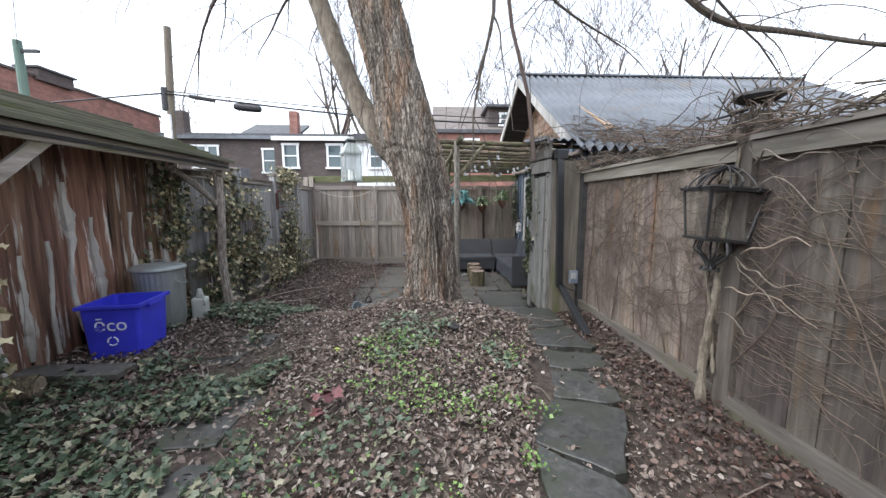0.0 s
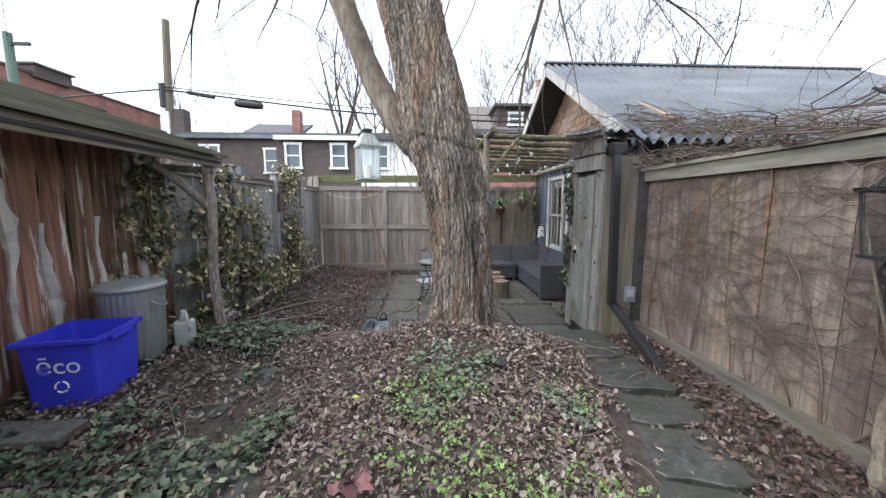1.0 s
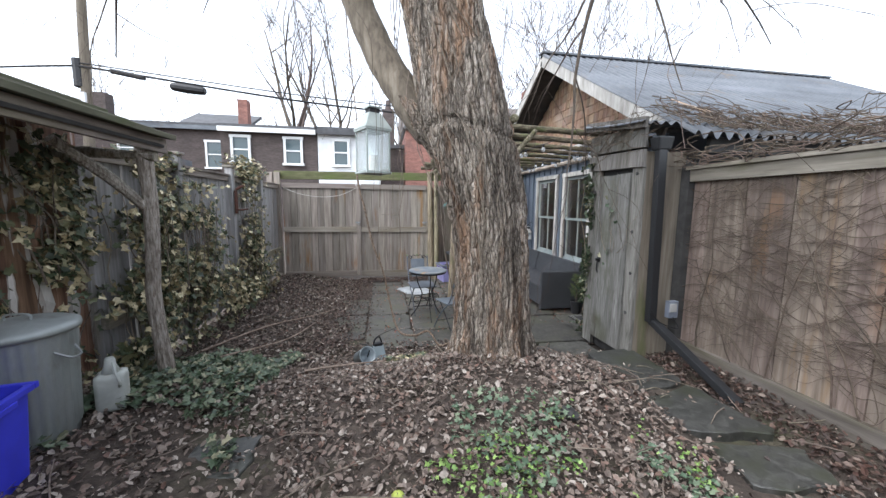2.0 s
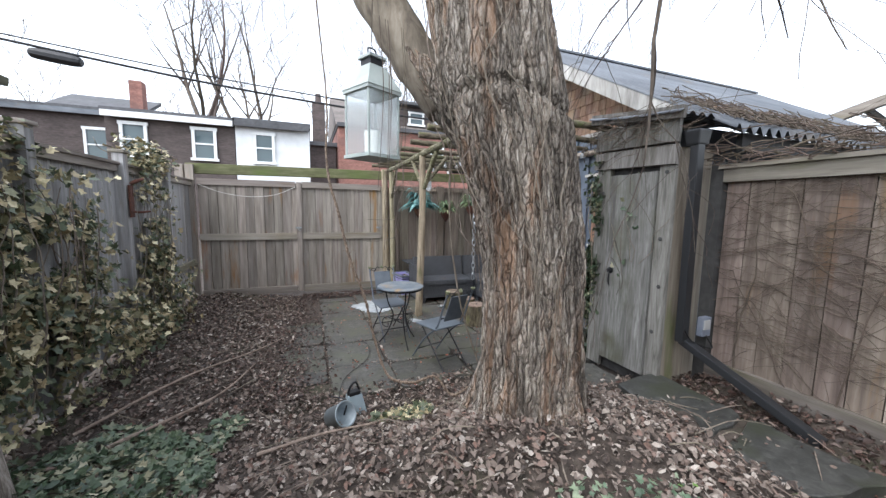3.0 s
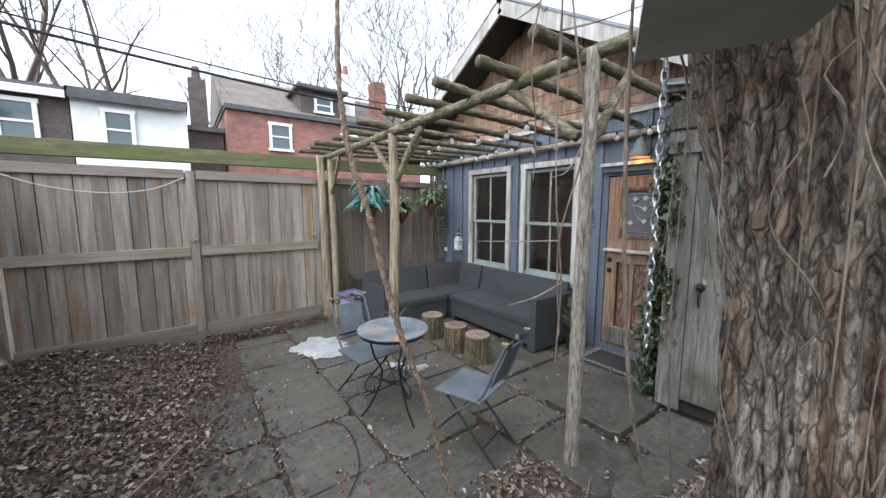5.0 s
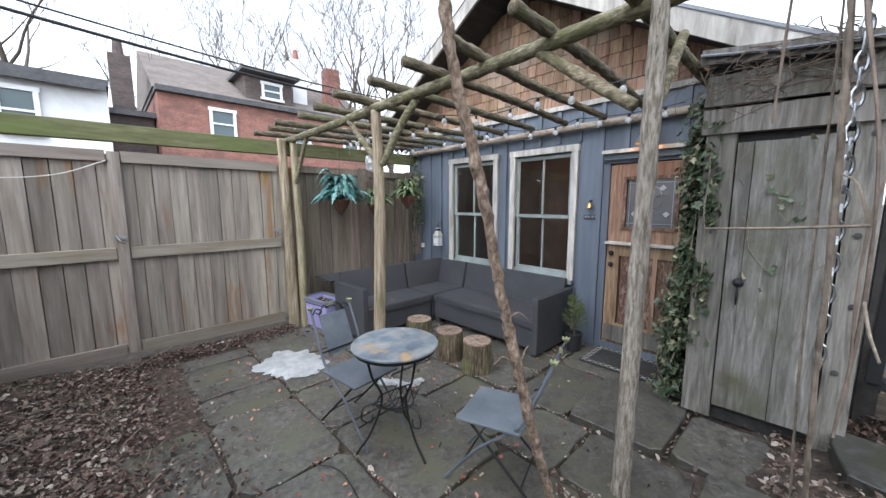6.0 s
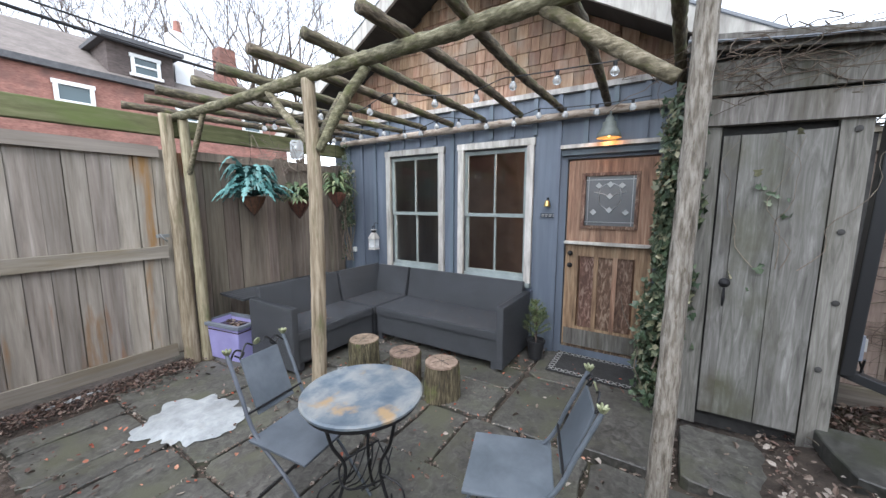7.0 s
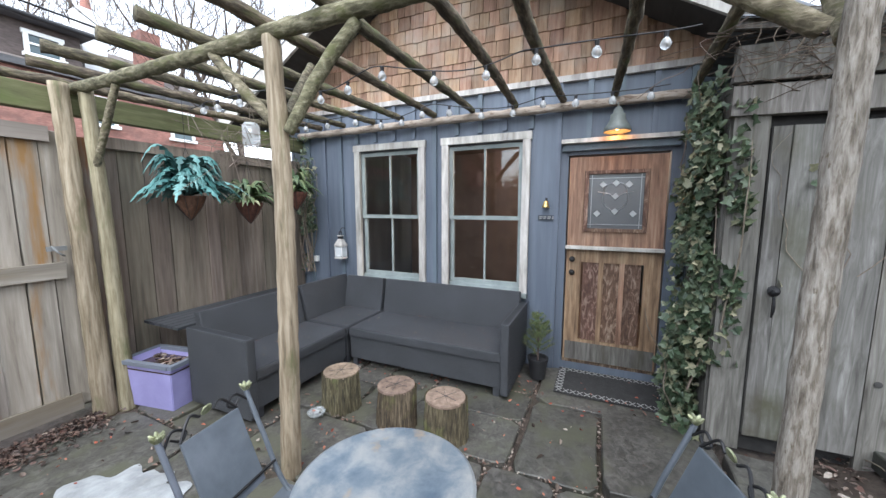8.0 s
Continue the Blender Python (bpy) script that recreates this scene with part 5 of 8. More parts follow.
for k in range(6):
    yy = -0.085 + 0.034 * k
    part("rack_bar", tube([(-0.14, yy, 0.29, 0.0035), (0, yy, 0.22, 0.0035), (0.14, yy, 0.29, 0.0035)], 10, 5), M_IRON, rack)
part("skirt", lathe([(0.248, 0.62), (0.256, 0.62), (0.256, 0.645), (0.248, 0.645), (0.248, 0.62)], 48, close=False), M_IRON, table)

M_ORNAMENT = stuff("verdigris_gilt_flower", [(0.3, (0.14, 0.15, 0.07)), (0.7, (0.36, 0.38, 0.25))], (40, 40, 40), 0.4, 0.2, vary=0.0, metal=0.4)
chair = thing("bistro_chair", -0.22, 6.8, PATIO, 188, "folding metal bistro chair with slate-blue seat and scrolled back", "chair", "chairs at the bistro table")
part("seat", box((0, 0.0, 0.412), (0.38, 0.36, 0.014), (-2, 0, 0), bevel=0.005), M_STEELBLUE, chair)
part("backrest", box((0, -0.258, 0.635), (0.22, 0.012, 0.29), (22, 0, 0), bevel=0.004), M_STEELBLUE, chair)
for sx in (-0.165, 0.165):
    part("back_upright", tube([(sx, 0.26, 0.0, 0.0085), (sx, 0.05, 0.26, 0.0085), (sx, -0.16, 0.44, 0.0095), (sx, -0.25, 0.635, 0.0095), (sx, -0.325, 0.81, 0.0095)], 24, 8), M_STEELBLUE, chair)
    part("leg", tube([(sx * 0.9, -0.27, 0.0, 0.008), (sx * 0.9, -0.05, 0.22, 0.008), (sx * 0.9, 0.13, 0.405, 0.008)], 12, 8), M_IRON, chair)
part("stretcher", tube([(-0.16, 0.16, 0.12, 0.006), (0.16, 0.16, 0.12, 0.006)], 4, 6), M_IRON, chair)
part("stretcher", tube([(-0.15, -0.18, 0.1, 0.006), (0.15, -0.18, 0.1, 0.006)], 4, 6), M_IRON, chair)
part("back_rail", tube([(-0.165, -0.205, 0.535, 0.006), (0.165, -0.205, 0.535, 0.006)], 4, 6), M_IRON, chair)
for s in (-1, 1):
    part("scroll", tube([(s * 0.16, -0.315, 0.775, 0.005), (s * 0.12, -0.33, 0.815, 0.005), (s * 0.08, -0.325, 0.795, 0.005), (s * 0.1, -0.318, 0.775, 0.005), (s * 0.13, -0.322, 0.795, 0.004)], 18, 6), M_IRON, chair)
    part("scroll", tube([(s * 0.11, -0.312, 0.77, 0.005), (s * 0.06, -0.332, 0.828, 0.005), (s * 0.025, -0.328, 0.812, 0.005)], 10, 6), M_IRON, chair)
    bm = bmesh.new()
    for k in range(6):
        a = k * math.pi / 3
        tube([(s * 0.165, -0.325, 0.81, 0.007), (s * 0.165 + 0.013 * math.cos(a), -0.325 + 0.013 * math.sin(a), 0.828, 0.008), (s * 0.165 + 0.022 * math.cos(a), -0.325 + 0.022 * math.sin(a), 0.838, 0.003)], 5, 5, bm)
    part("flower_finial", bm, M_ORNAMENT, chair, "pale green-gilt flower finial")
part("medallion", lathe([(0.019, -0.004), (0.021, 0.0), (0.015, 0.004), (0.008, 0.002), (0.002, 0.005)], 20), M_ORNAMENT, chair).matrix_basis = pose(0, -0.328 * U, 0.825 * U, 70, 0, 0)
copy_thing(chair, pose(0.1 * U, 5.84 * U, PATIO * U, 0, 0, 18))

# tote
M_LILAC = stuff("lilac_plastic", [(0.3, (0.3, 0.28, 0.56)), (0.7, (0.4, 0.38, 0.68))], (4, 4, 4), 0.4, 0.03, vary=0.0)
M_GREYPLASTIC = stuff("blue_grey_plastic", [(0.3, (0.13, 0.15, 0.19)), (0.7, (0.19, 0.21, 0.25))], (5, 5, 5), 0.45, 0.05, vary=0.0)
tote = thing("storage_tote", 0.54, 8.98, PATIO, 10, "open lilac plastic tote full of dark water and leaves", "storage tote")
bm = bmesh.new()
for (c, s) in (((0, -0.25, 0.18), (0.32, 0.014, 0.36)), ((0, 0.25, 0.18), (0.32, 0.014, 0.36)), ((-0.16, 0, 0.18), (0.014, 0.5, 0.36)), ((0.16, 0, 0.18), (0.014, 0.5, 0.36)), ((0, 0, 0.01), (0.32, 0.5, 0.02))):
    box(c, s, bm=bm)
for v in bm.verts:
    k = 0.86 + 0.14 * v.co.z / 0.36
    v.co.x *= k * 0.88
    v.co.y *= k * 0.92
part("body", bm, M_LILAC, tote)
bm = bmesh.new()
for (c, s) in (((0, -0.265, 0.355), (0.37, 0.04, 0.03)), ((0, 0.265, 0.355), (0.37, 0.04, 0.03)), ((-0.17, 0, 0.355), (0.04, 0.49, 0.03)), ((0.17, 0, 0.355), (0.04, 0.49, 0.03))):
    box(c, s, bm=bm)
for v in bm.verts:
    v.co.x *= 0.88
    v.co.y *= 0.92
part("rim", bm, M_GREYPLASTIC, tote, "grey-blue rim")
part("water", box((0, 0, 0.3), (0.29, 0.47, 0.01)), plain("murky_water", (0.05, 0.03, 0.018), 0.15), tote)
P = np.stack([rng.uniform(-0.14, 0.14, 60), rng.uniform(-0.22, 0.22, 60), np.full(60, 0.309)], -1)
M_LITTER = island_colours("leaf_litter", [(0.0, (0.045, 0.033, 0.027)), (0.2, (0.1, 0.073, 0.058)), (0.42, (0.165, 0.128, 0.104)), (0.6, (0.22, 0.178, 0.148)), (0.74, (0.15, 0.086, 0.064)), (0.86, (0.28, 0.237, 0.2)), (1.0, (0.38, 0.335, 0.29))], 0.75)
leaves("floating_leaves", P, np.tile((0, 0, 1.0), (60, 1)), rng.uniform(0.03, 0.06, 60), M_LITTER, tote)

# doormat
mat_ob = thing("doormat", 2.14, 5.77, PATIO + 0.008, 0, "black rubber doormat with a pale lattice border", "doormat")
M_RUBBER = stuff("black_rubber", [(0.3, (0.02, 0.02, 0.02)), (0.7, (0.045, 0.045, 0.045))], (60, 60, 60), 0.8, 0.5, vary=0.0)
part("mat", box((0, 0, 0.006), (0.48, 0.85, 0.012), bevel=0.003), M_RUBBER, mat_ob)
bm = bmesh.new()
M_PALELINE = plain("pale_grey_line", (0.32, 0.32, 0.31), 0.8)
for s in (-1, 1):
    for k in range(15):
        yy = -0.4 + k * 0.054
        for d in (-1, 1):
            box((s * 0.205, yy + 0.027, 0.0135), (0.07, 0.005, 0.003), (0, 0, d * 38), bm=bm)
    for k in range(7):
        xx = -0.17 + k * 0.054
        for d in (-1, 1):
            box((xx + 0.01, s * 0.39, 0.0135), (0.005, 0.07, 0.003), (0, 0, d * 38), bm=bm)
part("lattice_border", bm, M_PALELINE, mat_ob)

# potted conifer
pot = thing("potted_conifer", 2.12, 6.36, PATIO, 0, "small spruce seedling in a black nursery pot", "potted plant")
part("pot", lathe([(0.065, 0.0), (0.085, 0.17), (0.092, 0.17), (0.092, 0.19), (0.08, 0.19), (0.075, 0.16), (0.002, 0.16)], 24), plain("black_pot_plastic", (0.022, 0.022, 0.024), 0.5), pot)
M_NEEDLE = island_colours("spruce_needles", [(0.0, (0.05, 0.085, 0.03)), (0.5, (0.1, 0.14, 0.05)), (1.0, (0.19, 0.2, 0.08))], 0.6)
part("trunk", tube([(0, 0, 0.15, 0.008), (0.005, 0, 0.4, 0.006), (0, 0.004, 0.62, 0.003)], 8, 6), M_TWIG, pot)
P, N = [], []
bm = bmesh.new()
for k in range(46):
    zz = rng.uniform(0.19, 0.58)
    a = rng.uniform(0, 6.28)
    ln = 0.16 * (1 - (zz - 0.15) / 0.55) + 0.03
    d = np.array((math.cos(a), math.sin(a), rng.uniform(0.5, 1.1)))
    d /= np.linalg.norm(d)
    tube([(0, 0, zz, 0.003), (*(np.array((0, 0, zz)) + d * ln), 0.0015)], 3, 4, bm)
    for u in np.linspace(0.15, 1.05, 16):
        for _ in range(3):
            P.append(np.array((0, 0, zz)) + d * ln * u + rng.normal(0, 0.006, 3))
            N.append(rng.normal(size=3))
part("branches", bm, M_TWIG, pot)
leaves("needles", P, N, rng.uniform(0.025, 0.045, len(P)), M_NEEDLE, pot, width=0.12, fold=0.0, curl=0.1)

# snow
M_SNOW = stuff("old_snow", [(0.3, (0.25, 0.265, 0.275)), (0.7, (0.4, 0.42, 0.43))], (14, 14, 14), 0.6, 0.5, (0.33, 0.33, 0.31), (6, 6, 6), (0.6, 0.75), vary=0.0, dist=0.01)


def snow_patch(cx, cy, rx, ry, seed, rot=0.0):
    ob = thing("snow_patch", cx, cy, PATIO + 0.006, rot, "melting patch of old snow on the flagstones", "snow", "melting snow patches", "stuff")
    n, m = 90, 9
    V = [(0, 0, 0.028)]
    for j in range(1, m + 1):
        for i in range(n):
            a = 2 * math.pi * i / n
            k = 1 + 0.6 * noise.noise((math.cos(a) * 1.6 + seed, math.sin(a) * 1.6, 0)) + 0.2 * noise.noise((math.cos(a) * 4 + seed, math.sin(a) * 5, 2))
            u = j / m
            V.append((rx * k * u * math.cos(a), ry * k * u * math.sin(a), 0.028 * (1 - u ** 4) + 0.006 * noise.noise((u * 8 * math.cos(a), u * 8 * math.sin(a), seed)) * (1 - u)))
    F = [[0, 1 + i, 1 + (i + 1) % n] for i in range(n)]
    for j in range(m - 1):
        for i in range(n):
            a, b = 1 + j * n + i, 1 + j * n + (i + 1) % n
            F.append([a, a + n, b + n, b])
    sheet("snow", V, F, M_SNOW, ob, True)


snow_patch(-0.23, 8.1, 0.36, 0.37, 3.0, 25)
snow_patch(0.27, 7.12, 0.05, 0.16, 8.0, 30)
snow_patch(0.42, 6.98, 0.09, 0.04, 11.0, 0)
snow_patch(-0.6, 9.14, 0.2, 0.03, 5.0, 0)
dish = thing("glass_dish", 0.85, 7.74, PATIO + 0.004, 10, "small clear glass dish on the flags beside the post", "dish")
part("bowl", lathe([(0.03, 0.0), (0.05, 0.004), (0.066, 0.03), (0.063, 0.03), (0.047, 0.008), (0.002, 0.007)], 28), plain("clear_dish_glass", (0.85, 0.88, 0.88), 0.06, 0.0, 0.8), dish, smooth=True)
part("wax_stub", lathe([(0.018, 0.008), (0.018, 0.024), (0.002, 0.026)], 16), M_SNOW, dish)

# ---- hanging baskets ----
M_COIR = stuff("coir_basket", [(0.3, (0.06, 0.028, 0.016)), (0.7, (0.17, 0.085, 0.05))], (50, 50, 14), 0.9, 0.6, vary=0.15)
M_TEAL = island_colours("blue_green_fern", [(0.0, (0.022, 0.075, 0.07)), (0.5, (0.06, 0.18, 0.172)), (1.0, (0.17, 0.33, 0.315))], 0.5)
M_VARIEG = island_colours("variegated_leaf", [(0.0, (0.04, 0.075, 0.03)), (0.5, (0.1, 0.15, 0.065)), (0.85, (0.2, 0.23, 0.11)), (1.0, (0.42, 0.42, 0.25))], 0.5)


def basket(x, y, z, mat, kind, label):
    ob = thing("hanging_basket", x, y, z, 0, label, "hanging plant", "hanging baskets by the fence")
    part("basket", lathe([(0.004, 0.0), (0.03, 0.03), (0.08, 0.1), (0.115, 0.17), (0.12, 0.2), (0.105, 0.2), (0.002, 0.185)], 22), M_COIR, ob)
    bm = bmesh.new()
    for k in range(8):
        a = k * math.pi / 4
        tube([(0.004 * math.cos(a), 0.004 * math.sin(a), -0.005, 0.002), (0.085 * math.cos(a), 0.085 * math.sin(a), 0.1, 0.002), (0.124 * math.cos(a), 0.124 * math.sin(a), 0.2, 0.002)], 6, 4, bm)
    part("wire_frame", bm, M_IRON, ob)
    bm = bmesh.new()
    for k in range(3):
        a = k * 2.094
        tube([(0.12 * math.cos(a), 0.12 * math.sin(a), 0.2, 0.0018), (0, 0, 0.6, 0.0018)], 3, 4, bm)
    tube([(0, 0, 0.6, 0.002), (0, 0, 2.235 - z, 0.002)], 3, 4, bm)
    part("hanger", bm, M_IRON, ob)
    V, F = [], []
    nf = 150 if kind == "fern" else 85
    for k in range(nf):
        a = rng.uniform(0, 6.28)
        ln = rng.uniform(0.3, 0.52) if kind == "fern" else rng.uniform(0.18, 0.37)
        up = rng.uniform(0.9, 2.6)
        wmax = 0.06 if kind == "fern" else 0.026
        m = 19 if kind == "fern" else 11
        out = np.array((math.cos(a), math.sin(a), 0))
        lat = np.array((-math.sin(a), math.cos(a), 0))
        for i in range(m):
            u = i / (m - 1)
            c = out * ln * u * (0.95 if up < 1.3 else 0.62) + np.array((0, 0, 0.19 + ln * (up * u - (0.5 + up * 0.62) * u * u)))
            if kind == "fern":
                w = wmax * math.sin(math.pi * min(1, u * 0.9 + 0.1)) * (1.0 if i % 2 else 0.35)
            else:
                w = wmax * math.sin(math.pi * min(1, u * 0.85 + 0.15))
            b = len(V)
            V += [c - lat * w - np.array((0, 0, w * 0.4)), c, c + lat * w - np.array((0, 0, w * 0.4))]
            if i:
                F += [[b - 3, b - 2, b + 1, b], [b - 2, b - 1, b + 2, b + 1]]
    sheet("foliage", np.array(V), F, mat, ob)
    return ob


basket(0.88, 9.08, 1.22, M_TEAL, "fern", "hanging coir basket with a blue-green fern")
basket(1.42, 9.06, 1.17, M_VARIEG, "leaf", "hanging coir basket with a variegated yellow-green plant")
basket(1.93, 8.98, 1.29, M_VARIEG, "leaf", "hanging coir basket with trailing mixed greenery")

# ---- string lights ----
M_BULB = plain("clear_bulb_glass", (0.9, 0.92, 0.93), 0.05, 0.0, 0.7)
for x0, x1, zc, nm in ((2.0, 1.75, 2.22, 15), (1.15, 0.95, 2.24, 12)):
    sl = thing("string_lights", 0, 0, 0, 0, "string of clear globe bulbs wound through the rafters", "string lights", "string lights on the pergola")
    ys = np.linspace(5.5, 9.2, nm * 4 + 1)
    pts = [(x0 + (x1 - x0) * (yy - 5.5) / 3.7 + 0.08 * math.sin(yy * 5), yy, zc - 0.03 - 0.05 * abs(math.sin((yy - 5.5) * 3.6)), 0.004) for yy in ys]
    part("cable", tube(pts, len(pts) * 2, 5), M_IRON, sl)
    for i in range(2, len(pts), 4):
        px, py, pz, _ = pts[i]
        part("socket", lathe([(0.011, -0.03), (0.013, -0.005), (0.006, 0.0)], 10, (px, py, pz)), M_IRON, sl)
        part("bulb", lathe([(0.004, -0.088), (0.02, -0.08), (0.028, -0.062), (0.02, -0.042), (0.011, -0.03)], 12, (px, py, pz)), M_BULB, sl, smooth=True)
glass_lamp = thing("glass_jar_lamp", 0.7, 8.05, 1.72, 20, "clear glass jar lamp in a tangle of twigs", "lamp")
part("jar", lathe([(0.03, 0.0), (0.055, 0.02), (0.055, 0.14), (0.04, 0.16)], 20, close=False), M_BULB, glass_lamp, smooth=True)
bm = bmesh.new()
for k in range(40):
    q = rng.normal(0, 0.09, 3) + np.array((-0.08, 0, 0.03))
    tube([(*q, 0.002), (*(q + rng.normal(0, 0.09, 3)), 0.002), (*(q + rng.normal(0, 0.13, 3)), 0.0015)], 7, 4, bm)
tube([(0, 0, 0.16, 0.003), (-0.05, 0.0, 0.52, 0.003)], 4, 4, bm)
tagged(part("twig_tangle", bm, M_VINE_MID, glass_lamp), kind="stuff")

# ---- lamp, bell and sign by the door ----
M_GALV = stuff("grey_green_enamel", [(0.3, (0.13, 0.15, 0.14)), (0.7, (0.22, 0.24, 0.225))], (12, 12, 12), 0.45, 0.1, (0.2, 0.13, 0.08), (9, 9, 9), (0.64, 0.75), vary=0.0)
barn = thing("barn_lamp", 2.27, 5.82, 1.93, 0, "lit bell-shaped enamel barn lamp over the door", "wall lamp")
part("shade", lathe([(0.1, 0.0), (0.103, 0.006), (0.098, 0.03), (0.075, 0.065), (0.058, 0.095), (0.055, 0.135), (0.036, 0.145), (0.034, 0.17), (0.018, 0.19), (0.004, 0.2)], 28, close=False), M_GALV, barn, smooth=True)
part("bracket", tube([(0, 0, 0.19, 0.008), (0.05, 0, 0.24, 0.008), (0.13, 0, 0.2, 0.008)], 10, 7), M_GALV, barn)
part("bulb", lathe([(0.004, 0.012), (0.024, 0.025), (0.03, 0.045), (0.016, 0.075)], 14), plain("lit_bulb", (1.0, 0.33, 0.06), 0.4, emit=6), barn)
lamp = new("barn_lamp_light", bpy.data.lights.new("barn_lamp_light", "POINT"))
lamp.data.energy, lamp.data.color, lamp.data.shadow_soft_size = 0.7, (1.0, 0.4, 0.12), 0.03
lamp.location = (2.27 * U, 5.82 * U, 1.945 * U)
inside = new("room_light", bpy.data.lights.new("room_light", "POINT"))
inside.data.energy, inside.data.color, inside.data.shadow_soft_size = 10, (1.0, 0.72, 0.5), 0.06
inside.location = (4.3 * U, 6.4 * U, 1.9 * U)
bell = thing("door_bell", 2.36, 6.37, 1.32, 0, "small brass bell on the blue wall", "bell")
M_BRASS = plain("aged_brass", (0.55, 0.4, 0.16), 0.3, 0.9)
part("bell_body", lathe([(0.036, 0.0), (0.03, 0.012), (0.024, 0.04), (0.018, 0.058), (0.004, 0.066)], 18), M_BRASS, bell, smooth=True)
part("bracket", box((0.02, 0, 0.08), (0.05, 0.012, 0.02)), M_IRON, bell)
sign = thing("door_sign", 2.395, 6.36, 1.23, 0, "small dark plaque with illegible lettering", "sign")
part("plaque", box((0, 0, 0), (0.012, 0.165, 0.042), bevel=0.002), plain("dark_slate_plaque", (0.03, 0.04, 0.055), 0.5), sign)
bm = bmesh.new()
for k, (a, w) in enumerate(((-0.06, 0.03), (-0.02, 0.03), (0.02, 0.028), (0.055, 0.03))):
    box((-0.007, a, 0.006), (0.002, w, 0.009), bm=bm)
    box((-0.007, a + 0.004, -0.009), (0.002, w * 0.8, 0.007), bm=bm)
part("lettering", bm, M_PALELINE, sign)


def lantern(name, x, y, z, w, h, hood, mat, glass, rz, label, lean=0.0, candle=True, rods=True):
    """A glazed lantern: four corner posts, panes, a hipped hood and a vent."""
    ob = thing(name, x, y, z, rz, label, "lantern")
    if lean:
        ob.matrix_world = ob.matrix_world @ pose(0, 0, 0, 0, lean, 0)
    t = w * 0.05
    part("base", box((0, 0, 0.008), (w * 1.06, w * 1.06, 0.016)), mat, ob)
    for sx in (-1, 1):
        for sy in (-1, 1):
            part("corner_post", box((sx * (w / 2 - t / 2), sy * (w / 2 - t / 2), h / 2), (t, t, h - 0.032)), mat, ob)
    for sx, sy in ((1, 0), (-1, 0), (0, 1), (0, -1)):
        gl = part("pane", box((sx * (w / 2 - t / 2), sy * (w / 2 - t / 2), h / 2), (0.003 if sx else w - 2.1 * t, 0.003 if sy else w - 2.1 * t, h - 0.04)), glass, ob)
        gl.visible_shadow = False
    part("top_frame", box((0, 0, h - 0.008), (w * 1.08, w * 1.08, 0.016)), mat, ob)
    bm = bmesh.new()
    a, b = w * 0.56, w * 0.24
    lo = [bm.verts.new((sx * a, sy * a, h)) for sx, sy in ((-1, -1), (1, -1), (1, 1), (-1, 1))]
    hi = [bm.verts.new((sx * b, sy * b, h + hood)) for sx, sy in ((-1, -1), (1, -1), (1, 1), (-1, 1))]
    for i in range(4):
        j = (i + 1) % 4
        bm.faces.new((lo[i], lo[j], hi[j], hi[i]))
    bm.faces.new(hi)
    bm.faces.new(lo[::-1])
    part("hood", bm, mat, ob)
    part("vent", box((0, 0, h + hood + 0.018), (b * 1.7, b * 1.7, 0.03)), M_IRON, ob)
    part("vent_cap", box((0, 0, h + hood + 0.04), (b * 2.2, b * 2.2, 0.012)), mat, ob)
    part("ring", tube([(-0.02, 0, h + hood + 0.045, 0.004), (-0.022, 0, h + hood + 0.085, 0.004), (0.022, 0, h + hood + 0.085, 0.004), (0.02, 0, h + hood + 0.045, 0.004)], 10, 6), M_IRON, ob)
    if candle:
        part("candle", lathe([(w * 0.2, 0.016), (w * 0.2, h * 0.42), (0.002, h * 0.42)], 18), plain("wax_" + name, (0.75, 0.73, 0.68), 0.5), ob)
    return ob


M_LANTERN = stuff("grey_green_lantern_metal", [(0.3, (0.3, 0.34, 0.32)), (0.7, (0.42, 0.46, 0.43))], (9, 9, 9), 0.5, 0.1, (0.2, 0.17, 0.13), (8, 8, 8), (0.66, 0.78), vary=0.0)
M_FROST = plain("misted_glass", (0.88, 0.92, 0.92), 0.1, 0.0, 0.93)
big = lantern("hanging_lantern", -0.87, 4.27, 1.665, 0.19, 0.325, 0.115, M_LANTERN, M_FROST, 28, "large pale metal lantern with misted panes hanging from the tree")
bm = bmesh.new()
tube([(0, 0, 0.56, 0.003), (0.0, 0.03, 1.0, 0.003), (-0.05, 0.36, 1.4, 0.003)], 10, 5, bm)
for k in range(5):
    a = rng.uniform(-0.1, 0.1)
    tube([(a, -0.12, 0.62, 0.002), (a + 0.02, -0.125, 0.3, 0.002), (a - 0.01, -0.12, -0.05 - 0.1 * k, 0.0015)], 10, 4, bm)
part("chain", bm, M_VINE_DARK, big)
small = lantern("wall_lantern", 2.3, 8.7, 0.72, 0.1, 0.16, 0.07, M_WHITEWASH, M_BULB, 5, "small whitewashed lantern hanging on the blue wall", candle=False)
part("hook", tube([(0, 0, 0.3, 0.004), (0.03, 0, 0.36, 0.004), (0.1, 0, 0.35, 0.004)], 8, 5), M_IRON, small)
M_BLACKMETAL = stuff("rusted_black_metal", [(0.3, (0.02, 0.02, 0.021)), (0.7, (0.055, 0.052, 0.05))], (15, 15, 15), 0.5, 0.15, vary=0.0, metal=0.4)
M_DIMGLASS = plain("dusty_grey_glass", (0.95, 0.96, 0.96), 0.02, 0.0, 1.0)
fl = lantern("coach_lantern", 1.82, 2.13, 1.18, 0.31, 0.32, 0.02, M_BLACKMETAL, M_DIMGLASS, -10, "black coach lantern caught in the creeper on the fence", lean=4, candle=False)
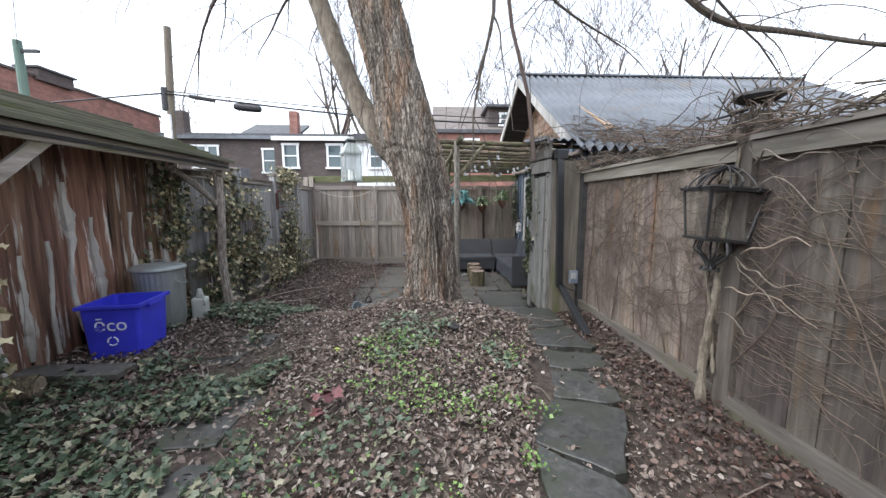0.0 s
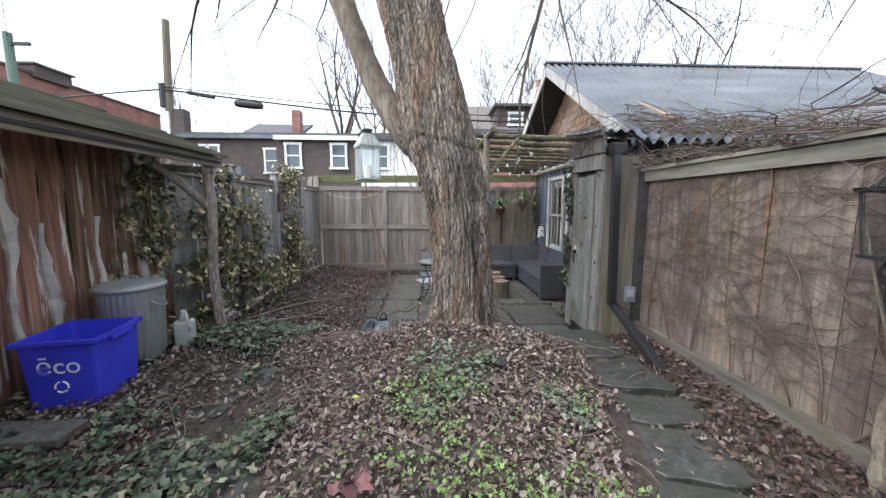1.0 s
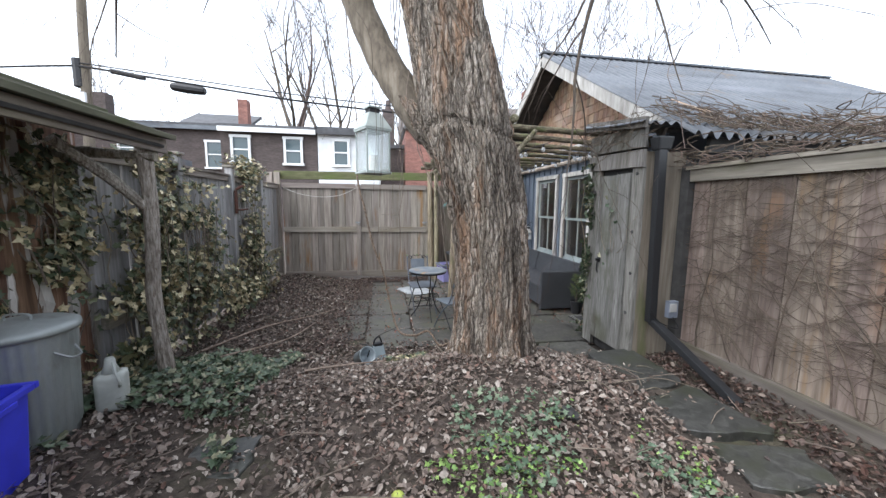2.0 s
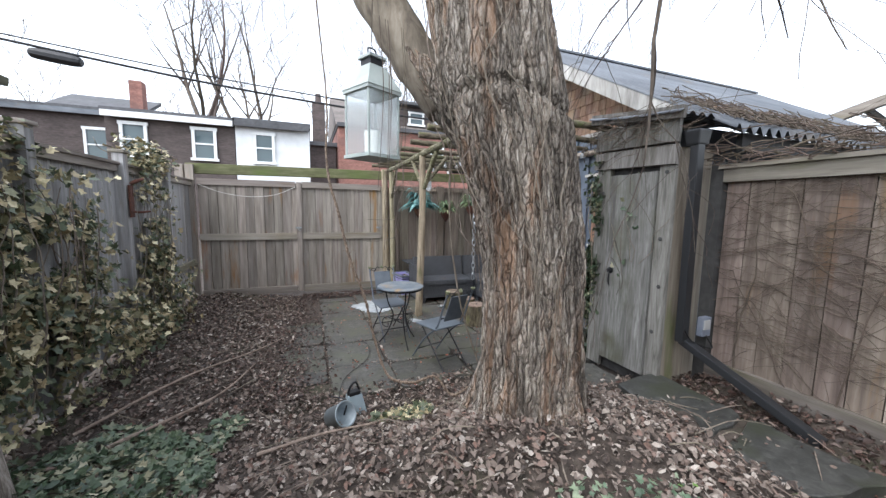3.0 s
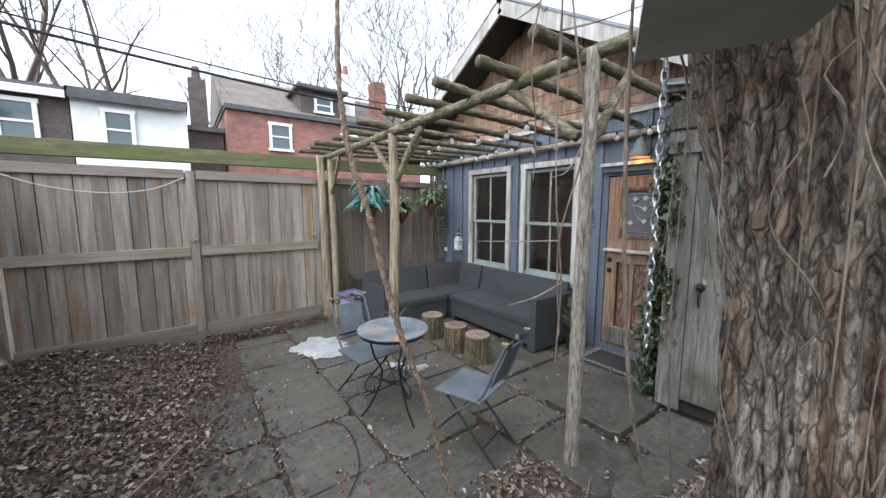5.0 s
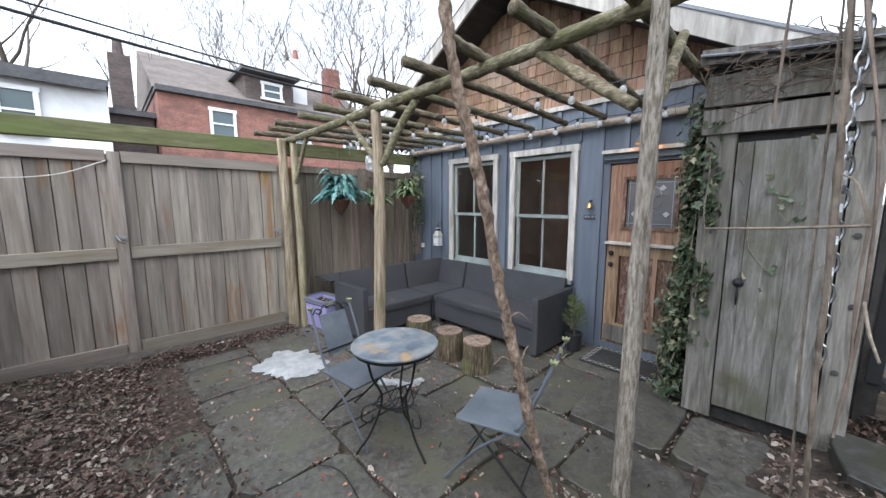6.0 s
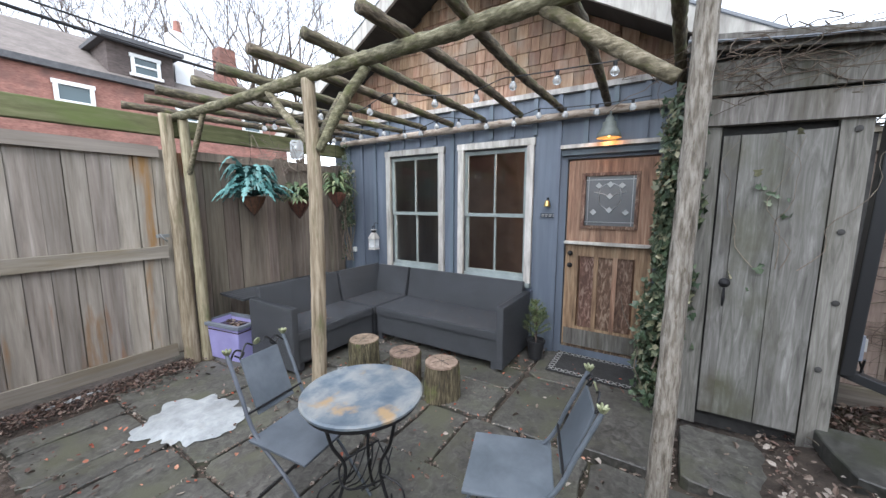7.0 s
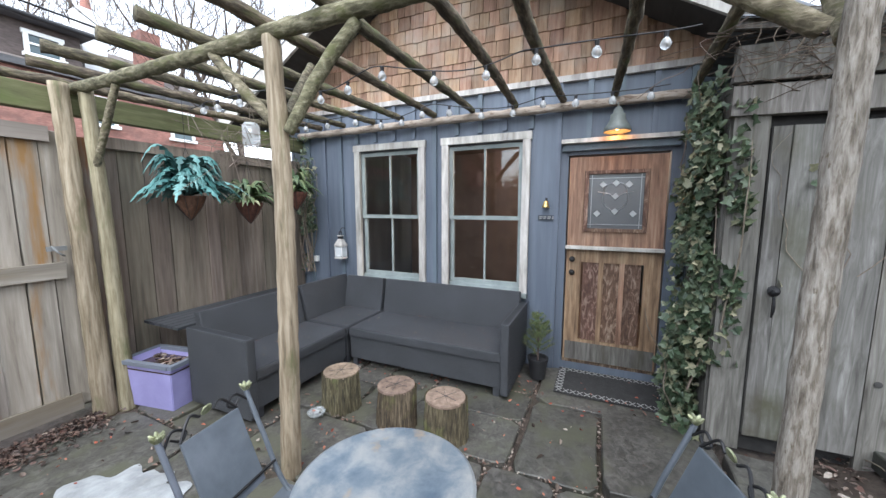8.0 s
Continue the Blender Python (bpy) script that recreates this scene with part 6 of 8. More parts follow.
bm = bmesh.new()
for s in (-1, 1):
    tube([(0, s * 0.12, 0.3, 0.008), (0.0, s * 0.16, 0.36, 0.008), (0, s * 0.08, 0.42, 0.008), (0, 0, 0.46, 0.008)], 14, 6, bm)
    tube([(0, s * 0.12, 0.0, 0.008), (0, s * 0.14, -0.08, 0.008), (0, s * 0.05, -0.15, 0.008), (0, 0, -0.2, 0.008)], 14, 6, bm)
    tube([(s * 0.12, 0, 0.3, 0.008), (s * 0.14, 0.0, 0.37, 0.008), (0, 0, 0.45, 0.008)], 12, 6, bm)
    for a in (0.4, 1.2, 2.0, 2.8):
        c, e = s * math.cos(a), s * math.sin(a)
        tube([(0.19 * c, 0.19 * e, 0.335, 0.005), (0.205 * c, 0.205 * e, 0.315, 0.005), (0.18 * c, 0.18 * e, 0.31, 0.005), (0.17 * c, 0.17 * e, 0.35, 0.005), (0.1 * c, 0.1 * e, 0.42, 0.005), (0.02 * c, 0.02 * e, 0.46, 0.006)], 18, 5, bm)
        tube([(0.09 * c, 0.09 * e, 0.0, 0.006), (0.1 * c, 0.1 * e, -0.06, 0.006), (0.03 * c, 0.03 * e, -0.12, 0.006), (0.02 * c, 0.02 * e, -0.17, 0.006), (0.05 * c, 0.05 * e, -0.19, 0.005), (0.045 * c, 0.045 * e, -0.165, 0.004)], 18, 5, bm)
tube([(0, 0, 0.44, 0.01), (0.14, 0, 0.46, 0.01)], 5, 6, bm)
tagged(part("scrollwork", bm, M_BLACKMETAL, fl), kind="stuff")
for ch in [c for c in fl.children if c.name.startswith(("vent", "ring"))]:
    bpy.data.objects.remove(ch)
for ch in fl.children:
    if ch.name.startswith(("scrollwork", "vent", "ring")):
        continue
    for v in ch.data.vertices:
        k = 0.76 + 0.24 * min(1.0, max(0.0, v.co.z / (0.32 * U)))
        v.co.x *= k
        v.co.y *= k
outlet = thing("outlet_box", 2.385, 9.16, 0.68, 0, "small white outlet box on the blue wall", "outlet")
part("box", box((0, 0, 0), (0.04, 0.05, 0.07), bevel=0.005), plain("white_plastic", (0.7, 0.7, 0.68), 0.4), outlet)

# ---- bins by the shed ----
def open_box(w, d, h, foot, wall=0.01, r=0.03):
    """A moulded open box in one shell: rounded corners, narrower foot, inner and outer skin."""
    bm = bmesh.new()

    def ring(k, z, inset):
        out = []
        for cx, cy, a0 in ((1, 1, 0), (-1, 1, 90), (-1, -1, 180), (1, -1, 270)):
            for i in range(5):
                a = radians(a0 + 22.5 * i)
                out.append(bm.verts.new((cx * (w / 2 * k - inset - r) + r * math.cos(a), cy * (d / 2 * k - inset - r) + r * math.sin(a), z)))
        return out

    rings = [ring(foot, 0.0, 0), ring((foot + 1) / 2, h / 2, 0), ring(1, h, 0), ring(1, h, wall), ring((foot + 1) / 2, h / 2, wall), ring(foot, wall, wall)]
    n = len(rings[0])
    for a, b in zip(rings, rings[1:]):
        for k in range(n):
            bm.faces.new((a[k], a[(k + 1) % n], b[(k + 1) % n], b[k]))
    bm.faces.new(rings[0][::-1])
    bm.faces.new(rings[-1])
    return bm



M_BLUEBIN = stuff("blue_bin_plastic", [(0.3, (0.045, 0.05, 0.6)), (0.7, (0.06, 0.07, 0.76))], (5, 5, 5), 0.38, 0.03, vary=0.0)
binx, biny = -2.6, 3.1
bz = 0.09
rec = thing("recycling_bin", binx, biny, bz, 10, "open bright blue plastic recycling box on the leaves", "recycling bin")
W, D, H = 0.42, 0.44, 0.5
part("body", open_box(W, D, H, 0.88), M_BLUEBIN, rec)
bm = bmesh.new()
for c, s in (((0, -D / 2 - 0.004, H - 0.012), (W + 0.036, 0.028, 0.03)), ((0, D / 2 + 0.004, H - 0.012), (W + 0.036, 0.028, 0.03)), ((-W / 2 - 0.004, 0, H - 0.012), (0.028, D - 0.02, 0.03)), ((W / 2 + 0.004, 0, H - 0.012), (0.028, D - 0.02, 0.03))):
    box(c, s, bm=bm, bevel=0.006)
box((W / 2 + 0.012, 0, H - 0.04), (0.02, 0.2, 0.03), bm=bm, bevel=0.006)
part("rim", bm, M_BLUEBIN, rec)
M_WHITEPRINT = plain("pale_print", (0.75, 0.78, 0.85), 0.5)
fc = bpy.data.curves.new("eco", "FONT")
fc.body, fc.size, fc.align_x, fc.extrude = "\u0113co", 0.15 * U, "CENTER", 0.001
fc.materials.append(M_WHITEPRINT)
txt = new("lettering", fc)
txt.parent = rec
txt.matrix_basis = pose(0.0, (-D / 2 * 0.95 - 0.004) * U, 0.29 * U, 90 + 3.0, 0, 0)
bm = bmesh.new()
for k in range(3):
    a0 = radians(90 + 120 * k)
    pts = [(0.035 * math.cos(a0 + u), -D / 2 * 0.928 - 0.003, 0.2 + 0.035 * math.sin(a0 + u), 0.006) for u in np.linspace(0.25, 1.85, 5)]
    tube(pts, 8, 5, bm)
part("recycling_mark", bm, M_WHITEPRINT, rec)

M_CAN = stuff("galvanised_can", [(0.3, (0.3, 0.33, 0.32)), (0.7, (0.46, 0.49, 0.48))], (7, 7, 3), 0.45, 0.08, (0.2, 0.19, 0.16), (4, 4, 2), (0.6, 0.78), vary=0.0, metal=0.35)
cx, cy = -2.67, 3.6
can = thing("trash_can", cx, cy, on_ground(cx, cy), 0, "dented grey galvanised trash can with lid", "trash can")
seg = 120
bm = bmesh.new()
rings = []
for r, z in ((0.178, 0.0), (0.182, 0.05), (0.188, 0.06), (0.208, 0.57), (0.214, 0.59), (0.214, 0.61)):
    ring = []
    for k in range(seg):
        a = 2 * math.pi * k / seg
        rr = r + (0.005 * math.cos(30 * a) if 0.055 < z < 0.59 else 0)
        ring.append(bm.verts.new((rr * math.cos(a), rr * math.sin(a), z)))
    rings.append(ring)
for a, b in zip(rings, rings[1:]):
    for k in range(seg):
        bm.faces.new((a[k], a[(k + 1) % seg], b[(k + 1) % seg], b[k]))
bm.faces.new(rings[0][::-1])
part("body", bm, M_CAN, can, smooth=True)
lid = part("lid", lathe([(0.228, 0.595), (0.233, 0.61), (0.23, 0.628), (0.2, 0.642), (0.1, 0.66), (0.002, 0.664)], 48), M_CAN, can, "dull domed lid", smooth=True)
part("lid_handle", tube([(-0.06, 0, 0.658, 0.007), (-0.05, 0, 0.69, 0.007), (0.05, 0, 0.69, 0.007), (0.06, 0, 0.658, 0.007)], 10, 6), M_CAN, lid)
for s in (-1, 1):
    part("side_handle", tube([(0.19 * s, -0.06, 0.5, 0.006), (0.245 * s, -0.03, 0.46, 0.006), (0.245 * s, 0.03, 0.46, 0.006), (0.19 * s, 0.06, 0.5, 0.006)], 10, 6), M_STEEL, can)

jug = thing("plastic_jug", -2.46, 3.86, on_ground(-2.46, 3.86), 20, "pale translucent plastic jug behind the trash can", "jug")
M_JUG = stuff("dirty_white_plastic", [(0.3, (0.36, 0.38, 0.35)), (0.7, (0.55, 0.57, 0.53))], (8, 8, 8), 0.5, 0.05, vary=0.0)
part("body", box((0, 0, 0.12), (0.15, 0.13, 0.24), bevel=0.03), M_JUG, jug, smooth=True)
part("neck", lathe([(0.05, 0.23), (0.03, 0.28), (0.025, 0.32), (0.02, 0.33)], 16), M_JUG, jug, smooth=True)
part("handle", tube([(0.05, -0.06, 0.16, 0.009), (0.06, -0.1, 0.2, 0.009), (0.04, -0.08, 0.27, 0.009), (0.02, -0.02, 0.3, 0.009)], 12, 6), M_JUG, jug)

plank = thing("old_plank", -2.62, 2.62, on_ground(-2.62, 2.62) + 0.03, 5, "rotting plank lying beside the shed", "plank")
part("plank", box((0, 0, 0.02), (0.7, 0.2, 0.045), (0, 2, 0), bevel=0.006), M_SILVER, plank)
log = thing("split_log", -2.78, 2.28, on_ground(-2.78, 2.28), 25, "split firewood log with peeling bark", "firewood")
V, F = bark_trunk([(0, 0, -0.2, 0.09), (0, 0, 0.0, 0.1), (0, 0, 0.2, 0.085)], 18, 40, 0.016)
lg2 = sheet("log", V[:, [2, 0, 1]] + np.array((0, 0, 0.09)), F, M_STUMPBARK, log, True)
part("cut_end", lathe([(0.088, 0), (0.002, 0.003)], 24), M_ENDGRAIN, log).matrix_basis = pose(0.2 * U, 0, 0.09 * U, 0, 90, 0)

# ---- things by the right fence ----
M_BLACKPIPE = plain("black_pipe_plastic", (0.02, 0.021, 0.023), 0.4)
ds = thing("downspout", 1.68, 4.36, 0.0, 0, "square black downspout between store and fence", "downspout")
part("pipe", box((-0.0, 0, 1.16), (0.08, 0.065, 1.62), (1, -2.2, 0), bevel=0.008), M_BLACKPIPE, ds)
part("hopper", box((-0.02, 0.0, 2.0), (0.16, 0.13, 0.12), bevel=0.015, taper=0.75), M_BLACKPIPE, ds)
part("spout", box((0.03, -0.44, 0.2), (0.075, 0.98, 0.06), (19, 0, -3), bevel=0.008), M_BLACKPIPE, ds, "dark pipe sloping to the path")
meter = thing("outdoor_socket", 1.86, 4.3, 0.42, 0, "grey outdoor electrical box with a cable", "electrical box")
part("box", box((0, 0, 0.07), (0.1, 0.05, 0.16), bevel=0.006), M_GREYPLASTIC, meter)
part("cover", box((-0.01, -0.03, 0.09), (0.07, 0.012, 0.08), bevel=0.004), M_PALELINE, meter)
part("cable", tube([(0, -0.02, 0.0, 0.006), (0.03, -0.06, -0.1, 0.006), (-0.12, 0.0, -0.05, 0.006), (-0.2, 0.02, 0.05, 0.006)], 14, 6), M_IRON, meter)

# ---- small things on the ground ----
ball = thing("tennis_ball", -0.75, 2.89, on_ground(-0.75, 2.89) + 0.035, 0, "yellow-green tennis ball in the leaves", "ball")
bm = bmesh.new()
bmesh.ops.create_icosphere(bm, subdivisions=3, radius=0.032)
part("felt", bm, stuff("yellow_felt", [(0.3, (0.3, 0.36, 0.06)), (0.7, (0.45, 0.52, 0.12))], (90, 90, 90), 0.95, 0.4, vary=0.0), ball, smooth=True)
part("seam", tube([(0.032 * math.cos(u), 0.032 * math.sin(u), 0.014 * math.cos(2 * u), 0.0014) for u in np.linspace(0, 6.28, 24)], 40, 4), M_PALELINE, ball)
M_DULLZINC = stuff("dull_zinc", [(0.3, (0.22, 0.26, 0.28)), (0.7, (0.4, 0.45, 0.47))], (9, 9, 9), 0.4, 0.1, vary=0.0, metal=0.3)
M_DUSTGLASS = plain("dusty_blue_glass", (0.5, 0.6, 0.64), 0.25, 0.0, 0.4)
broken = thing("tin_lantern", -0.87, 5.2, on_ground(-0.87, 5.2), 15, "small glass and tin lantern lying by the flags", "lantern")
bm = bmesh.new()
lo = [bm.verts.new(p) for p in ((-0.085, -0.06, 0), (0.085, -0.06, 0), (0.085, 0.06, 0), (-0.085, 0.06, 0))]
hi = [bm.verts.new(p) for p in ((-0.055, -0.03, 0.15), (0.055, -0.03, 0.15), (0.055, 0.03, 0.15), (-0.055, 0.03, 0.15))]
for i in range(4):
    j = (i + 1) % 4
    bm.faces.new((lo[i], lo[j], hi[j], hi[i]))
bm.faces.new(hi)
bm.faces.new(lo[::-1])
part("body", bm, M_DUSTGLASS, broken)
part("handle", tube([(-0.05, 0, 0.15, 0.008), (-0.03, 0.0, 0.22, 0.009), (0.02, 0.01, 0.24, 0.009), (0.05, 0, 0.15, 0.008)], 12, 6), M_IRON, broken)
part("cap", box((0, 0, 0.165), (0.09, 0.06, 0.03), bevel=0.006), M_IRON, broken)
wc = thing("tin_pot", -1.05, 5.02, on_ground(-1.05, 5.02), 0, "tipped galvanised pot beside the flags", "pot")
ob = part("pot", lathe([(0.07, 0.0), (0.085, 0.17), (0.092, 0.17), (0.088, 0.176), (0.075, 0.165), (0.06, 0.012), (0.002, 0.01)], 28), M_DULLZINC, wc, smooth=True)
ob.matrix_basis = pose(0, 0, 0.07 * U, 62, 0, 35)
part("handle", tube([(0.08, -0.05, 0.1, 0.006), (0.1, -0.03, 0.2, 0.006), (0.0, 0.06, 0.2, 0.006)], 10, 6), M_IRON, wc)
rock = thing("dark_rock", 0.26, 3.27, on_ground(0.26, 3.27), 30, "dark broken stone in the leaf litter", "stone")
bm = bmesh.new()
bmesh.ops.create_icosphere(bm, subdivisions=3, radius=0.06)
for v in bm.verts:
    v.co *= 1 + 0.35 * noise.noise(v.co * 18)
    v.co.z = v.co.z * 0.6 + 0.02
part("stone", bm, M_DARKFILL, rock)

# ---- beyond the fences ----
M_BRICK = stuff("old_red_brick", [(0.3, (0.2, 0.085, 0.066)), (0.7, (0.34, 0.175, 0.142))], (7, 7, 22), 0.9, 0.2, (0.15, 0.085, 0.072), (1.2, 1.2, 1.2), (0.5, 0.75), vary=0.0)
M_DARKBRICK = stuff("dark_brown_brick", [(0.3, (0.06, 0.046, 0.042)), (0.7, (0.12, 0.095, 0.088))], (5, 5, 16), 0.9, 0.1, vary=0.0)
M_STUCCO = stuff("white_painted_wall", [(0.3, (0.66, 0.67, 0.68)), (0.7, (0.8, 0.8, 0.8))], (2, 2, 2), 0.8, 0.05, vary=0.0)
M_SLATE = stuff("dark_roof_felt", [(0.3, (0.06, 0.06, 0.065)), (0.7, (0.11, 0.11, 0.115))], (6, 6, 6), 0.8, 0.1, vary=0.0)
M_BROWNROOF = stuff("brown_shingle_roof", [(0.3, (0.12, 0.1, 0.09)), (0.7, (0.19, 0.165, 0.15))], (6, 6, 12), 0.9, 0.1, vary=0.0)
M_WHITETRIM = plain("white_trim_paint", (0.75, 0.75, 0.74), 0.6)
M_FARGLASS = plain("far_window_glass", (0.07, 0.1, 0.11), 0.08)


def far_window(house, x, y, z0, z1, w):
    win = part("window", box((x, y - 0.03, (z0 + z1) / 2), (w, 0.05, z1 - z0)), M_FARGLASS, house)
    for s in (-1, 1):
        part("frame", box((x + s * w / 2, y - 0.08, (z0 + z1) / 2), (0.12, 0.1, z1 - z0 + 0.1)), M_WHITETRIM, win)
    part("frame", box((x, y - 0.085, z1), (w + 0.2, 0.1, 0.14)), M_WHITETRIM, win)
    part("frame", box((x, y - 0.085, (z0 + z1) / 2), (w, 0.06, 0.07)), M_WHITETRIM, win)
    part("sill", box((x, y - 0.11, z0 - 0.03), (w + 0.25, 0.16, 0.12)), M_WHITETRIM, win)
    return win


def terrace(x0, x1, y, top, mat, label, windows, roofmat, cornice=None, depth=8.0):
    ob = thing("row_house", 0, 0, 0, 0, label, "house", "row houses across the lane")
    part("wall", box(((x0 + x1) / 2, y + depth / 2, top / 2 - 0.5), (x1 - x0 - 0.02, depth, top + 1)), mat, ob)
    part("roof", box(((x0 + x1) / 2, y + depth / 2, top + 0.12), (x1 - x0 + 0.1, depth + 0.5, 0.22)), roofmat, ob)
    if cornice:
        part("cornice", box(((x0 + x1) / 2, y - 0.32, top - 0.05), (x1 - x0 - 0.04, 0.12, 0.24)), cornice, ob)
    for x, z0, z1, w in windows:
        far_window(ob, x, y, z0, z1, w)
    return ob


terrace(-9.1, -4.28, 22.0, 5.25, M_DARKBRICK, "dark brown brick house with a flat white cornice", [(-5.5, 3.55, 4.9, 0.85), (-8.1, 3.55, 4.9, 0.85)], M_SLATE, M_WHITETRIM)
white = terrace(-4.26, -0.96, 22.0, 5.3, M_STUCCO, "white painted house with one grey window", [(-3.03, 3.55, 4.89, 0.8)], M_SLATE, M_SLATE)
gap = terrace(-0.94, 0.55, 25.0, 5.0, M_DARKBRICK, "narrow dark house with a tall chimney", [], M_SLATE)
part("chimney", box((-0.4, 25.2, 6.2), (0.7, 0.7, 2.4)), M_DARKBRICK, gap)
part("chimney_pot", lathe([(0.2, 7.4), (0.15, 8.0)], 10, (-0.4, 25.2, 0)), M_DARKBRICK, gap)
red = terrace(0.6, 11.5, 24.0, 6.0, M_BRICK, "red brick house with white sash windows and dormer", [(2.95, 4.35, 5.6, 0.95), (6.6, 4.5, 5.5, 0.8), (9.5, 4.4, 5.6, 0.9)], M_SLATE)
bm = bmesh.new()
pts = [(0.5, 24.2, 6.2), (11.6, 24.2, 6.2), (11.6, 29.0, 9.0), (0.5, 29.0, 9.0), (0.5, 33.0, 6.2), (11.6, 33.0, 6.2)]
vs = [bm.verts.new(p) for p in pts]
for q in ((0, 1, 2, 3), (3, 2, 5, 4), (0, 3, 4), (1, 5, 2), (0, 4, 5, 1)):
    bm.faces.new([vs[i] for i in q])
part("pitched_roof", bm, M_BROWNROOF, red)
part("dormer", box((5.4, 26.0, 7.2), (2.3, 2.2, 1.3)), M_DARKBRICK, red)
part("dormer_roof", box((5.4, 25.8, 7.92), (2.8, 2.9, 0.16)), M_SLATE, red)
far_window(red, 5.5, 24.9, 6.75, 7.5, 0.9)
for cx in (7.3, 9.4):
    part("chimney", box((cx, 26.0, 8.0), (0.8, 0.8, 2.8)), M_STUCCO if cx < 8 else M_BRICK, red)
part("chimney_pot", lathe([(0.2, 9.4), (0.14, 10.0)], 10, (7.3, 26.0, 0)), M_BRICK, red)
brown = terrace(-19.5, -9.2, 26.0, 6.0, M_DARKBRICK, "long brown brick terrace with pale window frames", [(-15.8, 3.9, 5.4, 0.9), (-14.9, 3.9, 5.4, 0.7), (-11.0, 3.6, 5.2, 1.0), (-10.0, 3.6, 5.0, 0.7)], M_SLATE, M_CORR)
part("chimney", box((-9.4, 26.5, 7.0), (0.55, 0.6, 1.7)), M_BRICK, brown)
part("chimney", box((-17.3, 26.5, 7.0), (0.9, 0.7, 1.6)), M_DARKBRICK, brown)
bm = bmesh.new()
vs = [bm.verts.new(p) for p in ((-13.5, 26.2, 6.1), (-9.3, 26.2, 6.1), (-9.3, 29.5, 7.6), (-13.5, 29.5, 7.6))]
bm.faces.new(vs)
vs2 = [bm.verts.new((v.co.x, v.co.y, v.co.z - 0.2)) for v in vs]
bm.faces.new(vs2[::-1])
for i in range(4):
    bm.faces.new((vs[i], vs2[i], vs2[(i + 1) % 4], vs[(i + 1) % 4]))
part("pitched_roof", bm, M_SLATE, brown)
works = thing("brick_building", 0, 0, 0, 0, "long red brick building with a flat coping", "building")
part("wall", box((-28.0, 25.0, 4.1), (8.0, 18.0, 10.0)), M_BRICK, works)
part("coping", box((-28.0, 25.0, 9.17), (8.2, 18.2, 0.16)), M_DARKBRICK, works)
part("parapet_tower", box((-24.3, 24.9, 9.3), (1.2, 2.2, 0.7)), M_DARKBRICK, works)
part("tower_cap", box((-24.3, 24.9, 9.7), (1.5, 2.5, 0.12)), M_SLATE, works)
# unseen wall, added to close the yard behind the camera; blocks sky light there
rear = thing("wall_rear", 0, 0, 0, 0, "plain brick-coloured wall added out of view behind the camera", "wall", kind="structure")
part("brickwork", box((-0.4, -3.4, 1.6), (6.0, 0.3, 3.6)), M_BRICK, rear)

M_POLE = stuff("utility_pole_wood", [(0.3, (0.1, 0.08, 0.06)), (0.7, (0.2, 0.17, 0.13))], (8, 8, 1), 0.9, 0.2, vary=0.0)
pole = thing("utility_pole", -10.9, 16.0, 0, 0, "wooden utility pole with a transformer sleeve", "utility pole")
part("pole", tube([(-0.12, 0, -0.2, 0.17), (0.28, 0, 8.6, 0.13)], 8, 12), M_POLE, pole)
part("cable_guard", box((0.05, -0.17, 4.6), (0.3, 0.1, 1.0)), M_STUCCO, pole)
part("guard_sleeve", lathe([(0.19, 5.3), (0.19, 6.2)], 12), M_IRON, pole)
pole2 = thing("utility_pole", -14.5, 14.0, 0, 0, "green metal service pole with a small bracket", "utility pole")
part("pole", tube([(0, 0, -0.2, 0.16), (0, 0, 7.15, 0.13)], 8, 12), stuff("green_pole_paint", [(0.3, (0.09, 0.14, 0.11)), (0.7, (0.14, 0.2, 0.16))], (3, 3, 1), 0.7, 0.1, vary=0.0), pole2)
part("bracket", box((0.4, 0, 6.8), (0.6, 0.1, 0.1)), M_IRON, pole2)
cable = thing("overhead_cable", 0, 0, 0, 0, "thick overhead cables with a splice case", "cable")
part("cable", tube([(-30, 17.5, 6.4, 0.03), (-20, 16.8, 5.6, 0.03), (-10.9, 15.85, 5.95, 0.035)], 20, 6), M_IRON, cable)
part("cable", tube([(-10.9, 15.85, 5.95, 0.035), (-2.0, 16.0, 5.12, 0.035), (6.8, 16.0, 4.97, 0.035), (20.0, 16.0, 5.9, 0.035)], 40, 6), M_IRON, cable)
part("cable", tube([(-10.9, 15.85, 6.05, 0.022), (-2.0, 16.0, 5.35, 0.022), (6.8, 16.0, 5.2, 0.022), (20.0, 16.0, 6.3, 0.022)], 40, 5), M_IRON, cable)
part("splice_case", tube([(-8.1, 15.9, 5.48, 0.02), (-8.0, 15.9, 5.47, 0.14), (-7.1, 15.9, 5.38, 0.14), (-7.0, 15.9, 5.37, 0.02)], 12, 10), M_IRON, cable)
part("splice_case", tube([(-9.9, 15.9, 5.86, 0.09), (-8.9, 15.9, 5.7, 0.09)], 6, 8), M_IRON, cable)
part("cable", tube([(-14.5, 14, 7.0, 0.012), (-6.0, 6.0, 8.6, 0.012), (0, 0, 10.5, 0.012)], 20, 5), M_IRON, cable)
unit = thing("rooftop_unit", -6.6, 12.5, 0, 0, "grey metal utility cabinet beyond the fence", "utility cabinet")
part("cabinet", box((0, 0, 1.3), (0.9, 0.6, 2.6)), M_CORR, unit)

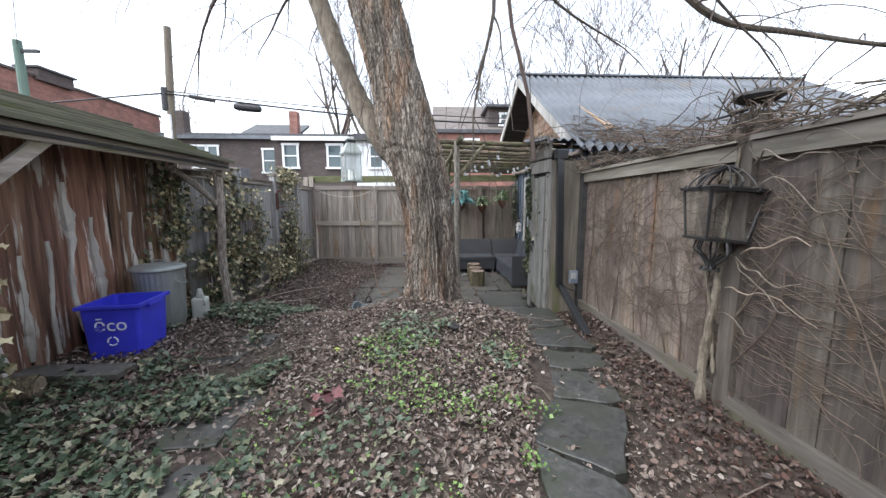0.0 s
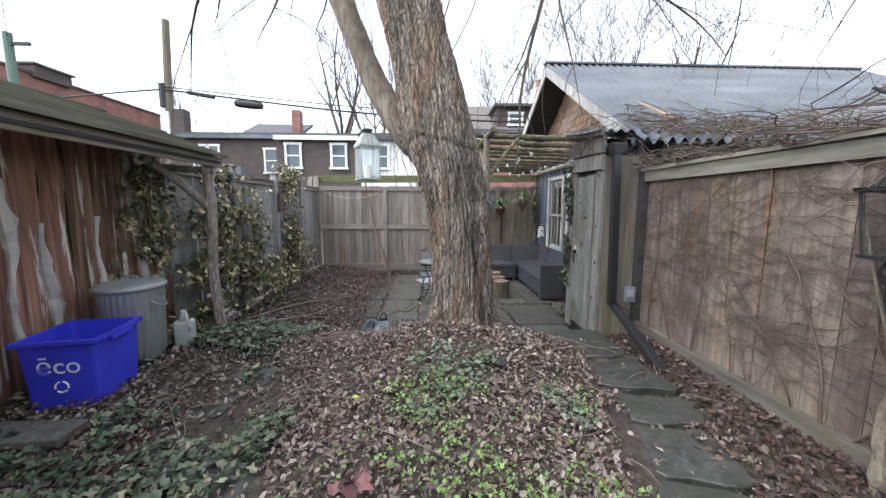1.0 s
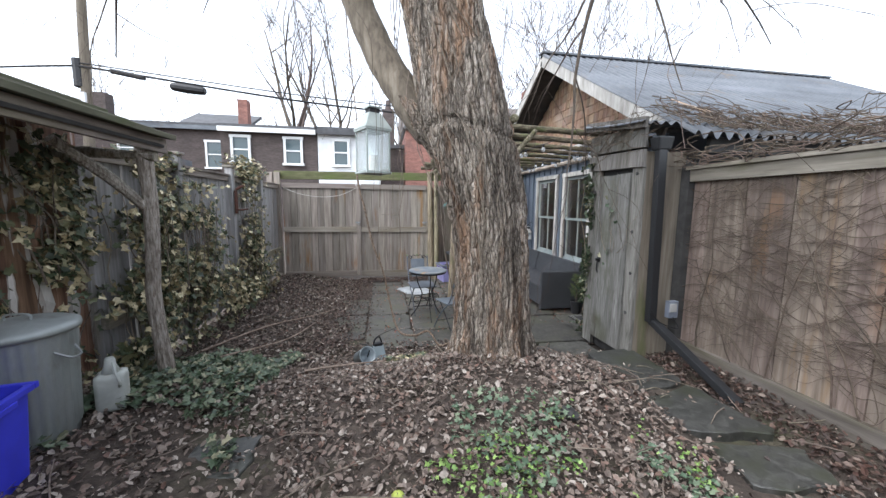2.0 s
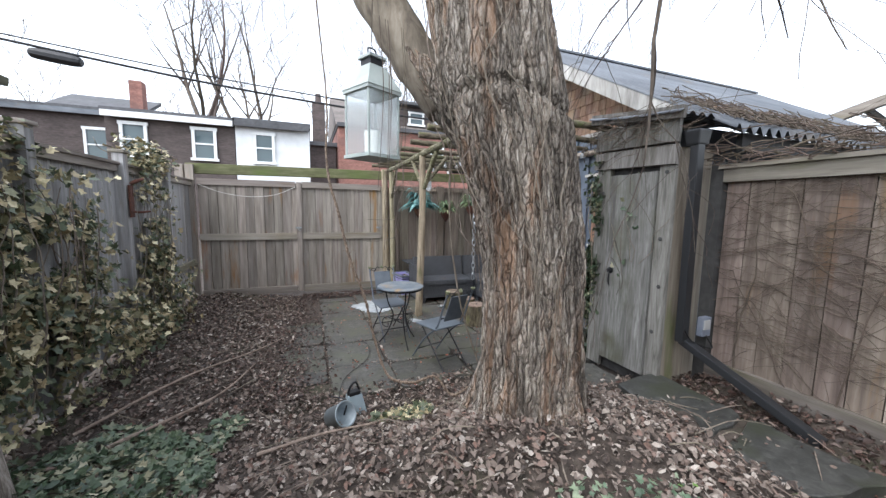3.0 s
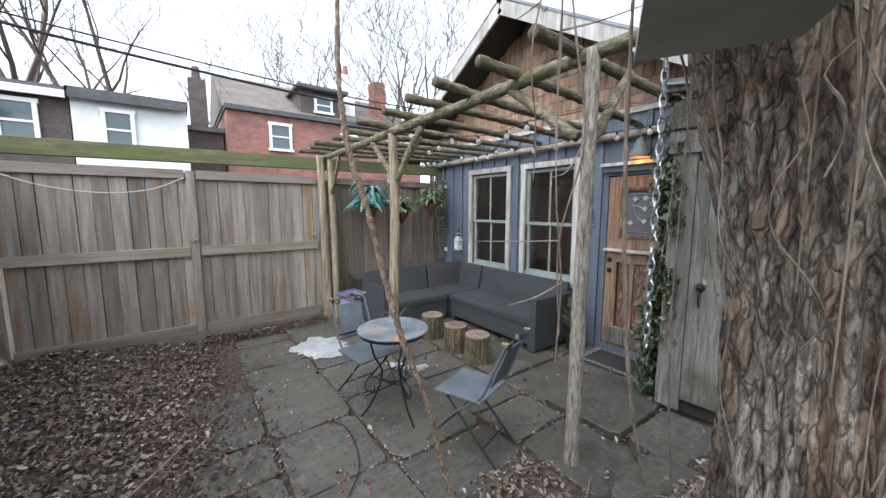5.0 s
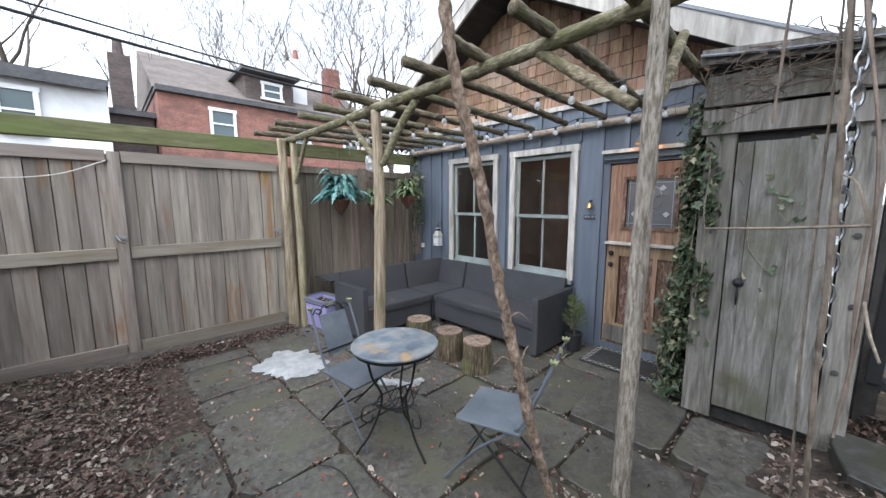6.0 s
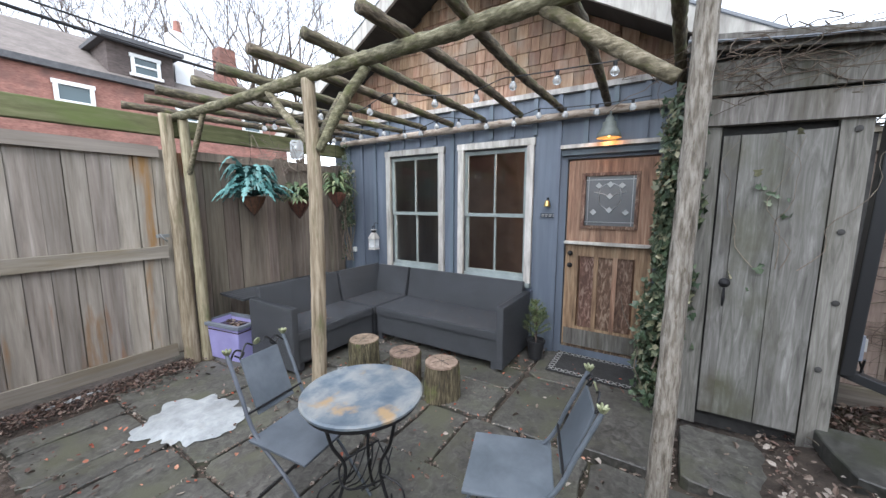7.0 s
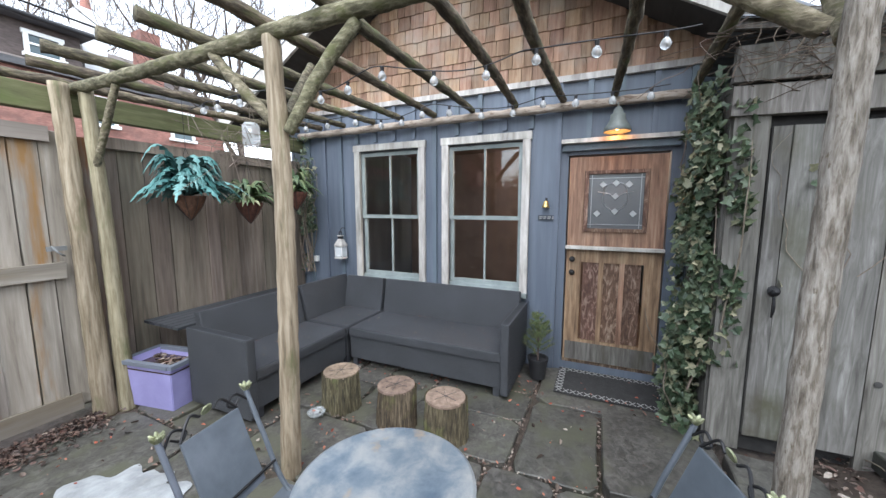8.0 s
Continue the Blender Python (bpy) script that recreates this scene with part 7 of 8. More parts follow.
# neighbour's glazed canopy
canopy = thing("glazed_canopy", 0, 0, 0, 0, "neighbour's timber canopy with clear roof panels", "canopy")
part("beam", box((8.0, 4.3, 3.72), (0.12, 5.0, 0.16), (-15.5, 0, 0)), M_FENCE_Y, canopy)
part("beam", box((10.5, 4.3, 3.2), (0.12, 5.0, 0.16), (-15.5, 0, 0)), M_FENCE_Y, canopy)
for k in range(8):
    yy = 6.4 - 0.6 * k
    zz = 3.12 + 0.166 * k
    part("rafter", box((9.25, yy, zz - 0.22), (2.6, 0.07, 0.1), (0, 11.5, 0)), M_DARKFILL, canopy)
gl = part("roof_panel", box((9.25, 4.3, 3.55), (2.5, 4.8, 0.01), (-15.5, 11.5, 0)), M_GLASS, canopy)
for yy in (2.1, 6.5):
    part("post", box((10.4, yy, 1.5), (0.12, 0.12, 3.2)), M_FENCE, canopy)


def bare_tree(x, y, h, seed, spread=0.5):
    r2 = np.random.default_rng(seed)
    ob = thing("bare_tree", x, y, 0, 0, "tall leafless winter tree behind the houses", "tree", "bare trees in the distance")
    bm = bmesh.new()
    trunk_h = h * 0.32
    tube([(0, 0, -0.3, h * 0.02), (r2.normal(0, 0.1), 0, trunk_h, h * 0.014)], 6, 8, bm)
    part("trunk", bm, M_TWIG, ob)
    bm = bmesh.new()

    def grow(p, d, ln, r, depth):
        pts, q, dv = [(*p, r)], Vector(p), Vector(d).normalized()
        for i in range(5):
            dv = (dv + Vector((r2.normal(0, 0.13), r2.normal(0, 0.13), 0.07))).normalized()
            q = q + dv * ln / 5
            pts.append((*q, max(0.011, r * (1 - 0.75 * (i + 1) / 5))))
            if depth and i >= 1:
                for _ in range(1 if r2.random() < 0.85 else 2):
                    grow(q, dv * 0.8 + Vector((r2.normal(0, spread), r2.normal(0, spread), r2.normal(0.1, 0.25))), ln * r2.uniform(0.35, 0.65), pts[-1][3] * 0.6, depth - 1)
        tube(pts, 6, 4, bm, caps=False)

    for k in range(4):
        grow((0, 0, trunk_h * r2.uniform(0.75, 1.0)), (r2.normal(0, 0.45), r2.normal(0, 0.45), 1), h * 0.62, h * 0.0105, 3)
    part("crown", bm, M_TWIG, ob)


for k, (x, y, h) in enumerate(((-23, 36, 9.5), (-16.5, 31, 10), (-12, 44, 12), (-8.6, 36, 19), (-5.8, 37, 18), (2.5, 44, 14), (6.0, 40, 15), (11, 38, 15), (15, 31, 15), (19, 27, 14), (7.0, 31, 13.5), (9.6, 27, 13), (12.5, 24, 12))):
    bare_tree(x, y, h, 50 + k)

# ---- leaf litter ----
def in_yard(x, y):
    return ((x > -1.25) & (y > 5.55)) | ((x > 0.28) & (y > 4.75))


N = 150000
lx, ly = rng.uniform(-2.95, 1.98, N), rng.uniform(-0.6, 9.2, N)
keep = ~in_yard(lx, ly) | (rng.random(N) < np.where(ly < 5.4, 0.05, 0.012))
dens = np.array([noise.noise((a * 1.3, b * 1.3, 5.0)) for a, b in zip(lx, ly)])
keep &= rng.random(N) < 0.78 + 0.5 * dens
on_path = (np.abs(lx - (0.75 + 0.28 * (ly - 1.4))) < 0.24) & (ly < 2.9) & (ly > 0.8) | (lx > 1.1) & (lx < 1.6) & (ly > 2.8) & (ly < 4.6)
keep &= ~on_path | (rng.random(N) < 0.07)
left_path = (lx > -1.9) & (lx < -1.0) & (ly < 3.6) & (np.abs(lx + 0.95 + 0.27 * (ly - 0.8)) < 0.26)
keep &= ~left_path | (rng.random(N) < 0.35)
keep &= ~((lx - 0.06) ** 2 + (ly - 4.24) ** 2 < 0.3 ** 2)
lx, ly = lx[keep], ly[keep]
lz = height(lx, ly) + rng.uniform(0.008, 0.05, len(lx))
lz = np.where(in_yard(lx, ly), np.maximum(PATIO + 0.012, height(lx, ly) + 0.04), lz)
lift = np.array([noise.noise((a * 2.1, b * 2.1, 0)) * 0.035 for a, b in zip(lx, ly)])
lz = lz + np.where(in_yard(lx, ly), 0, lift)
nrm = np.stack([rng.normal(0, 0.6, len(lx)), rng.normal(0, 0.6, len(lx)), np.ones(len(lx))], -1)
M_LITTER_RED = island_colours("damp_reddish_litter", [(0.0, (0.022, 0.014, 0.011)), (0.3, (0.052, 0.032, 0.025)), (0.55, (0.088, 0.056, 0.043)), (0.75, (0.078, 0.036, 0.026)), (0.92, (0.13, 0.09, 0.07)), (1.0, (0.22, 0.175, 0.14))], 0.6)
size = 0.012 + 0.042 * rng.random(len(lx)) ** 1.6
damp = (lx > 1.42 + rng.normal(0, 0.12, len(lx))) & (ly < 4.7) | (ly > 5.0 + rng.normal(0, 0.5, len(lx))) & (rng.random(len(lx)) < 0.3)
for nm, sel, mt, lb in (("leaf_litter", ~damp, M_LITTER, "deep litter of brown curled autumn leaves on soil"), ("damp_leaf_litter", damp, M_LITTER_RED, "damp reddish-brown leaves along the fences and the yard")):
    tagged(leaves(nm, np.stack([lx, ly, lz], -1)[sel], nrm[sel], size[sel], mt, fold=0.35, curl=0.6), lb, "leaf litter", kind="stuff")

# drifts of leaves in the joints of the yard and along its edges
N = 5200
ex = np.concatenate([rng.uniform(-1.3, 0.2, N // 2), rng.normal(-1.35, 0.2, N // 2)])
ey = np.concatenate([9.22 - np.abs(rng.normal(0, 0.13, N // 2)), rng.uniform(5.4, 9.1, N // 2)])
tagged(leaves("leaf_litter", np.stack([ex, ey, np.maximum(height(ex, ey), PATIO) + rng.uniform(0.012, 0.04, len(ex))], -1), np.stack([rng.normal(0, 0.4, len(ex)), rng.normal(0, 0.4, len(ex)), np.ones(len(ex))], -1),
              rng.uniform(0.018, 0.04, len(ex)), M_LITTER_RED, fold=0.35, curl=0.6), "drift of brown leaves along the foot of the fence", "leaf litter", kind="stuff")
M_REDBITS = island_colours("rust_red_leaf_bits", [(0.0, (0.12, 0.03, 0.02)), (0.5, (0.3, 0.075, 0.04)), (1.0, (0.4, 0.2, 0.13))], 0.7)
N = 420
rx, ry = rng.uniform(-0.9, 2.3, N), rng.uniform(5.3, 8.9, N)
tagged(leaves("fallen_petals", np.stack([rx, ry, np.full(N, PATIO + 0.02)], -1), np.stack([rng.normal(0, 0.4, N), rng.normal(0, 0.4, N), np.ones(N)], -1), rng.uniform(0.015, 0.035, N), M_REDBITS, fold=0.4, curl=0.5),
       "scattered rust-red leaf scraps on the flagstones", "leaf litter", kind="stuff")
# crumbs of leaf packed into the joints between flags
jx, jy = [], []
for x0, y0, x1, y1 in cells:
    for a, b, c, d in ((x0, y0, x1, y0), (x0, y0, x0, y1)):
        n = int(70 * math.hypot(c - a, d - b))
        u = rng.random(n)
        keep = np.array([noise.noise((a * 3 + v * 4, b * 3, 1.7)) for v in u]) > -0.1
        jx.append((a + (c - a) * u + rng.normal(0, 0.008, n))[keep])
        jy.append((b + (d - b) * u + rng.normal(0, 0.008, n))[keep])
jx, jy = np.concatenate(jx), np.concatenate(jy)
tagged(leaves("joint_litter", np.stack([jx, jy, np.full(len(jx), PATIO + 0.004)], -1), np.stack([rng.normal(0, 0.5, len(jx)), rng.normal(0, 0.5, len(jx)), np.ones(len(jx))], -1), rng.uniform(0.012, 0.03, len(jx)), M_LITTER, fold=0.4, curl=0.5),
       "crumbs of brown leaf packed into the joints of the flagstones", "leaf litter", kind="stuff")
bm = bmesh.new()
for k in range(260):
    x, y = rng.uniform(-2.7, 1.8), rng.uniform(0.8, 9.0)
    if in_yard(np.array(x), np.array(y)):
        continue
    a, ln = rng.uniform(0, 6.28), rng.uniform(0.08, 0.4) * (2.2 if rng.random() < 0.12 else 1)
    z = on_ground(x, y) + 0.05
    x2, y2 = x + ln * math.cos(a), y + ln * math.sin(a)
    tube([(x, y, z, 0.004), ((x + x2) / 2 + rng.normal(0, 0.02), (y + y2) / 2, z + 0.015, 0.0035), (x2, y2, on_ground(x2, y2) + 0.05, 0.002)], 6, 5, bm)
tagged(part("fallen_twigs", bm, M_VINE_MID), "dry twigs scattered over the leaf litter", "twigs", kind="stuff")
for pts in ([(-2.6, 5.2, 0.0), (-2.2, 5.9, 0.0), (-1.75, 6.5, 0.0), (-1.5, 6.9, 0.0)], [(-2.3, 4.9, 0.0), (-1.9, 5.6, 0.0), (-1.7, 6.2, 0.0)], [(-1.5, 4.62, 0.0), (-1.15, 4.72, 0.0), (-0.8, 4.66, 0.0)]):
    x0, y0, _ = pts[0]
    br = thing("fallen_branch", x0, y0, 0, 0, "long pale fallen branch lying in the leaves", "branch", "fallen branches")
    part("stem", tube([(a - x0, b - y0, on_ground(a, b) + 0.07, 0.011 - 0.002 * i) for i, (a, b, _) in enumerate(pts)], 20, 6, wob=0.3, freq=15), M_VINE, br)
hose = thing("thin_cable", -0.9, 5.5, PATIO, 0, "thin black cable lying in a loop on the flags", "cable")
part("cable", tube([(-0.1, -0.3, 0.02, 0.0035), (0.0, 0.2, 0.02, 0.0035), (0.26, 0.55, 0.02, 0.0035), (0.34, 0.95, 0.02, 0.0035), (0.25, 1.15, 0.02, 0.0035)], 30, 6), M_IRON, hose)

# ---- greenery on the ground ----
M_IVY = island_colours("dark_ivy", [(0.0, (0.022, 0.04, 0.02)), (0.35, (0.055, 0.085, 0.045)), (0.7, (0.1, 0.13, 0.075)), (0.9, (0.17, 0.175, 0.105)), (1.0, (0.36, 0.33, 0.22))], 0.45)
M_IVY_PALE = island_colours("mottled_ivy", [(0.0, (0.03, 0.044, 0.022)), (0.3, (0.08, 0.1, 0.05)), (0.55, (0.17, 0.16, 0.08)), (0.72, (0.3, 0.235, 0.125)), (1.0, (0.65, 0.58, 0.37))], 0.5)
M_WEED = island_colours("bright_weed", [(0.0, (0.055, 0.115, 0.025)), (0.5, (0.125, 0.225, 0.045)), (1.0, (0.24, 0.35, 0.095))], 0.5)
M_SAGE = island_colours("grey_green_groundcover", [(0.0, (0.045, 0.08, 0.045)), (0.6, (0.1, 0.15, 0.09)), (1.0, (0.2, 0.24, 0.15))], 0.55)


def patch(name, n, x0, x1, y0, y1, seed, cut, size, mat, label, lo=0.03, hi=0.09, lobes=True, cx=None):
    px, py = rng.uniform(x0, x1, n), rng.uniform(y0, y1, n)
    d = np.array([noise.noise((a * 1.7 + seed, b * 1.7, 1.0)) + 0.5 * noise.noise((a * 4.5 + seed, b * 4.5, 3.0)) for a, b in zip(px, py)])
    u = np.minimum(np.minimum((px - x0) / (x1 - x0), (x1 - px) / (x1 - x0)), np.minimum((py - y0) / (y1 - y0), (y1 - py) / (y1 - y0)))
    k = d + 0.9 * np.minimum(u * 4, 1) - 0.5 > cut
    px, py = px[k], py[k]
    pz = height(px, py) + rng.uniform(lo, hi, len(px))
    nr = np.stack([rng.normal(0, 0.5, len(px)), rng.normal(0, 0.5, len(px)), np.ones(len(px))], -1)
    return tagged(leaves(name, np.stack([px, py, pz], -1), nr, rng.uniform(size[0], size[1], len(px)), mat, width=0.85, fold=0.2, curl=0.3, lobes=lobes), label, "ground cover", kind="stuff")


patch("ground_ivy", 7000, -2.95, -0.85, 0.3, 3.1, 0.0, 0.16, (0.028, 0.055), M_IVY, "dark green ivy creeping over the ground")
patch("ground_ivy", 5000, -2.9, -1.5, 3.3, 5.6, 12.0, 0.05, (0.03, 0.055), M_IVY, "ivy spreading at the foot of the overgrown fence")
patch("weeds", 3600, -0.9, 0.95, 1.9, 3.2, 5.0, 0.3, (0.01, 0.026), M_WEED, "bright green weeds sprouting from the leaf mound")
patch("weeds", 1300, -1.3, 1.1, 0.9, 3.5, 22.0, 0.42, (0.01, 0.024), M_WEED, "small weeds scattered through the leaf litter")
patch("weeds", 700, 0.1, 0.7, 1.5, 2.2, 9.0, 0.3, (0.01, 0.026), M_WEED, "tuft of bright green weeds in the litter")
patch("ground_cover", 1500, -0.6, 0.95, 2.6, 3.6, 2.0, 0.3, (0.018, 0.036), M_SAGE, "grey-green creeping plants under the tree")
patch("ground_cover", 700, -1.1, 0.2, 0.9, 2.4, 15.0, 0.3, (0.02, 0.045), M_IVY, "scattered low green plants among the leaves")
patch("ground_cover", 900, -1.0, -0.3, 4.2, 5.0, 31.0, 0.15, (0.025, 0.05), M_IVY_PALE, "yellow-green low plants behind the tree")
red_plant = patch("red_leaf_plant", 9, -0.72, -0.55, 2.05, 2.2, 3.0, -0.6, (0.05, 0.08), island_colours("maroon_leaf", [(0.0, (0.05, 0.015, 0.018)), (1.0, (0.16, 0.05, 0.05))], 0.5), "small maroon-leaved plant in the litter", 0.03, 0.12)


# ---- ivy on walls ----
def wall_ivy(name, n, spots, mat, label, stems=30, size=(0.03, 0.065)):
    """Clumps of ivy over an upright face. spots: centre, half sizes, share."""
    P, Nn = [], []
    bm = bmesh.new()
    for c, h, share in spots:
        k = int(n * share)
        q = rng.normal(0, 0.55, (k, 3))
        q = np.clip(q, -1.25, 1.25)
        pos = np.array(c) + q * np.array(h)
        dd = np.array([noise.noise((a * 3.3, b * 3.3, e * 3.3)) for a, b, e in pos])
        pos = pos[dd > -0.12]
        P.append(pos)
        out = rng.normal(0, 0.7, (len(pos), 3))
        Nn.append(out)
        for _ in range(max(1, int(stems * share))):
            p0 = np.array(c) + np.array((rng.normal(0, h[0] * 0.4), rng.normal(0, h[1] * 0.5), -h[2] * 0.9))
            thin = 0.4 if h[0] < 0.02 else 1.0
            pts = [(*p0, 0.007 * thin)]
            for i in range(6):
                p0 = p0 + np.array((rng.normal(0, min(0.03, h[0])), rng.normal(0, min(0.07, h[1] * 0.35)), h[2] * 0.3))
                pts.append((*p0, (0.006 - 0.0007 * i) * thin))
            tube(pts, 14, 5, bm)
    P, Nn = np.concatenate(P), np.concatenate(Nn)
    return P, Nn, bm


def ivy_thing(name, n, spots, mat, label, face, stems=30, size=(0.03, 0.065)):
    ob = thing(name, 0, 0, 0, 0, label, "ivy")
    P, Nn, bm = wall_ivy(name, n, spots, mat, label, stems, size)
    Nn = Nn + np.array(face) * 1.1 + np.array((0, 0, 0.5))
    tagged(leaves("foliage", P, Nn, rng.uniform(size[0], size[1], len(P)), mat, ob, width=0.85, fold=0.25, curl=0.3, lobes=True), kind="stuff")
    tagged(part("stem_mat", bm, M_VINE_MID, ob), kind="stuff")


ivy_thing("fence_ivy", 11500, [((-2.8, 5.1, 0.9), (0.14, 0.45, 0.7), 0.3), ((-2.78, 5.75, 0.75), (0.16, 0.4, 0.7), 0.26), ((-2.74, 4.6, 0.35), (0.2, 0.35, 0.35), 0.1), ((-2.8, 7.35, 0.9), (0.12, 0.32, 0.75), 0.17),
                               ((-2.75, 7.0, 0.25), (0.2, 1.1, 0.35), 0.17)], M_IVY_PALE, "mottled green and brown ivy smothering the grey fence", (1, 0, 0), 60)
ivy_thing("shed_ivy", 2600, [((-2.95, 4.25, 1.3), (0.1, 0.25, 0.45), 0.6), ((-2.98, 4.1, 0.55), (0.06, 0.25, 0.4), 0.4)], M_IVY_PALE, "brown-green ivy climbing the corner of the shed", (1, 0, 0), 16)
ivy_thing("top_ivy", 1800, [((-2.95, 7.6, 1.95), (0.15, 0.5, 0.16), 0.7), ((-2.95, 5.3, 1.8), (0.12, 0.35, 0.12), 0.3)], M_IVY_PALE, "yellow-green ivy heaped over the fence top", (0.3, 0, 1), 10)
ivy_thing("door_ivy", 7500, [((1.9, 5.32, 1.6), (0.3, 0.07, 0.4), 0.3), ((1.525, 5.2, 1.15), (0.025, 0.06, 0.6), 0.04), ((1.9, 5.33, 1.0), (0.22, 0.07, 0.5), 0.24), ((1.82, 5.36, 0.25), (0.24, 0.1, 0.42), 0.24), ((1.6, 5.32, 0.8), (0.05, 0.06, 0.7), 0.08)], M_IVY,
          "dark green ivy hanging at the corner by the door", (-0.5, 1, 0), 12, (0.03, 0.06))
ivy_thing("post_ivy", 700, [((-2.48, 1.95, 0.75), (0.09, 0.12, 0.6), 1.0)], M_IVY_PALE, "brown-green ivy wound round the shed post", (1, -0.6, 0), 10)
ivy_thing("corner_ivy", 750, [((2.3, 9.2, 1.2), (0.05, 0.1, 0.75), 1.0)], M_IVY, "thin ivy climbing the corner of the blue wall", (-1, -0.4, 0), 14, (0.025, 0.05))
ivy_thing("store_ivy", 34, [((1.53, 4.78, 1.35), (0.012, 0.18, 0.42), 1.0)], M_IVY, "few ivy leaves on bare stems across the plank door", (-1, 0, 0), 4, (0.025, 0.05))


# ---- creeper on the right fence ----
creeper = thing("bare_creeper", 0, 0, 0, 0, "leafless creeper stems spread over the tan fence", "creeper")


def creep(p, d, ln, r, wander, steps=14):
    pts, q, dv = [], np.array(p, float), np.array(d, float)
    for i in range(steps):
        pts.append((1.975 - r - 0.004 - 0.006 * rng.random(), q[0], q[1], r * (1 - 0.6 * i / steps)))
        dv = dv + rng.normal(0, wander, 2)
        dv /= np.linalg.norm(dv)
        q = q + dv * ln / steps
        q[1] = min(max(q[1], 0.2), 1.8)
    return [(x if y > 2.06 else x - 0.03, y, z, rr) for x, y, z, rr in pts if y < 4.33]


bm = bmesh.new()
for k in range(640):
    y0 = rng.uniform(0.2, 4.3)
    p = creep((y0, rng.uniform(0.35, 1.72)), (rng.choice((-1, 1)), rng.normal(0, 0.22)), rng.uniform(0.4, 1.2), rng.uniform(0.0016, 0.0036), 0.24)
    if len(p) > 3:
        tube(p, len(p) * 2, 4, bm)
tagged(part("stem_web", bm, M_VINE_DARK, creeper), kind="stuff")
bm = bmesh.new()
for k in range(18):
    p = creep((rng.uniform(0.3, 4.2), 0.15), (rng.normal(0, 0.3), 1), rng.uniform(1.0, 1.8), rng.uniform(0.005, 0.009), 0.12)
    if len(p) > 3:
        tube(p, len(p) * 2, 5, bm)
tagged(part("upright_stem_web", bm, M_VINE_DARK, creeper), kind="stuff")
for pts in ([(1.86, 2.16, 0.02, 0.034), (1.88, 2.2, 0.4, 0.026), (1.87, 2.14, 0.8, 0.021), (1.9, 2.16, 1.2, 0.014), (1.9, 2.1, 1.75, 0.01)],
            [(1.9, 2.13, 0.3, 0.012), (1.93, 2.24, 0.7, 0.01), (1.935, 2.36, 1.1, 0.008), (1.94, 2.5, 1.6, 0.005)]):
    part("woody_stem", tube(pts, 40, 8, wob=0.45, freq=24), M_VINE_MID, creeper, "thick grey knotty stem")
for k in range(12):
    y0, z0 = 2.1 + rng.normal(0, 0.06), rng.uniform(0.6, 1.75)
    q, dv, r0 = np.array((1.9, y0, z0)), np.array((-0.35, rng.choice((-1.0, -1.0, -1.0, 0.9)), rng.normal(0.0, 0.25))), rng.uniform(0.003, 0.007)
    pts = []
    steps = rng.integers(7, 14)
    for i in range(steps):
        pts.append((*q, r0 * (1 - 0.7 * i / steps)))
        dv = dv + rng.normal(0, 0.75, 3) * np.array((0.35, 0.2, 0.8))
        dv[0] *= 0.6
        dv[2] *= 0.6
        dv /= np.linalg.norm(dv)
        q = q + dv * rng.uniform(0.045, 0.1)
        q[0] = min(max(q[0], 1.7), 1.92)
    part("woody_stem", tube(pts, steps * 3, 7, wob=0.45, freq=30), M_VINE if k % 5 == 0 else M_VINE_MID, creeper, "grey twisting stem")
bm = bmesh.new()
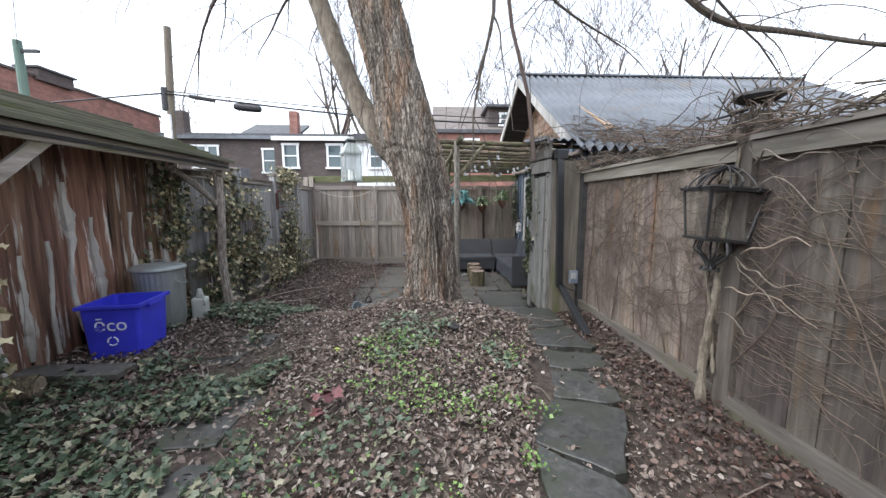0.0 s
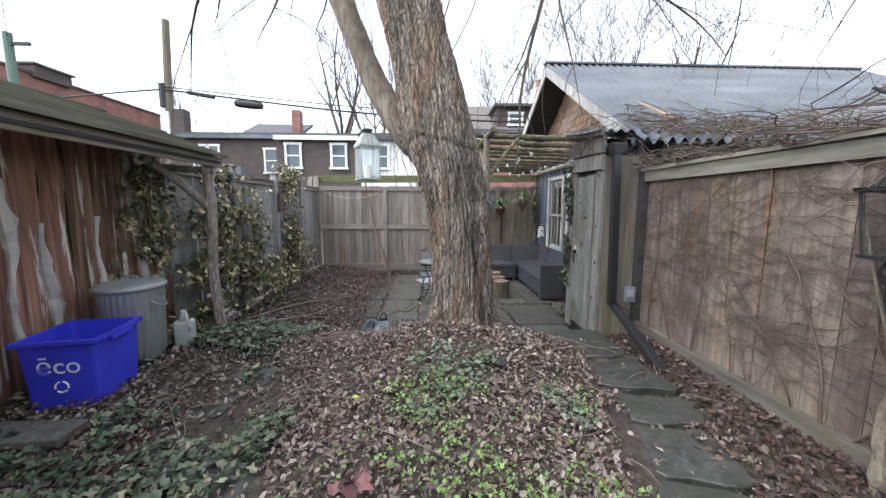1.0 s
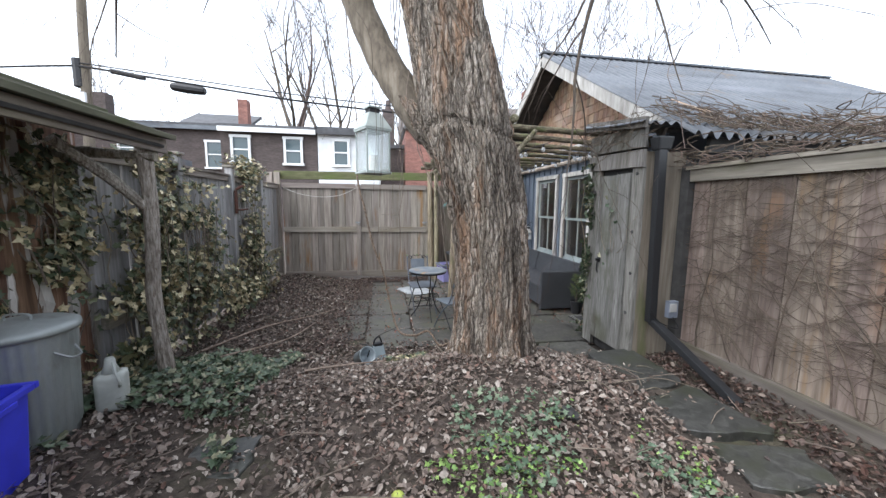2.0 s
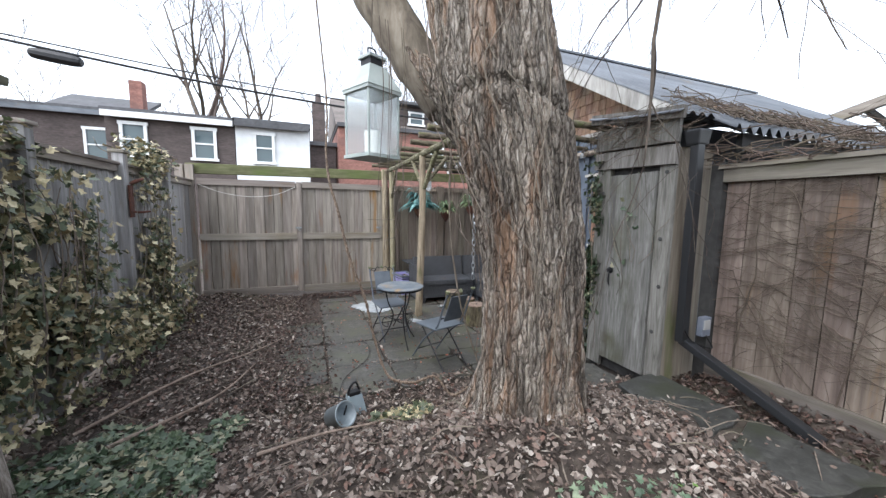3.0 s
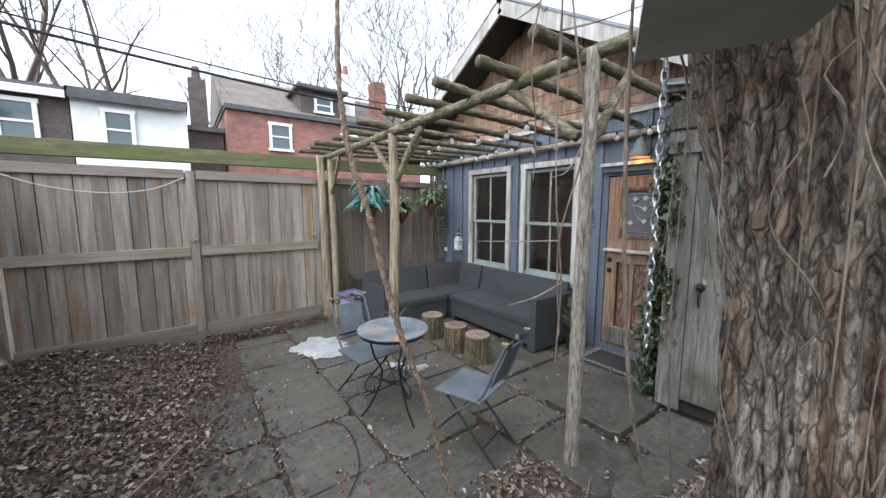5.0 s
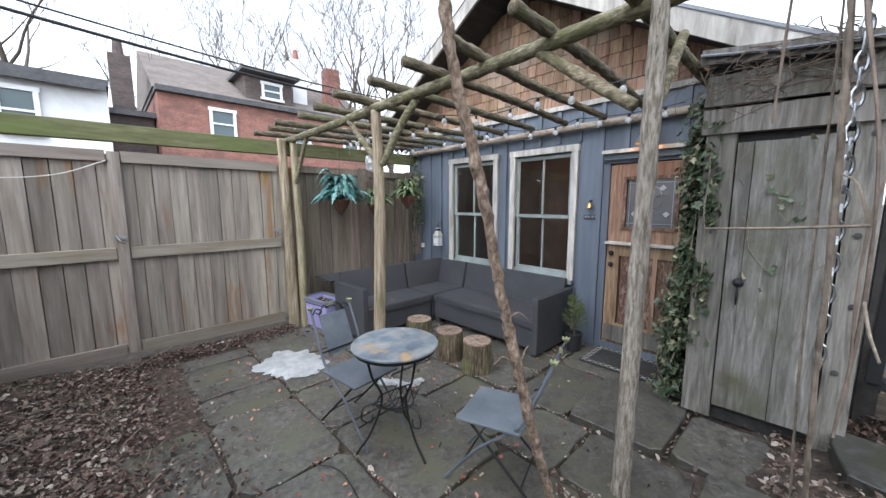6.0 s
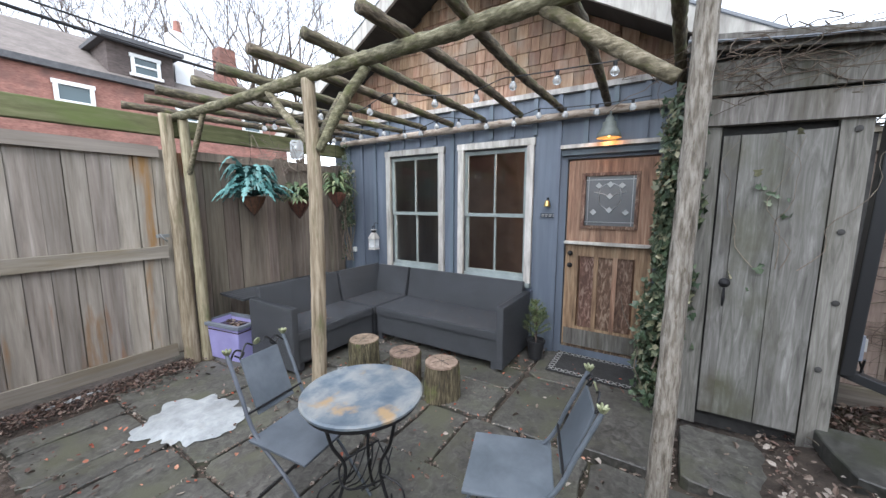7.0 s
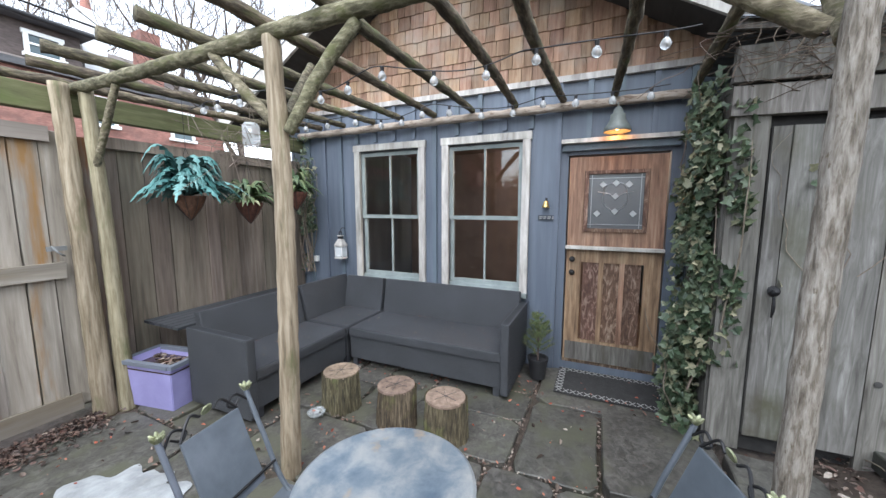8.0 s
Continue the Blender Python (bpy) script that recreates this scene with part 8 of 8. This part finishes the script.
for k in range(150):
    y0 = rng.uniform(0.2, 4.6)
    z0 = 1.82 + abs(rng.normal(0, 0.05))
    pts = [(1.95 + rng.normal(0, 0.08), y0, z0, 0.006)]
    for i in range(6):
        pts.append((pts[-1][0] + rng.normal(0, 0.05), pts[-1][1] + rng.normal(0.0, 0.13), max(1.79, pts[-1][2] + rng.normal(0, 0.04)), 0.005 - 0.0006 * i))
    tube(pts, 14, 4, bm)
for k in range(60):
    q = np.array((1.97, 2.08, 1.94)) + rng.normal(0, 1, 3) * np.array((0.07, 0.08, 0.05))
    tube([(*q, 0.004), (*(q + rng.normal(0, 0.07, 3)), 0.004), (*(q + rng.normal(0, 0.11, 3)), 0.003)], 7, 4, bm)
tagged(part("matted_top", bm, M_VINE_DARK, creeper), kind="stuff")
bm = bmesh.new()
for k in range(170):
    u = rng.uniform(0, 1)
    x, y = rng.uniform(1.9, 4.6), 4.25 + 0.75 * u * rng.random()
    z = RIDGE_Z - (RIDGE_Y - y) * 0.582 + 0.05
    pts = [(x, y, z, 0.006)]
    for i in range(5):
        nx, ny = pts[-1][0] + rng.normal(0.02, 0.12), pts[-1][1] + rng.normal(0, 0.09)
        ny = max(ny, 4.2)
        pts.append((nx, ny, RIDGE_Z - (RIDGE_Y - ny) * 0.582 + 0.05 + abs(rng.normal(0, 0.03)), 0.004))
    tube(pts, 10, 4, bm)
for k in range(60):
    y0 = rng.uniform(4.4, 5.3)
    pts = [(1.56 + rng.normal(0, 0.1), y0, 2.28, 0.0035)]
    for i in range(6):
        pts.append((pts[-1][0] - abs(rng.normal(0, 0.02)), pts[-1][1] + rng.normal(0, 0.1), pts[-1][2] - abs(rng.normal(0.02, 0.05)), 0.0022))
    tube([(min(a, 1.528) if c < 2.2 else a, b, c, r) for a, b, c, r in pts], 12, 4, bm)
tagged(part("roof_tangle", bm, M_VINE_DARK, creeper), kind="stuff")
cap = part("post_cap", lathe([(0.1, 0.06), (0.13, 0.08), (0.12, 0.1), (0.02, 0.12)], 16, (1.97, 2.09, 1.95)), M_DARKFILL, right)
part("hook", tube([(1.95, 2.13, 1.97, 0.008), (1.87, 2.34, 1.95, 0.008), (1.85, 2.41, 1.99, 0.008)], 12, 6), M_IRON, cap, "black iron hook")
